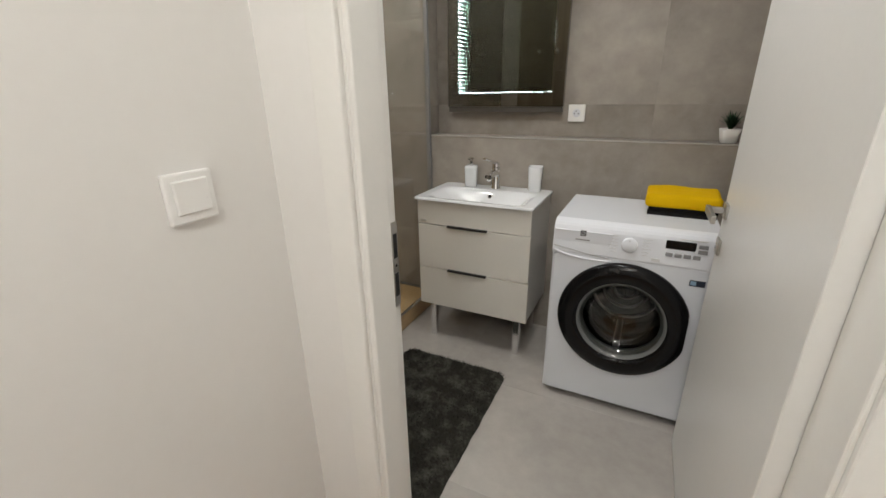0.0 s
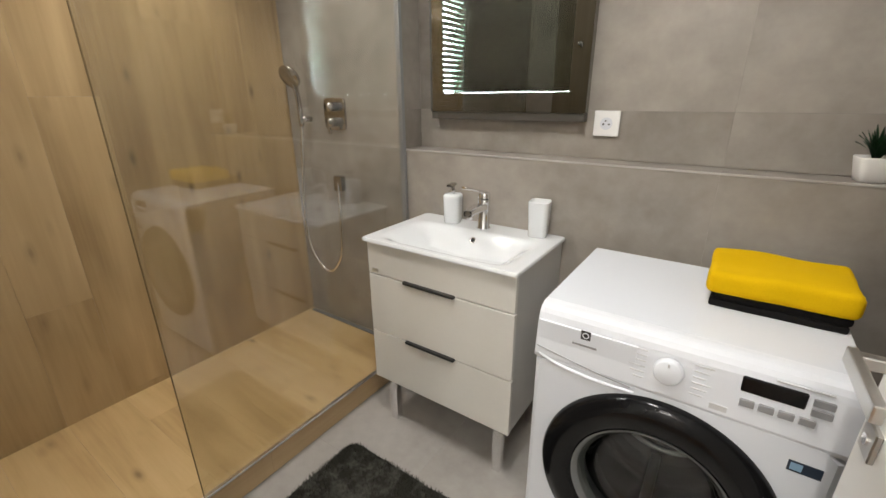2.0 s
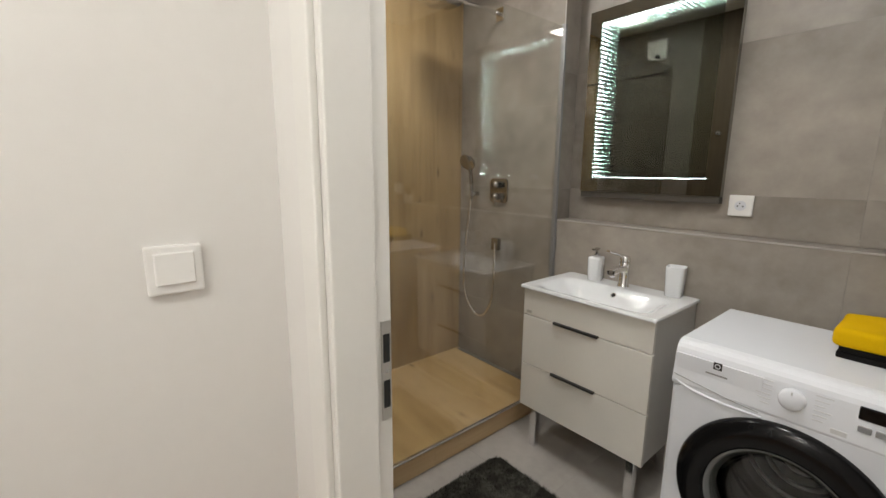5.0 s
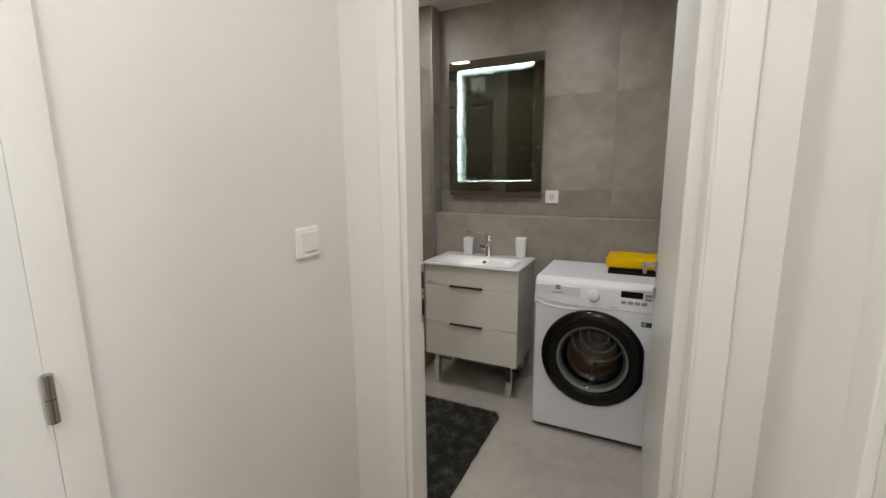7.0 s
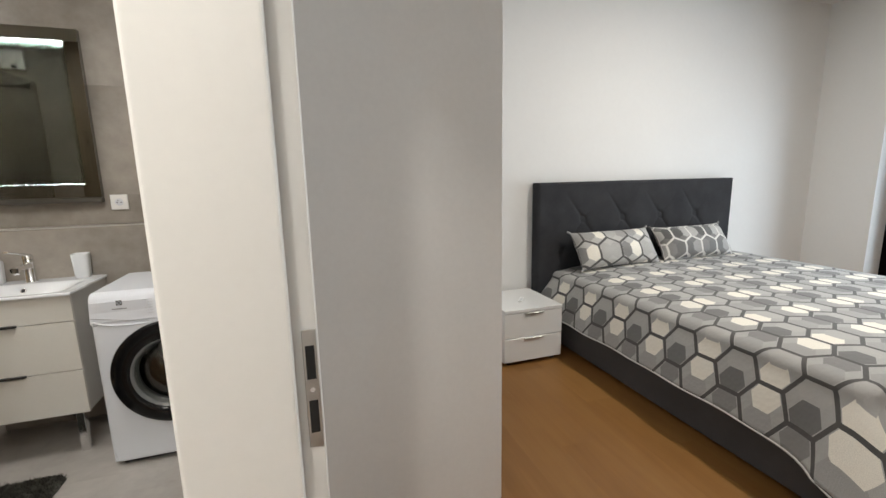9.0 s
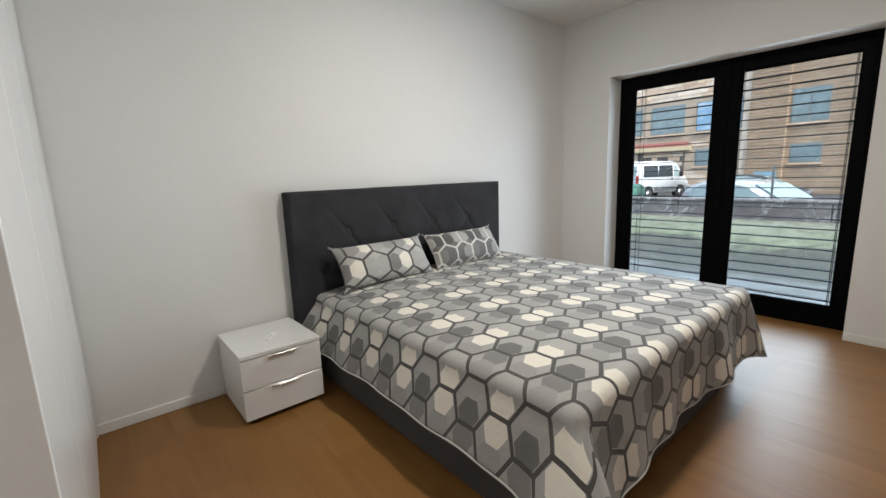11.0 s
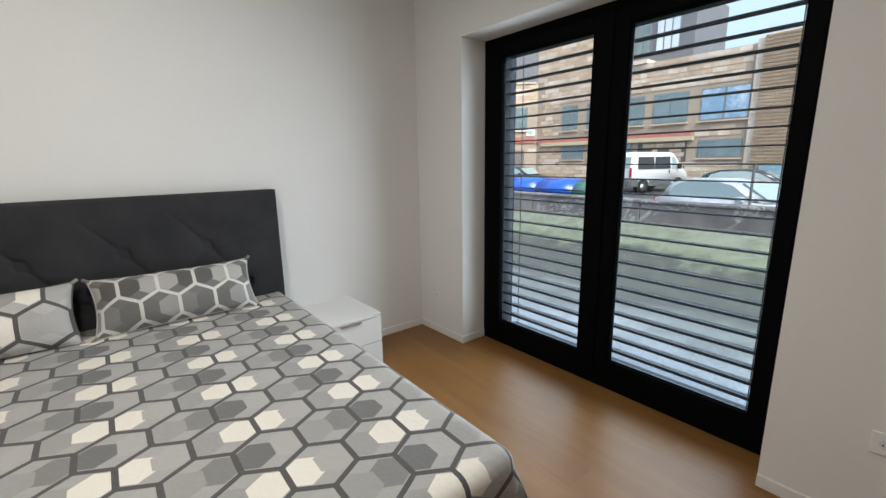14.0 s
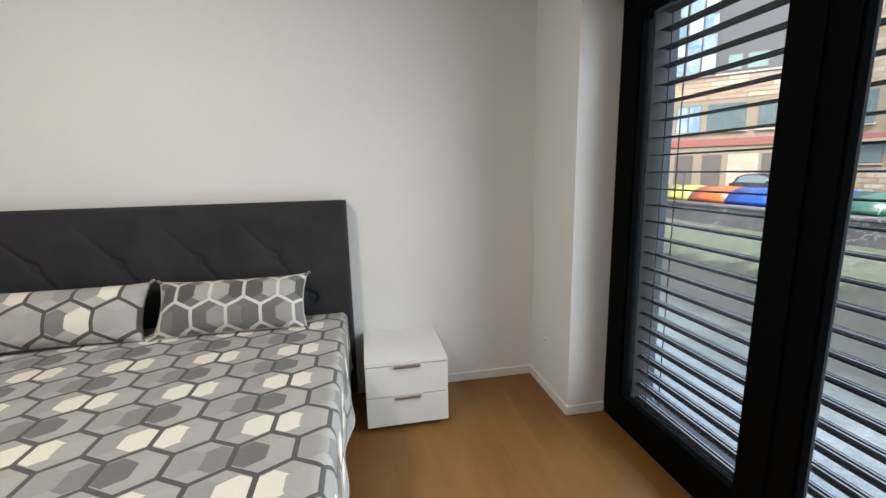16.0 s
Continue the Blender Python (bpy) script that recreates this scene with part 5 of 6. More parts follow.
# recessed lamps
for nm, x, y, z, lab, cat in (("ceiling_light", -0.85, 1.77, 2.5, "square white ceiling light over the shower", "ceiling light"),
                              ("ceiling_light", -1.05, 1.275, 2.5, "square white ceiling light above the shower's entrance", "ceiling light"),
                              ("ceiling_light", 0.2, 1.45, 2.5, "square white recessed ceiling light in the bathroom", "ceiling light"),
                              ("ceiling_light", 0.55, -0.85, 2.5, "square white recessed ceiling light in the hall", "ceiling light"),
                              ("ceiling_light", 0.6, 0.05, 2.5, "square white recessed ceiling light in the hall", "ceiling light"),
                              ("ceiling_light", 3.75, 0.85, 2.9, "square white recessed ceiling light in the bedroom", "ceiling light")):
    lt = thing(nm, (x, y, z), lab, cat, "recessed ceiling lights")
    part("frame", box(-0.1, 0.1, -0.1, 0.1, -0.008, -0.0005, 0.003), M_TRIM, lt)
    part("diffuser", box(-0.085, 0.085, -0.085, 0.085, -0.0105, -0.008), M_LAMP, lt, "lit diffuser")

# ---- bedroom things ----
wd = thing("wardrobe", (1.49, 1.80, 0), "tall white wardrobe against the partition wall", "wardrobe")
part("side_panel", box(1.155 - 1.49, 1.785 - 1.49, 0.922 - 1.80, 0.940 - 1.80, 0, 2.35, 0.0015), M_WHITE_SATIN, wd)
part("side_panel", box(1.155 - 1.49, 1.785 - 1.49, 2.655 - 1.80, 2.673 - 1.80, 0, 2.35, 0.0015), M_WHITE_SATIN, wd)
part("carcass", box(1.165 - 1.49, 1.760 - 1.49, 0.940 - 1.80, 2.655 - 1.80, 0.002, 2.348), M_WHITE_GLOSS, wd)
for i in range(3):
    y0 = 0.942 - 1.80 + i * 0.571
    part("wardrobe_door", box(1.762 - 1.49, 1.782 - 1.49, y0, y0 + 0.568, 0.06, 2.345, 0.0015), M_WHITE_GLOSS, wd)

# bed
HX0, HX1, HZ = 2.912, 4.963, 1.27
bed = thing("bed", ((HX0 + HX1) / 2, 1.6, 0), "double bed with an anthracite tufted headboard", "bed")
bc = ((HX0 + HX1) / 2, 1.6)
BUT = [(HX0 + 0.428 + 0.3985 * i, 0.965) for i in range(4)] + [(HX0 + 0.229 + 0.3985 * i, 0.70) for i in range(5)]
def seg_dist(px, pz, ax, az, bx, bz):
    dx, dz = bx - ax, bz - az
    u = max(0, min(1, ((px - ax) * dx + (pz - az) * dz) / (dx * dx + dz * dz)))
    return math.hypot(px - ax - u * dx, pz - az - u * dz)
def head_y(x, z):
    y = crease = 0.0
    for bx, bz in BUT:
        y += 0.026 * math.exp(-((x - bx) ** 2 + (z - bz) ** 2) / 0.0005)
        y += 0.010 * math.exp(-((x - bx) ** 2 + (z - bz) ** 2) / 0.006)
        if bz > 0.9:
            d = math.hypot(x - bx, z - bz)
            for ex, ez, deep in ((-0.2, 0.24, 0.014), (0.2, 0.24, 0.003), (0.2, -0.265, 0.013), (-0.2, -0.265, 0.007)):
                crease = max(crease, deep * math.exp(-seg_dist(x, z, bx, bz, bx + ex, bz + ez) / 0.017) * (max(0.0, 1 - d / 0.29) ** 0.6 if ez > 0 else 1))
    return y + crease
def head_front(a, b):
    x, z = HX0 + (HX1 - HX0) * a, 0.12 + (HZ - 0.12) * b
    e = min(min(a, 1 - a) * (HX1 - HX0), (1 - b) * (HZ - 0.12))
    r = 0.022
    y = 2.583 + head_y(x, z) + (r - math.sqrt(max(0, r * r - (r - min(e, r)) ** 2)))
    return Vector((x - bc[0], y - bc[1], z + 0.002 * noise.noise(Vector((x * 3, z * 2, 0)))))
hb = part("headboard", sheet(340, 180, head_front), M_FABRIC, bed, "anthracite fabric headboard with diamond tufting", True)
part("headboard_back", box(HX0 - bc[0], HX1 - bc[0], 2.603 - bc[1], 2.687 - bc[1], 0.04, HZ - 0.002, 0.012, 3), M_FABRIC, bed, "", False)
for bx, bz in BUT[:4]:
    part("tuft_button", lathe([(0.0, 0.007), (0.008, 0.006), (0.0125, 0.0015), (0.0115, -0.002)], Matrix.Translation((bx - bc[0], 2.578 + head_y(bx, bz) - bc[1], bz)) @ Vector((0, -1, 0)).to_track_quat("Z", "Y").to_matrix().to_4x4(), 18), M_FABRIC, hb, "", True)
CX0, CX1, CY0, CY1, TOP_Z = 3.03, 4.932, 0.505, 2.56, 0.605   # cloth edges over the mattress
part("base_side", box(2.985 - bc[0], CX1 - 0.035 - bc[0], CY0 + 0.04 - bc[1], 2.58 - bc[1], 0.03, 0.36, 0.012, 3), M_BEDBASE, bed, "dark grey upholstered bed base")
part("mattress", box(CX0 + 0.03 - bc[0], CX1 - 0.03 - bc[0], CY0 + 0.03 - bc[1], 2.578 - bc[1], 0.361, TOP_Z - 0.07, 0.03, 3), M_TRIM, bed, "white mattress under the spread")
for x in (3.08, CX1 - 0.1):
    for y in (CY0 + 0.12, 2.45):
        part("foot", cylinder((x - bc[0], y - bc[1], 0.0155), (0, 0, 1), 0.03, 0.031, 16), M_BLACK, bed)

DROP_L, DROP_R, DROP_F = 0.285, 0.34, 0.375
def fold(over, r):
    """Outward run and fall of cloth that hangs over a rounded edge by a length."""
    q = r * math.pi / 2
    if over < q:
        a = over / r
        return r * math.sin(a), r * (1 - math.cos(a))
    return r, r + (over - q)
def cloth(s, v):
    """Place of a point of the spread: s and v in metres along bed width and length."""
    rl, rr, rf = 0.06, 0.045, 0.045
    ox, sx = 0.0, 0
    if s < CX0 + rl:
        ox, sx = CX0 + rl - s, -1
    elif s > CX1 - rr:
        ox, sx = s - (CX1 - rr), 1
    oy = max(0.0, CY0 + rf - v)
    x = min(max(s, CX0 + rl), CX1 - rr)
    y = max(v, CY0 + rf)
    rs_ = rl if sx < 0 else rr
    turn = math.atan2(oy, ox) if ox > 0 or oy > 0 else 0.0
    r = rs_ * math.cos(turn) ** 2 + rf * math.sin(turn) ** 2
    CZ = TOP_Z - 0.045 * math.exp(-(x - CX0 - rl) / 0.22)
    wr = 0.004 * noise.noise(Vector((s * 2.3, v * 2.1, 0.3))) + 0.0025 * noise.noise(Vector((s * 7, v * 6, 1.3)))
    near_l = math.exp(-max(0.0, x - CX0 - rl) / 0.11) if sx <= 0 else 0.0
    near_r = math.exp(-max(0.0, CX1 - rr - x) / 0.11) if sx >= 0 else 0.0
    if ox > 0:
        near_l, near_r = (math.exp(-max(0.0, y - CY0 - rf) / 0.11) * (1 if sx == d else 0) for d in (-1, 1))
    if oy > 0 and ox <= 0:
        near_l *= 0.35
    more, out = 0.16 * near_l + 0.05 * near_r, 0.16 * near_l + 0.06 * near_r
    slope = 0.40 if sx < 0 and oy <= 0 else 0.10 + 0.30 * math.cos(turn) ** 2 if sx < 0 else 0.10 if oy > 0 else 0.03
    if ox > 0 and oy > 0:
        phi = math.atan2(oy, ox)
        bell = math.sin(2 * phi)
        drop = (DROP_L if sx < 0 else DROP_R) * math.cos(phi) ** 2 + DROP_F * math.sin(phi) ** 2
        longest = min(((DROP_L if sx < 0 else DROP_R) + r) / max(1e-6, math.cos(phi)), (DROP_F + r) / max(1e-6, math.sin(phi)))
        L = math.hypot(ox, oy) / longest * (drop + r) * (1 + more * (1 - 0.65 * math.sin(turn) ** 2 if sx < 0 else 1) + (0.24 if sx < 0 else 0.10) * bell)
        run, fall = fold(L, r)
        hang = max(0.0, fall - r)
        flare = run + hang * (slope + out * (1 - 0.65 * math.sin(turn) ** 2 if sx < 0 else 1) + 0.10 * bell + 0.03 * math.sin(9 * phi) * bell)
        k_ = min(1.0, hang / 0.1)
        c_, s_ = math.cos(phi) ** (1 - 0.4 * k_), math.sin(phi) ** (1 - 0.4 * k_)
        if sx < 0:
            ear = math.pi / 2 * (phi / (math.pi / 2)) ** (1 - 0.45 * k_)
            c_, s_ = math.cos(ear), math.sin(ear)
            flare += hang * 0.34 * bell ** 1.5
        return Vector((x + sx * flare * c_, y - flare * s_, CZ - fall * 0.985 + wr))
    if ox > 0:
        run, fall = fold(ox * (1 + more), r)
        hang = max(0.0, fall - r)
        out += 0.45 * max(0.0, (v - 2.15) / 0.4) ** 2 if sx < 0 else 0.0
        w = hang * (slope + out + (1 - near_l - near_r) * ((0.03 if sx < 0 else 0.05) * math.sin(v * 7.0 + 1.1 * math.sin(v * 3.1)) + 0.02 * math.sin(v * 17)))
        return Vector((x + sx * (run + w), y, CZ - fall + wr))
    if oy > 0:
        run, fall = fold(oy * (1 + more), r)
        hang = max(0.0, fall - r)
        w = hang * (0.10 + out + (1 - near_l - near_r) * (0.08 * math.sin(s * 6.2 + 1.3 * math.sin(s * 2.7)) + 0.03 * math.sin(s * 19)))
        return Vector((x, y - run - w, CZ - fall + wr))
    head_dip = 0.05 * max(0.0, (v - 2.46) / 0.1) ** 2 * 0.1
    return Vector((x, y, CZ + wr - head_dip))
SU0, SU1, SV0, SV1 = CX0 - DROP_L, CX1 + DROP_R, CY0 - DROP_F, CY1
spread = thing("bedspread", (bc[0], bc[1], 0), "quilted bedspread printed with grey and white hexagons", "bedspread")
cl = part("cover_cloth", sheet(150, 130, lambda a, b: cloth(SU0 + (SU1 - SU0) * a, SV0 + (SV1 - SV0) * b) - Vector((bc[0], bc[1], 0)),
                         uv=lambda a, b: (SU0 + (SU1 - SU0) * a, SV0 + (SV1 - SV0) * b)), M_SPREAD, spread, "", True)
thicken(cl, 0.006)
hem_pts = [cloth(SU0, SV1 - (SV1 - SV0) * i / 60) for i in range(61)] + [cloth(SU0 + (SU1 - SU0) * i / 70, SV0) for i in range(1, 71)] + [cloth(SU1, SV0 + (SV1 - SV0) * i / 60) for i in range(1, 61)]
part("hem", tube([p - Vector((bc[0], bc[1], 0.001)) for p in hem_pts], 0.0045, 6), M_SPREAD_HEM, spread, "light sewn hem", True)

# cushions
def cushion(name, m, w, h, d, material, piping, label):
    ob = thing(name, (0, 0, 0), label, "cushion", "cushions on the bed")
    def shape(side):
        def fn(a, b):
            u, v = 2 * a - 1, 2 * b - 1
            pinch = 1 - 0.10 * (1 - abs(u) ** 3) * abs(v) ** 4
            px = u * w / 2 * (1 - 0.06 * (1 - v * v) * abs(u) ** 6)
            pz = v * h / 2 * pinch
            f = (max(0.0, 1 - abs(u) ** 3.2) * max(0.0, 1 - abs(v) ** 2.6)) ** 0.55
            n = noise.noise(Vector((u * 3.1, v * 2.3, side)))
            return Vector((px, side * (d / 2 * f * (1 + 0.12 * n)), pz))
        return fn
    front = sheet(44, 26, shape(-1), uv=lambda a, b: (a * w, b * h))
    part("front_cover", front, material, ob, "", True)
    part("back_cover", sheet(44, 26, shape(1), uv=lambda a, b: (a * w + 0.3, b * h)), material, ob, "", True)
    rim = [shape(-1)(a, b) for a, b in [(i / 30, 0) for i in range(31)] + [(1, i / 14) for i in range(1, 15)] + [(1 - i / 30, 1) for i in range(1, 31)] + [(0, 1 - i / 14) for i in range(1, 15)]]
    part("piping", tube(rim, 0.0042, 6), piping, ob, "", True)
    for u in (-1, 1):
        for v in (-1, 1):
            tip = Vector((u * (w / 2 + 0.016), 0, v * (h / 2 + 0.01)))
            part("corner_tab", tube([Vector((u * (w / 2 - 0.012), 0, v * (h / 2 - 0.01))), (tip + Vector((u * (w / 2 - 0.004), 0, v * (h / 2 - 0.003)))) / 2, tip], 0.0085, 8), material, ob, "", True)
    ob.matrix_world = m
    return ob
cushion("cushion", pose(3.535, 2.43, 0.735, -33, 0, 1.5), 0.77, 0.325, 0.18, M_PILLOW_A, M_PIPING_A, "grey hexagon cushion with dark lines leaning on the headboard")
cushion("cushion", pose(4.345, 2.43, 0.735, -34, 0, 0), 0.76, 0.315, 0.18, M_PILLOW_B, M_PIPING_B, "grey hexagon cushion with white lines leaning on the headboard")

# nightstands
def nightstand(x0, x1, y0, y1):
    ob = thing("nightstand", ((x0 + x1) / 2, (y0 + y1) / 2, 0), "white nightstand with two drawers beside the bed", "nightstand", "nightstands by the bed")
    w, d = (x1 - x0) / 2, (y1 - y0) / 2
    part("carcass", box(-w + 0.003, w - 0.003, -d + 0.02, d, 0.022, 0.388, 0.001), M_WHITE_GLOSS, ob)
    part("top_board", box(-w, w, -d - 0.004, d, 0.39, 0.412, 0.0015), M_WHITE_GLOSS, ob)
    for z0, z1 in ((0.03, 0.202), (0.208, 0.384)):
        dr = part("drawer_front", box(-w, w, -d, -d + 0.018, z0, z1, 0.0015), M_WHITE_GLOSS, ob)
        part("handle", box(-0.075, 0.075, -d - 0.014, -d + 0.001, z1 - 0.014, z1 - 0.002, 0.002), M_STEEL, dr, "slim steel edge handle")
    for x in (-w + 0.05, w - 0.05):
        for y in (-d + 0.05, d - 0.05):
            part("foot", cylinder((x, y, 0.011), (0, 0, 1), 0.018, 0.022, 12), M_BLACK, ob)
    return ob
ns1 = nightstand(2.42, 2.876, 2.178, 2.66)
ns2 = copy_thing(ns1, pose(5.247, 2.46, 0))
card = thing("remote_control", (2.655, 2.38, 0.412), "small flat grey remote lying on the nightstand", "remote control", rz=52)
part("body", box(-0.055, 0.055, -0.017, 0.017, 0.0, 0.008, 0.003, 2), M_SWITCH, card)
part("button_strip", box(-0.045, 0.03, -0.009, 0.009, 0.0078, 0.0092, 0.0006), M_GREYBAR, card)

# ---- outside ----
M_STONE = surface("ochre_stone_facing", (0.74, 0.56, 0.41), 0.8, dark=(0.50, 0.36, 0.25), scale=1.1, fine=7, amount=0.7, piece=0.28, island=True)
M_STONE2 = surface("pale_stone_facing", (0.82, 0.70, 0.58), 0.8, dark=(0.60, 0.48, 0.37), scale=1.1, fine=7, amount=0.7, piece=0.25, island=True)
M_PANEL = surface("grey_roof_panel", (0.19, 0.19, 0.20), 0.5, amount=0.4, scale=1)
M_REDBAND = surface("red_band", (0.48, 0.17, 0.14), 0.6, amount=0.4)
# Slow drift from grey-teal to dark imitates a reflection's gradient
M_WINGLASS = surface("dark_window_pane", (0.26, 0.33, 0.34), 0.06, dark=(0.11, 0.155, 0.165), amount=0.55, scale=0.25, fine=2)
M_WINFRAME = surface("grey_green_window_frame", (0.20, 0.225, 0.225), 0.5, amount=0.3)
# Sky reflected in the far windows is painted into these pane colours
M_BLUESKYGLASS = surface("sky_painted_blue_pane", (0.78, 0.84, 0.9), 0.05, dark=(0.22, 0.36, 0.5), amount=0.8, scale=0.8, fine=6)
M_SKYGLASS = surface("sky_painted_pale_pane", (0.72, 0.78, 0.84), 0.06, dark=(0.5, 0.57, 0.63), amount=0.6, scale=0.5)
M_CARWHITE = surface("white_car_paint", (0.75, 0.76, 0.77), 0.25, amount=0.1, coat=0.5)
M_CARSILVER = surface("silver_car_paint", (0.6, 0.62, 0.64), 0.28, 0.2, amount=0.1, coat=0.5)
M_CARDARK = surface("dark_car_paint", (0.03, 0.033, 0.04), 0.25, amount=0.1, coat=0.5)
# Sky reflected in car and van windows is put into this pale tone
M_CARGLASS = surface("sky_toned_car_glass", (0.32, 0.40, 0.40), 0.06, amount=0.2)
M_VANGLASS = surface("dark_van_glass", (0.045, 0.055, 0.06), 0.06, amount=0.3)
M_TYRE = surface("tyre_rubber", (0.02, 0.02, 0.02), 0.85, amount=0.3)
M_RIM = surface("alloy_rim", (0.5, 0.5, 0.51), 0.3, 1.0, amount=0.2)
M_TAIL = surface("red_tail_lens", (0.5, 0.02, 0.02), 0.2, amount=0.2)
M_BLUEBIN = surface("blue_bin_plastic", (0.01, 0.10, 0.55), 0.22, amount=0.3, spec=0.7)
M_GREENBIN = surface("green_bin_plastic", (0.07, 0.19, 0.14), 0.22, amount=0.3, spec=0.7)
M_ORANGEBIN = surface("orange_bin_plastic", (0.75, 0.16, 0.03), 0.22, amount=0.3, spec=0.7)
M_YELLOWBIN = surface("yellow_bin_plastic", (0.7, 0.6, 0.12), 0.22, amount=0.3, spec=0.7)

def concrete_material():
    """Damp purple-grey concrete with dark blotches and white lime runs."""
    m, t, p = nodes_of("stained_concrete")
    geo = t.nodes.new("ShaderNodeNewGeometry")
    wide = add(t, "ShaderNodeTexNoise", Scale=1.3, Detail=6.0, Roughness=0.65)
    lime = add(t, "ShaderNodeTexNoise", Scale=0.8, Detail=7.0, Roughness=0.6, Distortion=0.6)
    for n in (wide, lime):
        t.links.new(geo.outputs["Position"], n.inputs["Vector"])
    tone = ramp(t, wide.outputs[0], [(0.3, (0.075, 0.065, 0.067)), (0.5, (0.15, 0.135, 0.136)), (0.7, (0.25, 0.23, 0.228))])
    vein = math_node(t, "ABSOLUTE", math_node(t, "SUBTRACT", lime.outputs[0], 0.53))
    run = ramp(t, vein, [(0.0, (0.5, 0.5, 0.5)), (0.009, (0, 0, 0))])
    t.links.new(mix_color(t, run, tone, (0.62, 0.62, 0.62)), p.inputs["Base Color"])
    p.inputs["Roughness"].default_value = 0.75
    b = add(t, "ShaderNodeBump", Strength=0.4, Distance=0.003)
    t.links.new(wide.outputs[0], b.inputs["Height"])
    t.links.new(b.outputs[0], p.inputs["Normal"])
    return m


M_CONC = concrete_material()


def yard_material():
    """Gravel, bluish white along the house, that turns to dark grey, then moss and grass up the bank, with uneven
    borders.
    """
    m, t, p = nodes_of("gravel_yard")
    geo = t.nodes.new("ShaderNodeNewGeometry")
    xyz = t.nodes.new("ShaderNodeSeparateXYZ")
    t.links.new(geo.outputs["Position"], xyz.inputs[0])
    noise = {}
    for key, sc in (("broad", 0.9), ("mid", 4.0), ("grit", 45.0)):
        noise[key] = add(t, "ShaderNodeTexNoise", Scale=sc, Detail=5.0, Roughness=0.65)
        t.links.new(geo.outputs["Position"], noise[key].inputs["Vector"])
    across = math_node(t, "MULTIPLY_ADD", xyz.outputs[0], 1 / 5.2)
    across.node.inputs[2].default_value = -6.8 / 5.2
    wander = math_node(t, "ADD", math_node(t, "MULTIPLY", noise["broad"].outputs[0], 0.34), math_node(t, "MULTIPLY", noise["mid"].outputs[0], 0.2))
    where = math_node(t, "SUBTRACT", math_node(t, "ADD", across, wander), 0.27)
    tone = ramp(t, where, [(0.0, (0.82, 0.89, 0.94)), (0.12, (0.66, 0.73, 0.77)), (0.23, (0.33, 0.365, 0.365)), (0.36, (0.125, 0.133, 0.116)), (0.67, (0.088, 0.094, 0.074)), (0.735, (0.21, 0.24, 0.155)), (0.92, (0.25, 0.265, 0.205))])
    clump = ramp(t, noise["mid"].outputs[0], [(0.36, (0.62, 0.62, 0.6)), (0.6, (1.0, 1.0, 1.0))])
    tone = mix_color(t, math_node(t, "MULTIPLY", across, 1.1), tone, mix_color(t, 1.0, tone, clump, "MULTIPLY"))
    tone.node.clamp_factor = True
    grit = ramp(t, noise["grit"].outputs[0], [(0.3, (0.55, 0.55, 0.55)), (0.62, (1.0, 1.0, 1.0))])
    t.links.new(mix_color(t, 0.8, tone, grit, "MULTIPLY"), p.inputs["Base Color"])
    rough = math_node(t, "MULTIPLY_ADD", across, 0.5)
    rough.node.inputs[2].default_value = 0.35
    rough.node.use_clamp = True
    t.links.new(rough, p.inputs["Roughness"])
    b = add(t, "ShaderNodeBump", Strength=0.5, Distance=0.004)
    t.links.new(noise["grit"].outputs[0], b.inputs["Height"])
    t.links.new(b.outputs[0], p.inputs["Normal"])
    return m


def ground_z(x):
    if x < 9.6:
        return -0.14
    if x < 11.75:
        u = (x - 9.6) / 2.15
        return -0.14 + 0.42 * u * u * (3 - 2 * u)
    if x < 12.0:
        return 0.28 - 0.88 * (x - 11.75) / 0.25
    return -0.6
XS = [6.8, 7.35, 7.8, 8.5, 9.6, 10.0, 10.4, 10.8, 11.2, 11.5, 11.75, 12.0, 13, 20, 40, 100, 400, 1500]
YS = [-1500, -300, -60, -20, -10, -5, 0, 5, 10, 15, 20, 30, 60, 300, 1500]
gb = bmesh.new()
gv = [[gb.verts.new((x, y, ground_z(x))) for y in YS] for x in XS]
for i in range(len(XS) - 1):
    for j in range(len(YS) - 1):
        f = gb.faces.new((gv[i][j], gv[i + 1][j], gv[i + 1][j + 1], gv[i][j + 1]))
        mid = (XS[i] + XS[i + 1]) / 2
        f.material_index = 0 if mid < 11.9 else 1
ground = solid("ground", gb, yard_material(), "gravel yard, pale along the house, turning to moss and a grassy bank, and the asphalt car park", "ground", "structure")
ground.data.materials.append(surface("asphalt", (0.075, 0.075, 0.078), 0.75, dark=(0.045, 0.045, 0.047), scale=0.6, fine=15, amount=0.6))

pw = thing("parapet_wall", (11.85, 5, 0), "weathered low concrete parapet wall with stains", "wall")
pw["kind"] = "structure"
for i in range(16):
    y0 = -14 + i * 2.5 - 5
    part("concrete_panel", box(-0.11, 0.11, y0 + 0.006, y0 + 2.494, -0.2, 0.62, 0.012), M_CONC, pw)
part("coping", box(-0.14, 0.14, -19, 21, 0.621, 0.67, 0.01), M_CONC, pw)

def extrude_profile(pts, y0, y1, bevel=0.0):
    """A prism from (x, z) points, between y0 and y1."""
    bm = bmesh.new()
    a = [bm.verts.new((x, y0, z)) for x, z in pts]
    b = [bm.verts.new((x, y1, z)) for x, z in pts]
    n = len(pts)
    for i in range(n):
        bm.faces.new((a[i], a[(i + 1) % n], b[(i + 1) % n], b[i]))
    bm.faces.new(a)
    bm.faces.new(b)
    if bevel:
        bmesh.ops.bevel(bm, geom=bm.edges[:], offset=bevel, segments=2, affect="EDGES")
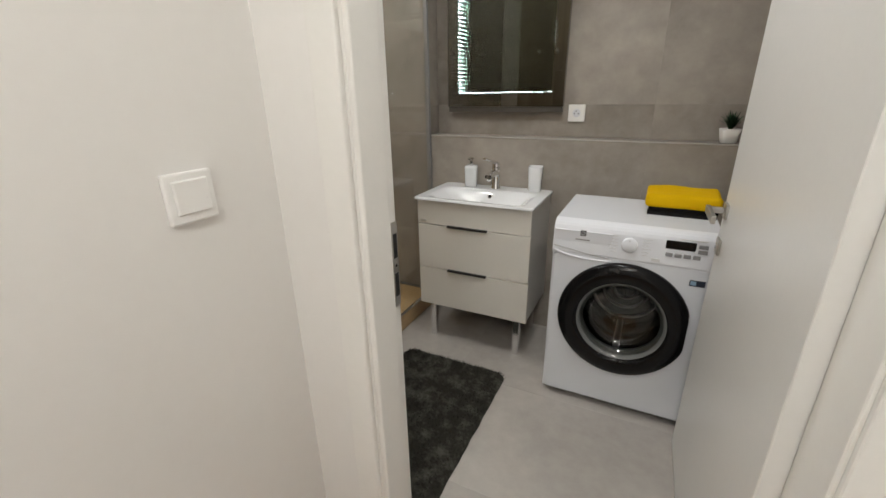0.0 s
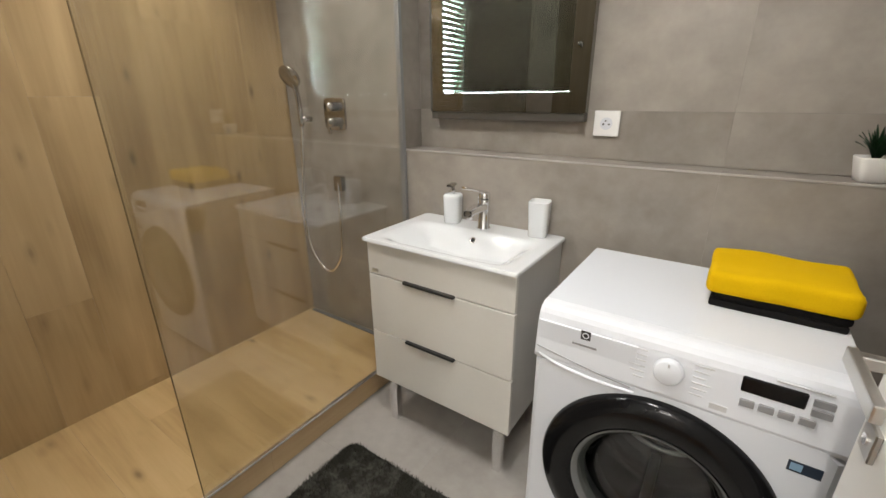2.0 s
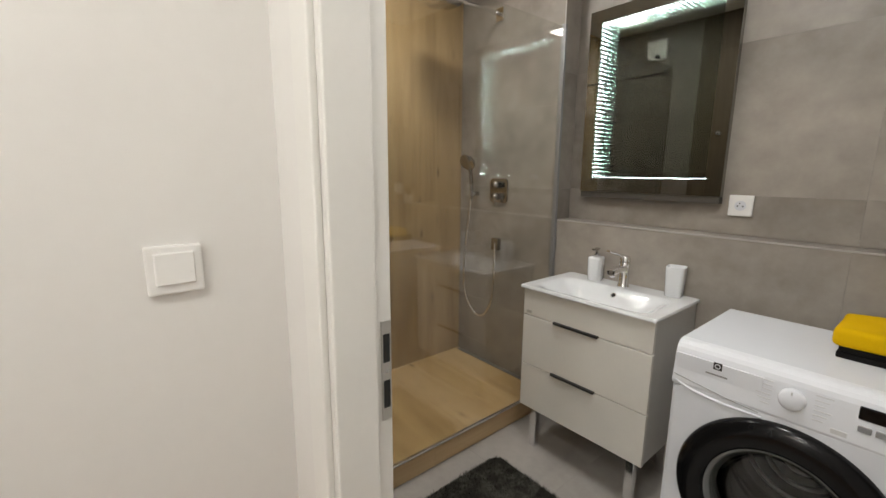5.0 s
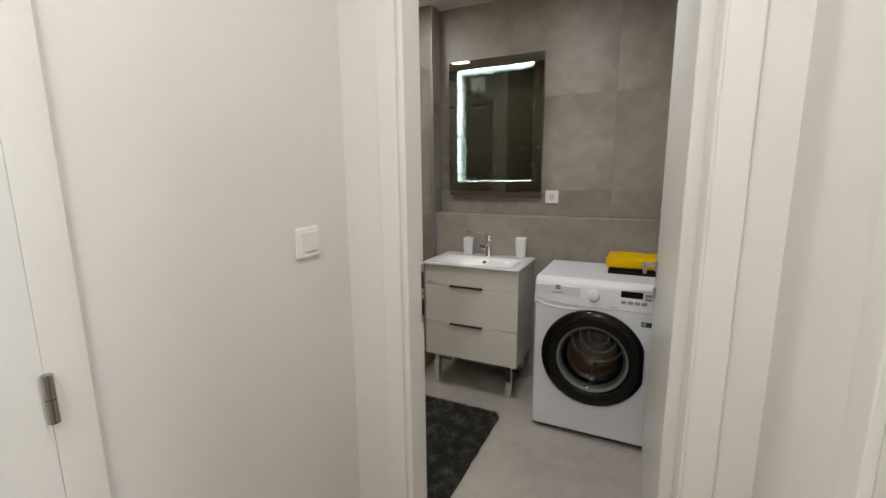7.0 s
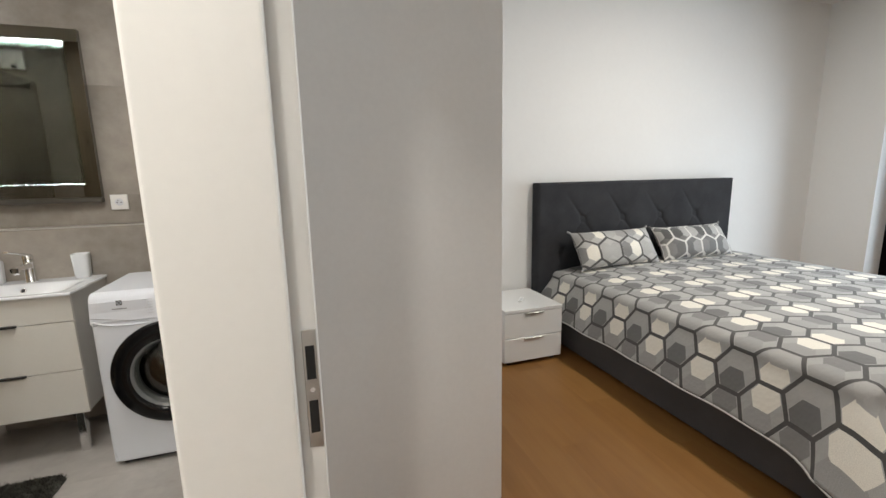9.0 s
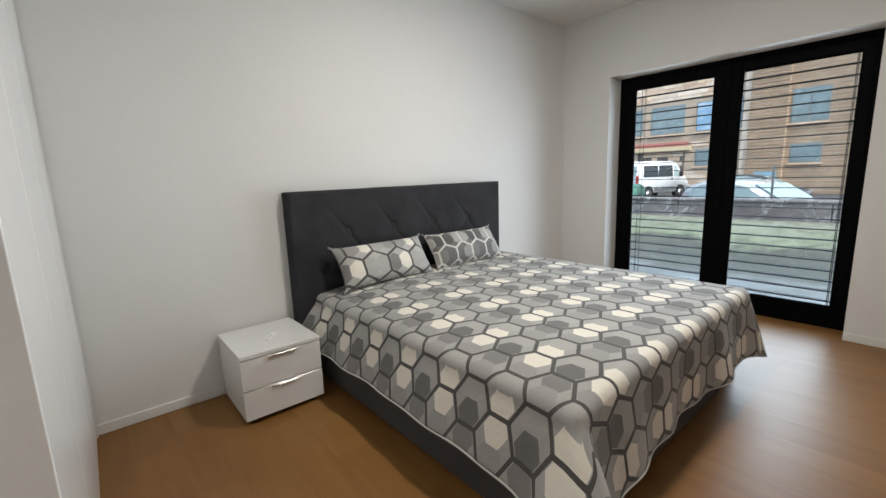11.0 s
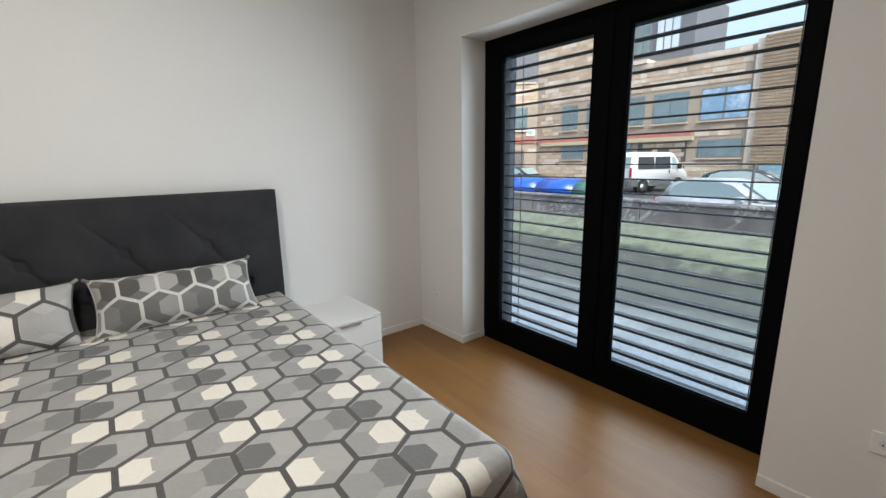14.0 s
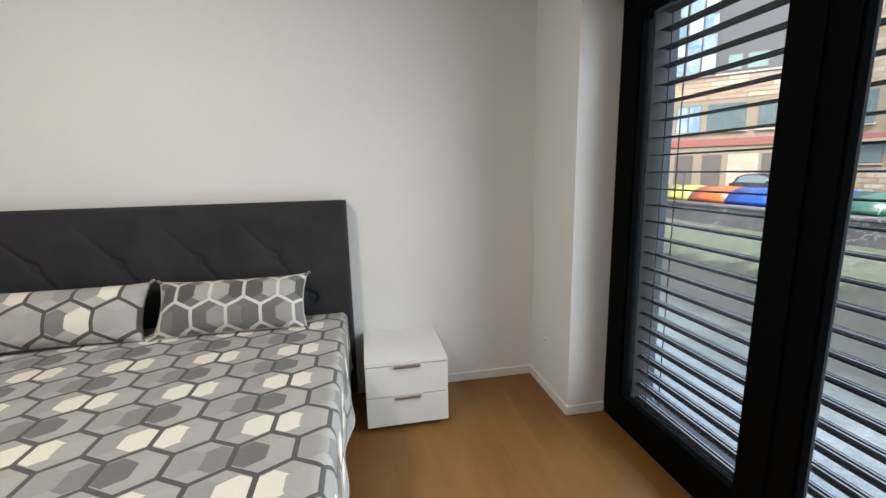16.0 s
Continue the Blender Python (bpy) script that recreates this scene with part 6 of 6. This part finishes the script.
    return bm


def wheel(ob, x, y, r):
    ty = part("wheel", cylinder((x, y, r), (0, 1, 0), r, 0.2, 28, bevel=0.03), M_TYRE, ob, "", True)
    part("rim", cylinder((x, y - 0.085, r), (0, 1, 0), r * 0.62, 0.05, 20, bevel=0.01), M_RIM, ty, "", True)
    part("rim", cylinder((x, y + 0.085, r), (0, 1, 0), r * 0.62, 0.05, 20, bevel=0.01), M_RIM, ty, "", True)


def car(at, rz, paint, label):
    """A hatchback, its nose along local +x."""
    ob = thing("car", (0, 0, 0), label, "car", "parked cars")
    low = [(-2.05, 0.35), (-2.1, 0.6), (-2.05, 0.92), (-1.2, 0.98), (0.75, 0.96), (1.6, 0.86), (2.0, 0.7), (2.1, 0.45), (2.05, 0.28), (-2.0, 0.25)]
    part("body", extrude_profile(low, -0.86, 0.86, 0.05), paint, ob, "", True)
    cab = [(-1.95, 0.9), (-1.7, 1.28), (-1.2, 1.44), (-0.2, 1.47), (0.35, 1.38), (1.15, 0.93)]
    c = extrude_profile(cab, -0.78, 0.78, 0.06)
    for v in c.verts:
        if v.co.z > 1.1:
            v.co.y *= 0.86
    part("roof", c, paint, ob, "", True)
    for s in (-1, 1):
        side = [(-1.62, 0.97), (-1.45, 1.25), (-1.1, 1.37), (-0.25, 1.40), (0.25, 1.32), (0.88, 0.97)]
        g = extrude_profile(side, 0, 0.02)
        for v in g.verts:
            k_ = (v.co.z - 0.93) / 0.54
            v.co.y = s * (0.79 - 0.115 * k_) + s * v.co.y * 0.5
        part("side_window", g, M_CARGLASS, ob)
        part("door_mirror", box(0.55, 0.75, s * 0.93 - 0.06, s * 0.93 + 0.06, 0.95, 1.07, 0.03, 2), paint, ob, "", True)
        part("tail_light", box(-2.09, -1.9, s * 0.74 - 0.1, s * 0.74 + 0.1, 0.75, 0.9, 0.02), M_TAIL, ob)
        part("headlight", box(1.75, 2.02, s * 0.68 - 0.13, s * 0.68 + 0.13, 0.6, 0.74, 0.03), M_RIM, ob)
    part("windscreen", extrude_profile([(0.42, 1.36), (1.12, 0.97), (1.16, 0.99), (0.46, 1.39)], -0.62, 0.62), M_CARGLASS, ob)
    part("rear_window", extrude_profile([(-1.93, 0.99), (-1.72, 1.28), (-1.74, 1.31), (-1.97, 1.0)], -0.6, 0.6), M_CARGLASS, ob)
    for x in (-1.3, 1.3):
        for y in (-0.78, 0.78):
            wheel(ob, x, y, 0.31)
    ob.matrix_world = pose(*at, 0, 0, rz)
    return ob


def minibus(at, rz):
    """A tall van with a short sloping nose along local +x and two rear doors."""
    ob = thing("minibus", (0, 0, 0), "white minibus parked in the yard of the far building", "van")
    prof = [(-2.1, 0.42), (-2.14, 0.75), (-2.12, 1.35), (-2.03, 2.1), (-1.9, 2.22), (-1.6, 2.26), (0.75, 2.24), (1.05, 2.14), (1.58, 1.38), (2.0, 1.16), (2.12, 0.95), (2.14, 0.5), (2.05, 0.38)]
    bm = extrude_profile(prof, -0.99, 0.99, 0.05)
    for v in bm.verts:
        if v.co.z > 1.2:
            v.co.y *= 1 - 0.085 * (v.co.z - 1.2)
    part("body", bm, M_CARWHITE, ob, "", True)
    for s in (-1, 1):
        for a, b in ((-1.72, -0.5), (-0.47, 0.72)):
            g = extrude_profile([(a, 1.33), (a + 0.03, 2.0), (b - 0.03, 2.0), (b, 1.33)], 0, 0.02)
            for v in g.verts:
                v.co.y = s * (0.992 * (1 - 0.085 * (v.co.z - 1.2)) + v.co.y * 0.5)
            part("side_window", g, M_VANGLASS, ob)
        g = extrude_profile([(0.82, 1.33), (0.82, 1.98), (1.02, 1.98), (1.42, 1.33)], 0, 0.02)
        for v in g.verts:
            v.co.y = s * (0.992 * (1 - 0.085 * (v.co.z - 1.2)) + v.co.y * 0.5)
        part("cab_window", g, M_CARGLASS, ob)
        part("side_trim", box(-0.85, 0.92, s * 0.99 - 0.02, s * 0.99 + 0.02, 0.5, 0.72, 0.01), M_RAIL, ob, "grey plastic side strip")
        part("rear_corner", box(-2.16, -1.66, s * 0.97 - 0.045, s * 0.97 + 0.035, 0.4, 0.86, 0.02), M_RAIL, ob, "grey plastic corner of the bumper")
        part("door_handle", box(0.62, 0.68, s * 0.985 - 0.02, s * 0.985 + 0.025, 1.08, 1.26, 0.008), M_BLACK, ob)
        part("tail_light", box(-2.16, -2.05, s * 0.9 - 0.075, s * 0.9 + 0.075, 0.9, 1.42, 0.015), M_TAIL, ob, "upright red tail light")
        part("door_mirror", box(1.2, 1.32, s * 1.12 - 0.1, s * 1.12 + 0.1, 1.3, 1.62, 0.03, 2), M_BLACK, ob, "", True)
        part("headlight", box(1.9, 2.1, s * 0.78 - 0.14, s * 0.78 + 0.14, 0.85, 1.08, 0.03), M_RIM, ob)
        part("rear_window", extrude_profile([(-2.142, 1.42), (-2.07, 2.0), (-2.05, 2.0), (-2.12, 1.42)], s * 0.42 - 0.4, s * 0.42 + 0.4), M_CARGLASS, ob, "pale rear door window")
    part("door_seam", box(-2.15, -2.1, -0.012, 0.012, 0.6, 1.35), M_RAIL, ob)
    part("windscreen", extrude_profile([(1.06, 2.1), (1.57, 1.4), (1.6, 1.42), (1.1, 2.13)], -0.82, 0.82), M_VANGLASS, ob)
    part("bumper", box(-2.24, -2.04, -0.95, 0.95, 0.4, 0.8, 0.04, 2), M_RAIL, ob, "grey rear bumper", True)
    for x in (-1.3, 1.4):
        for y in (-0.88, 0.88):
            part("wheel_arch", cylinder((x, y, 0.4), (0, 1, 0), 0.42, 0.24, 28), M_BLACK, ob)
            wheel(ob, x, y * 1.06, 0.34)
    ob.matrix_world = pose(*at, 0, 0, rz) @ Matrix.Diagonal((1.09, 1.04, 1.02, 1))
    return ob


minibus((29.5, 11.9, -0.6), -14)
car((16.9, 3.35, -0.6), -112, M_CARSILVER, "silver hatchback parked behind the parapet wall")
car((25.5, 5.4, -0.6), -85, M_CARDARK, "dark car parked in front of the building")
car((28.0, 20.2, -0.6), -92, M_CARDARK, "dark car parked far along the building")

def bin_(at, body, lid, label, w=1.3, rz=90):
    ob = thing("waste_container", (0, 0, 0), label, "waste container", "waste containers")
    bm = box(-w / 2, w / 2, -0.5, 0.5, 0.12, 1.16, 0.04, 2)
    for v in bm.verts:
        v.co.x *= 0.86 + 0.12 * v.co.z
        v.co.y *= 0.86 + 0.12 * v.co.z
    part("tub", bm, body, ob, "", True)
    part("lid", extrude_profile([(0.5 * math.cos(math.pi * i / 10) * 1.08, 1.16 + 0.36 * math.sin(math.pi * i / 10)) for i in range(11)], -w / 2, w / 2, 0.02), lid, ob, "rounded lid", True).rotation_euler = (0, 0, radians(90))
    for x in (-w * 0.35, w * 0.35):
        for y in (-0.35, 0.35):
            part("castor", cylinder((x, y, 0.07), (1, 0, 0), 0.07, 0.05, 14), M_TYRE, ob)
    ob.matrix_world = pose(*at, 0, 0, rz)
    return ob
bin_((13.6, 9.8, -0.6), M_YELLOWBIN, M_YELLOWBIN, "yellow recycling container behind the parapet wall", 0.98)
bin_((13.6, 8.75, -0.6), M_ORANGEBIN, M_ORANGEBIN, "orange recycling container behind the parapet wall", 1.04)
bin_((13.6, 7.63, -0.6), M_BLUEBIN, M_BLUEBIN, "blue recycling container behind the parapet wall", 1.13)
bin_((13.6, 6.47, -0.6), M_BLUEBIN, M_BLUEBIN, "blue recycling container behind the parapet wall", 1.13)
bin_((13.6, 5.57, -0.6), M_GREENBIN, M_GREENBIN, "green waste container behind the parapet wall", 0.62)

# ochre stone building across the car park
M_JOINT = surface("dark_stone_joints", (0.46, 0.36, 0.27), 0.9, amount=0.5)
house = thing("office_building", (36, 12, -0.6), "ochre stone-faced office building with rows of large windows", "building")
HB = Vector((36, 12, -0.6))
def S(y, z):
    """Facade height and length from the sight lines of the room."""
    return -0.15 + (y + 0.15) * 1.4 - 12, 1.45 + (z - 1.45) * 1.4 + 0.6
def hpart(nm, x0, x1, ya, yb, za, zb, mat, parent=house, bevel=0.0, label=""):
    y0, z0 = S(min(ya, yb), za)
    y1, z1 = S(max(ya, yb), zb)
    return part(nm, box(x0, x1, y0, y1, z0, z1, bevel), mat, parent, label)
hpart("wall", 0.0, 8.0, -25, 20, -0.02, 6.15, M_JOINT)
hpart("wall", 2.2, 8.0, 9.5, 13.2, 6.15, 9.5, M_PANEL, label="set-back grey panelled storey")
hpart("roof", -0.25, 3.0, 11.0, 13.2, 6.15, 6.35, M_STONE2)
hpart("corner_tower", 0.0, 8.0, 13.2, 18.3, 6.15, 10.2, M_STONE, label="tall ochre stone corner block")
hpart("stair_tower", -0.3, 1.0, 4.6, 5.95, -0.02, 6.4, M_STONE)
hpart("pilaster", -0.18, 0.05, 5.96, 6.26, -0.02, 6.3, M_STONE2, label="pale stone pilaster")
hpart("ochre_band", -0.34, 0.05, 8.45, 17.6, 2.2, 2.41, surface("ochre_paint_band", (0.60, 0.50, 0.32), 0.7, amount=0.4), label="ochre painted band")
hpart("red_band", -0.12, 0.05, 8.6, 18.0, 2.42, 2.64, M_REDBAND, label="dull red band")
# Flat dark sheet stands in for the shade of the garage entrance
hpart("garage_recess", -0.035, 0.05, 8.75, 11.2, 0.0, 2.15, surface("dark_garage_shade", (0.12, 0.10, 0.09), 0.8, amount=0.5), label="dark sheet for the shaded garage entrance under the band")
def hwindow(ya, yb, za, zb, mat, nm="window", split=1):
    w = hpart(nm, -0.03, 0.1, ya, yb, za, zb, M_WINFRAME)
    for i in range(split):
        a = ya + (yb - ya) * i / split
        b = ya + (yb - ya) * (i + 1) / split
        hpart("pane", -0.06, -0.02, a + 0.05, b - 0.05, za + 0.06, zb - 0.06, mat, w)
    hpart("sill", -0.2, 0.0, ya - 0.05, yb + 0.05, za - 0.07, za - 0.005, M_STONE, w)
for ya, yb, mat in ((6.3, 8.3, M_BLUESKYGLASS), (8.85, 10.55, M_WINGLASS), (11.0, 12.5, M_WINGLASS), (13.1, 14.4, M_WINGLASS), (15.0, 16.1, M_WINGLASS), (3.2, 4.5, M_WINGLASS), (0.6, 2.4, M_WINGLASS), (-2.4, -0.4, M_WINGLASS)):
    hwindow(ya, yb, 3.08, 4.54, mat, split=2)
for ya, yb in ((6.4, 8.25), (3.3, 4.4), (11.5, 13.0), (14.5, 16.0), (0.5, 2.2)):
    hwindow(ya, yb, 1.35, 2.2, M_WINGLASS, "garage_window")
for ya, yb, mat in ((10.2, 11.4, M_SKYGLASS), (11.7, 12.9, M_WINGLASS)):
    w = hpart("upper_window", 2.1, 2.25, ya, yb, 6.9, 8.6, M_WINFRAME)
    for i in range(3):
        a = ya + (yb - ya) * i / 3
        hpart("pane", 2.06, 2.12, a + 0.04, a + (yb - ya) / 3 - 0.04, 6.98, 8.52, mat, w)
hpart("blue_door", -0.42, -0.28, 4.75, 5.6, 0.0, 1.0, surface("pale_blue_door", (0.25, 0.42, 0.52), 0.5), label="pale blue metal door")
# wing at the far end, turned towards the yard
WING = Matrix.Translation(Vector((36, 25.3, 0)) - HB) @ Matrix.Rotation(radians(46.2), 4, "Z")
def wing(nm, d0, d1, u0, u1, z0, z1, mat, parent=house, label=""):
    bm = box(d0, d1, u0, u1, z0, z1)
    bm.transform(WING)
    return part(nm, bm, mat, parent, label)
wing("wing_wall", 0.0, 9.0, -0.4, 24, -0.6, 8.1, M_JOINT, label="far wing with stone courses")
wing("wing_storey", 0.05, 9.0, -0.4, 24, 8.1, 15.5, M_PANEL, label="grey panelled upper storeys of the wing")
wing("red_band", -0.12, 0.02, 0.2, 24, 2.85, 3.4, M_REDBAND)
wing("roof_edge", -0.15, 0.02, 0.2, 24, 8.02, 8.14, M_STONE2)
WING_OPEN = [(0.9, 2.7, 4.0, 6.0, M_WINGLASS), (3.4, 5.9, 4.0, 6.0, M_WINGLASS), (6.3, 8.0, 3.9, 6.0, M_BLUESKYGLASS), (8.7, 10.6, 4.0, 6.0, M_WINGLASS), (11.2, 13.2, 4.0, 6.0, M_BLUESKYGLASS)]
for u0, u1, z0, z1, mat in WING_OPEN:
    w = wing("window", -0.04, 0.05, u0, u1, z0, z1, M_WINFRAME)
    for i in range(2):
        a = u0 + (u1 - u0) * i / 2
        wing("pane", -0.07, -0.03, a + 0.06, a + (u1 - u0) / 2 - 0.06, z0 + 0.08, z1 - 0.08, mat, w)
    wing("sill", -0.2, 0.0, u0 - 0.1, u1 + 0.1, z0 - 0.12, z0 - 0.005, M_STONE2, w)
M_PALEGLASS = surface("pale_green_pane", (0.42, 0.55, 0.53), 0.1, dark=(0.3, 0.42, 0.41), amount=0.6, scale=0.5)
for u0, u1 in ((2.4, 3.7), (3.95, 4.9)):
    w = wing("upper_window", 0.0, 0.08, u0, u1, 8.3, 9.45, M_WINFRAME)
    wing("pane", -0.02, 0.02, u0 + 0.06, u1 - 0.06, 8.36, 9.39, M_PALEGLASS, w)
glz = wing("glazed_bay", -0.3, 0.1, 5.6, 9.6, 8.2, 15.4, M_RAIL, label="tall glazed bay, its panes painted with reflected sky")
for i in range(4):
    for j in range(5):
        wing("pane", -0.34, -0.29, 5.66 + i, 6.54 + i, 8.28 + j * 1.42, 9.58 + j * 1.42, M_BLUESKYGLASS if (i + j) % 3 else M_SKYGLASS, glz)
M_DOORBROWN = surface("brown_garage_door", (0.20, 0.165, 0.15), 0.6, amount=0.5)
for u0, u1 in ((1.1, 2.2), (4.7, 6.0), (6.6, 7.9), (9.0, 10.4)):
    wing("garage_door", -0.03, 0.05, u0, u1, -0.6, 2.2, M_DOORBROWN, label="brown garage door")
shutter = wing("roller_shutter", -0.03, 0.05, 2.4, 4.3, -0.6, 2.2, M_STONE2, label="pale roller shutter")
for i in range(14):
    wing("slat", -0.055, -0.031, 2.42, 4.28, -0.58 + i * 0.195, -0.41 + i * 0.195, M_STONE2, shutter)
sg = wing("sign", -0.09, -0.031, 0.2, 1.0, 3.5, 4.05, M_CARWHITE, label="white wall sign with a pale green mark")
wing("mark", -0.1, -0.0895, 0.42, 0.8, 3.62, 3.93, surface("pale_green_mark", (0.35, 0.6, 0.52), 0.5), sg)
# stone courses of the facade
rng = random.Random(5)
slabs = []
for k_ in range(26):
    za = 0.02 + k_ * 0.236
    ya = 6.05
    while ya < 17.4:
        w = rng.uniform(0.3, 0.75)
        inside = any(a - 0.12 < ya + w and ya < b + 0.12 and lo - 0.1 < za + 0.236 and za < hi + 0.05 for a, b, lo, hi in
                     [(6.3, 8.3, 3.08, 4.54), (8.85, 10.55, 3.08, 4.54), (11, 12.5, 3.08, 4.54), (13.1, 14.4, 3.08, 4.54), (15, 16.1, 3.08, 4.54), (8.6, 45, 2.42, 2.72), (4.6, 5.95, 0, 7),
                      (6.4, 8.25, 1.35, 2.2), (11.5, 13, 1.35, 2.2), (14.5, 16, 1.35, 2.2)])
        if not inside and za + 0.23 < 6.15:
            slabs.append((ya, ya + w - 0.015, za, za + 0.207))
        ya += w
wing_slabs = []
for k_ in range(26):
    za = -0.58 + k_ * 0.33
    u = 0.05
    while u < 14 and za < 7.7:
        w = rng.uniform(0.7, 1.5)
        hit = any(a - 0.15 < u + w and u < b + 0.15 and lo - 0.2 < za + 0.33 and za < hi + 0.05 for a, b, lo, hi in
                  [o[:4] for o in WING_OPEN] + [(0, 24, 2.85, 3.4), (1.1, 2.2, -0.6, 2.2), (2.4, 4.3, -0.6, 2.2), (4.7, 6.0, -0.6, 2.2), (6.6, 7.9, -0.6, 2.2), (9, 10.4, -0.6, 2.2), (0.2, 1.0, 3.5, 4.05)])
        if not hit:
            wing_slabs.append((u, u + w - 0.03, za, za + 0.29))
        u += w
sb = bmesh.new()
sb2 = bmesh.new()
for i, (ya, yb, za, zb) in enumerate(slabs):
    y0, z0 = S(ya, za)
    y1, z1 = S(yb, zb)
    box(-0.03 - rng.uniform(0, 0.02), 0.01, y0, y1, z0, z1, bm=sb if rng.random() < 0.45 else sb2)
for u0, u1, z0, z1 in wing_slabs:
    bm = box(-0.03 - rng.uniform(0, 0.02), 0.01, u0, u1, z0, z1)
    bm.transform(WING)
    me_ = bpy.data.meshes.new("slab")
    bm.to_mesh(me_)
    (sb if rng.random() < 0.45 else sb2).from_mesh(me_)
    bpy.data.meshes.remove(me_)
for k_ in range(17):                   # corner block above the roofline
    y = 18.55
    while y < 25.2:
        w = min(rng.uniform(0.7, 1.5), 25.25 - y)
        box(-0.03 - rng.uniform(0, 0.02), 0.01, y - 12, y + w - 0.03 - 12, 8.65 + k_ * 0.33, 8.94 + k_ * 0.33, bm=sb if rng.random() < 0.3 else sb2)
        y += w
tagged(part("stone_course", sb, M_STONE2, house), kind="stuff")
tagged(part("stone_course", sb2, M_STONE, house), kind="stuff")
tb = bmesh.new()
for k_ in range(44):
    za = 0.02 + k_ * 0.145
    y0, z0 = S(4.56, za)
    y1, z1 = S(5.99, za + 0.09)
    box(-0.36 - rng.uniform(0, 0.03), -0.25, y0, y1, z0, z1, bm=tb)
    y0, z0 = S(-7.0, za)
    y1, z1 = S(4.55, za + 0.09)
    box(-0.026, 0.01, y0, y1, z0, z1, bm=tb)
tagged(part("timber_batten", tb, surface("ochre_battens", (0.50, 0.36, 0.23), 0.7, dark=(0.31, 0.215, 0.14), amount=0.9, scale=1.2, fine=14), house), kind="stuff")

# posts and a bare fence line in front of the car park
for y in (2.05, 8.9):
    ps = thing("metal_post", (12.6, y, -0.6), "thin grey metal post behind the parapet", "post")
    part("tube", cylinder((0, 0, 0.95), (0, 0, 1), 0.022, 1.9, 10), M_RAIL, ps)

# ---- tiles, boards and planks ----
bath_tile = 1.2
lay(bath_back, "tile", M_GREY_TILE, (NX, BACK_Y + T, LEDGE_Z), (1, 0, 0), (0, 0, 1), BX1 - NX, 2.5 - LEDGE_Z, 1.2, 0.6, start=(1.182, 0.164), along="u", stagger=0)
lay(bath_bank, "tile", M_GREY_TILE, (NX, LEDGE_Y + T, 0.0), (1, 0, 0), (0, 0, 1), BX1 - NX, LEDGE_Z - T, 1.2, 0.6, start=(1.182, 0.51), along="u")
lay(bath_bank, "tile", M_GREY_TILE, (NX, LEDGE_Y, LEDGE_Z - T), (1, 0, 0), (0, 1, 0), BX1 - NX, BACK_Y - LEDGE_Y, 1.2, 0.6, start=(1.182, 0))
lay(bath_bank, "tile", M_GREY_TILE, (BX0, LEDGE_Y + T, 0.0), (1, 0, 0), (0, 0, 1), NX - BX0, 2.5, 1.2, 0.6, start=(0.83, 0.51), along="u")
lay(bath_bank, "tile", M_GREY_TILE, (NX - T, LEDGE_Y + T, LEDGE_Z), (0, 1, 0), (0, 0, 1), BACK_Y - LEDGE_Y - T, 2.5 - LEDGE_Z, 1.2, 0.6, start=(0, 0.164), along="u")
lay(bath_east, "tile", M_GREY_TILE, (BX1 + T, BACK_Y, 0.0), (0, -1, 0), (0, 0, 1), BACK_Y - BY0, 2.5, 1.2, 0.6, start=(0.9, 0.51), along="u")
lay(bath_south, "tile", M_GREY_TILE, (TX, BY0 - T, 0.0), (-1, 0, 0), (0, 0, 1), TX - BX0, 2.5, 1.2, 0.6, start=(0.245, 0.51), along="u")
lay(bath_south, "wood_tile", M_DARK_TILE, (-0.16, BY0 - T, 0.0), (-1, 0, 0), (0, 0, 1), -0.16 - TX, 2.5, 0.2, 1.2, start=(0.17, 0.3), stagger=1, gap=0.0004, chamfer=0.0002)
lay(bath_south, "tile", M_GREY_TILE, (JL - 0.02, BY0 - T, 0.0), (-1, 0, 0), (0, 0, 1), JL + 0.14, 2.5, 1.2, 0.6, start=(0.4, 0.51), along="u")
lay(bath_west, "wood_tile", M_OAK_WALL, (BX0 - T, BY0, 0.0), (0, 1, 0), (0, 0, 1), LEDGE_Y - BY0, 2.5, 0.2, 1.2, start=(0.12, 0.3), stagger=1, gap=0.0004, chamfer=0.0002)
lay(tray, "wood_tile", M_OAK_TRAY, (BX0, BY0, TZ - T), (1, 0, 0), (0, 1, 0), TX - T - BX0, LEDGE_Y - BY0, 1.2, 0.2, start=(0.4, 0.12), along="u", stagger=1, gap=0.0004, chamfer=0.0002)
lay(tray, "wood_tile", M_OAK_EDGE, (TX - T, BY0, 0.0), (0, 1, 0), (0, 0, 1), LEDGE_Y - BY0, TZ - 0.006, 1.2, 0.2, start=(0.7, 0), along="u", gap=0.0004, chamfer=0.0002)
lay(floor_bath, "floor_tile", M_FLOOR_TILE, (TX + 0.0, 0.87, -0.008), (1, 0, 0), (0, 1, 0), 1.17 - TX - 0.1, LEDGE_Y - 0.87, 1.2, 0.6, start=(0.45, 0.35), along="u")
lay(floor_bed, "plank", M_LAMINATE, (1.085, -2.0, -0.008), (1, 0, 0), (0, 1, 0), 5.32, 4.69, 0.19, 1.28, stagger=1, gap=0.0002, start=(0.07, 0.3), chamfer=0.0001)
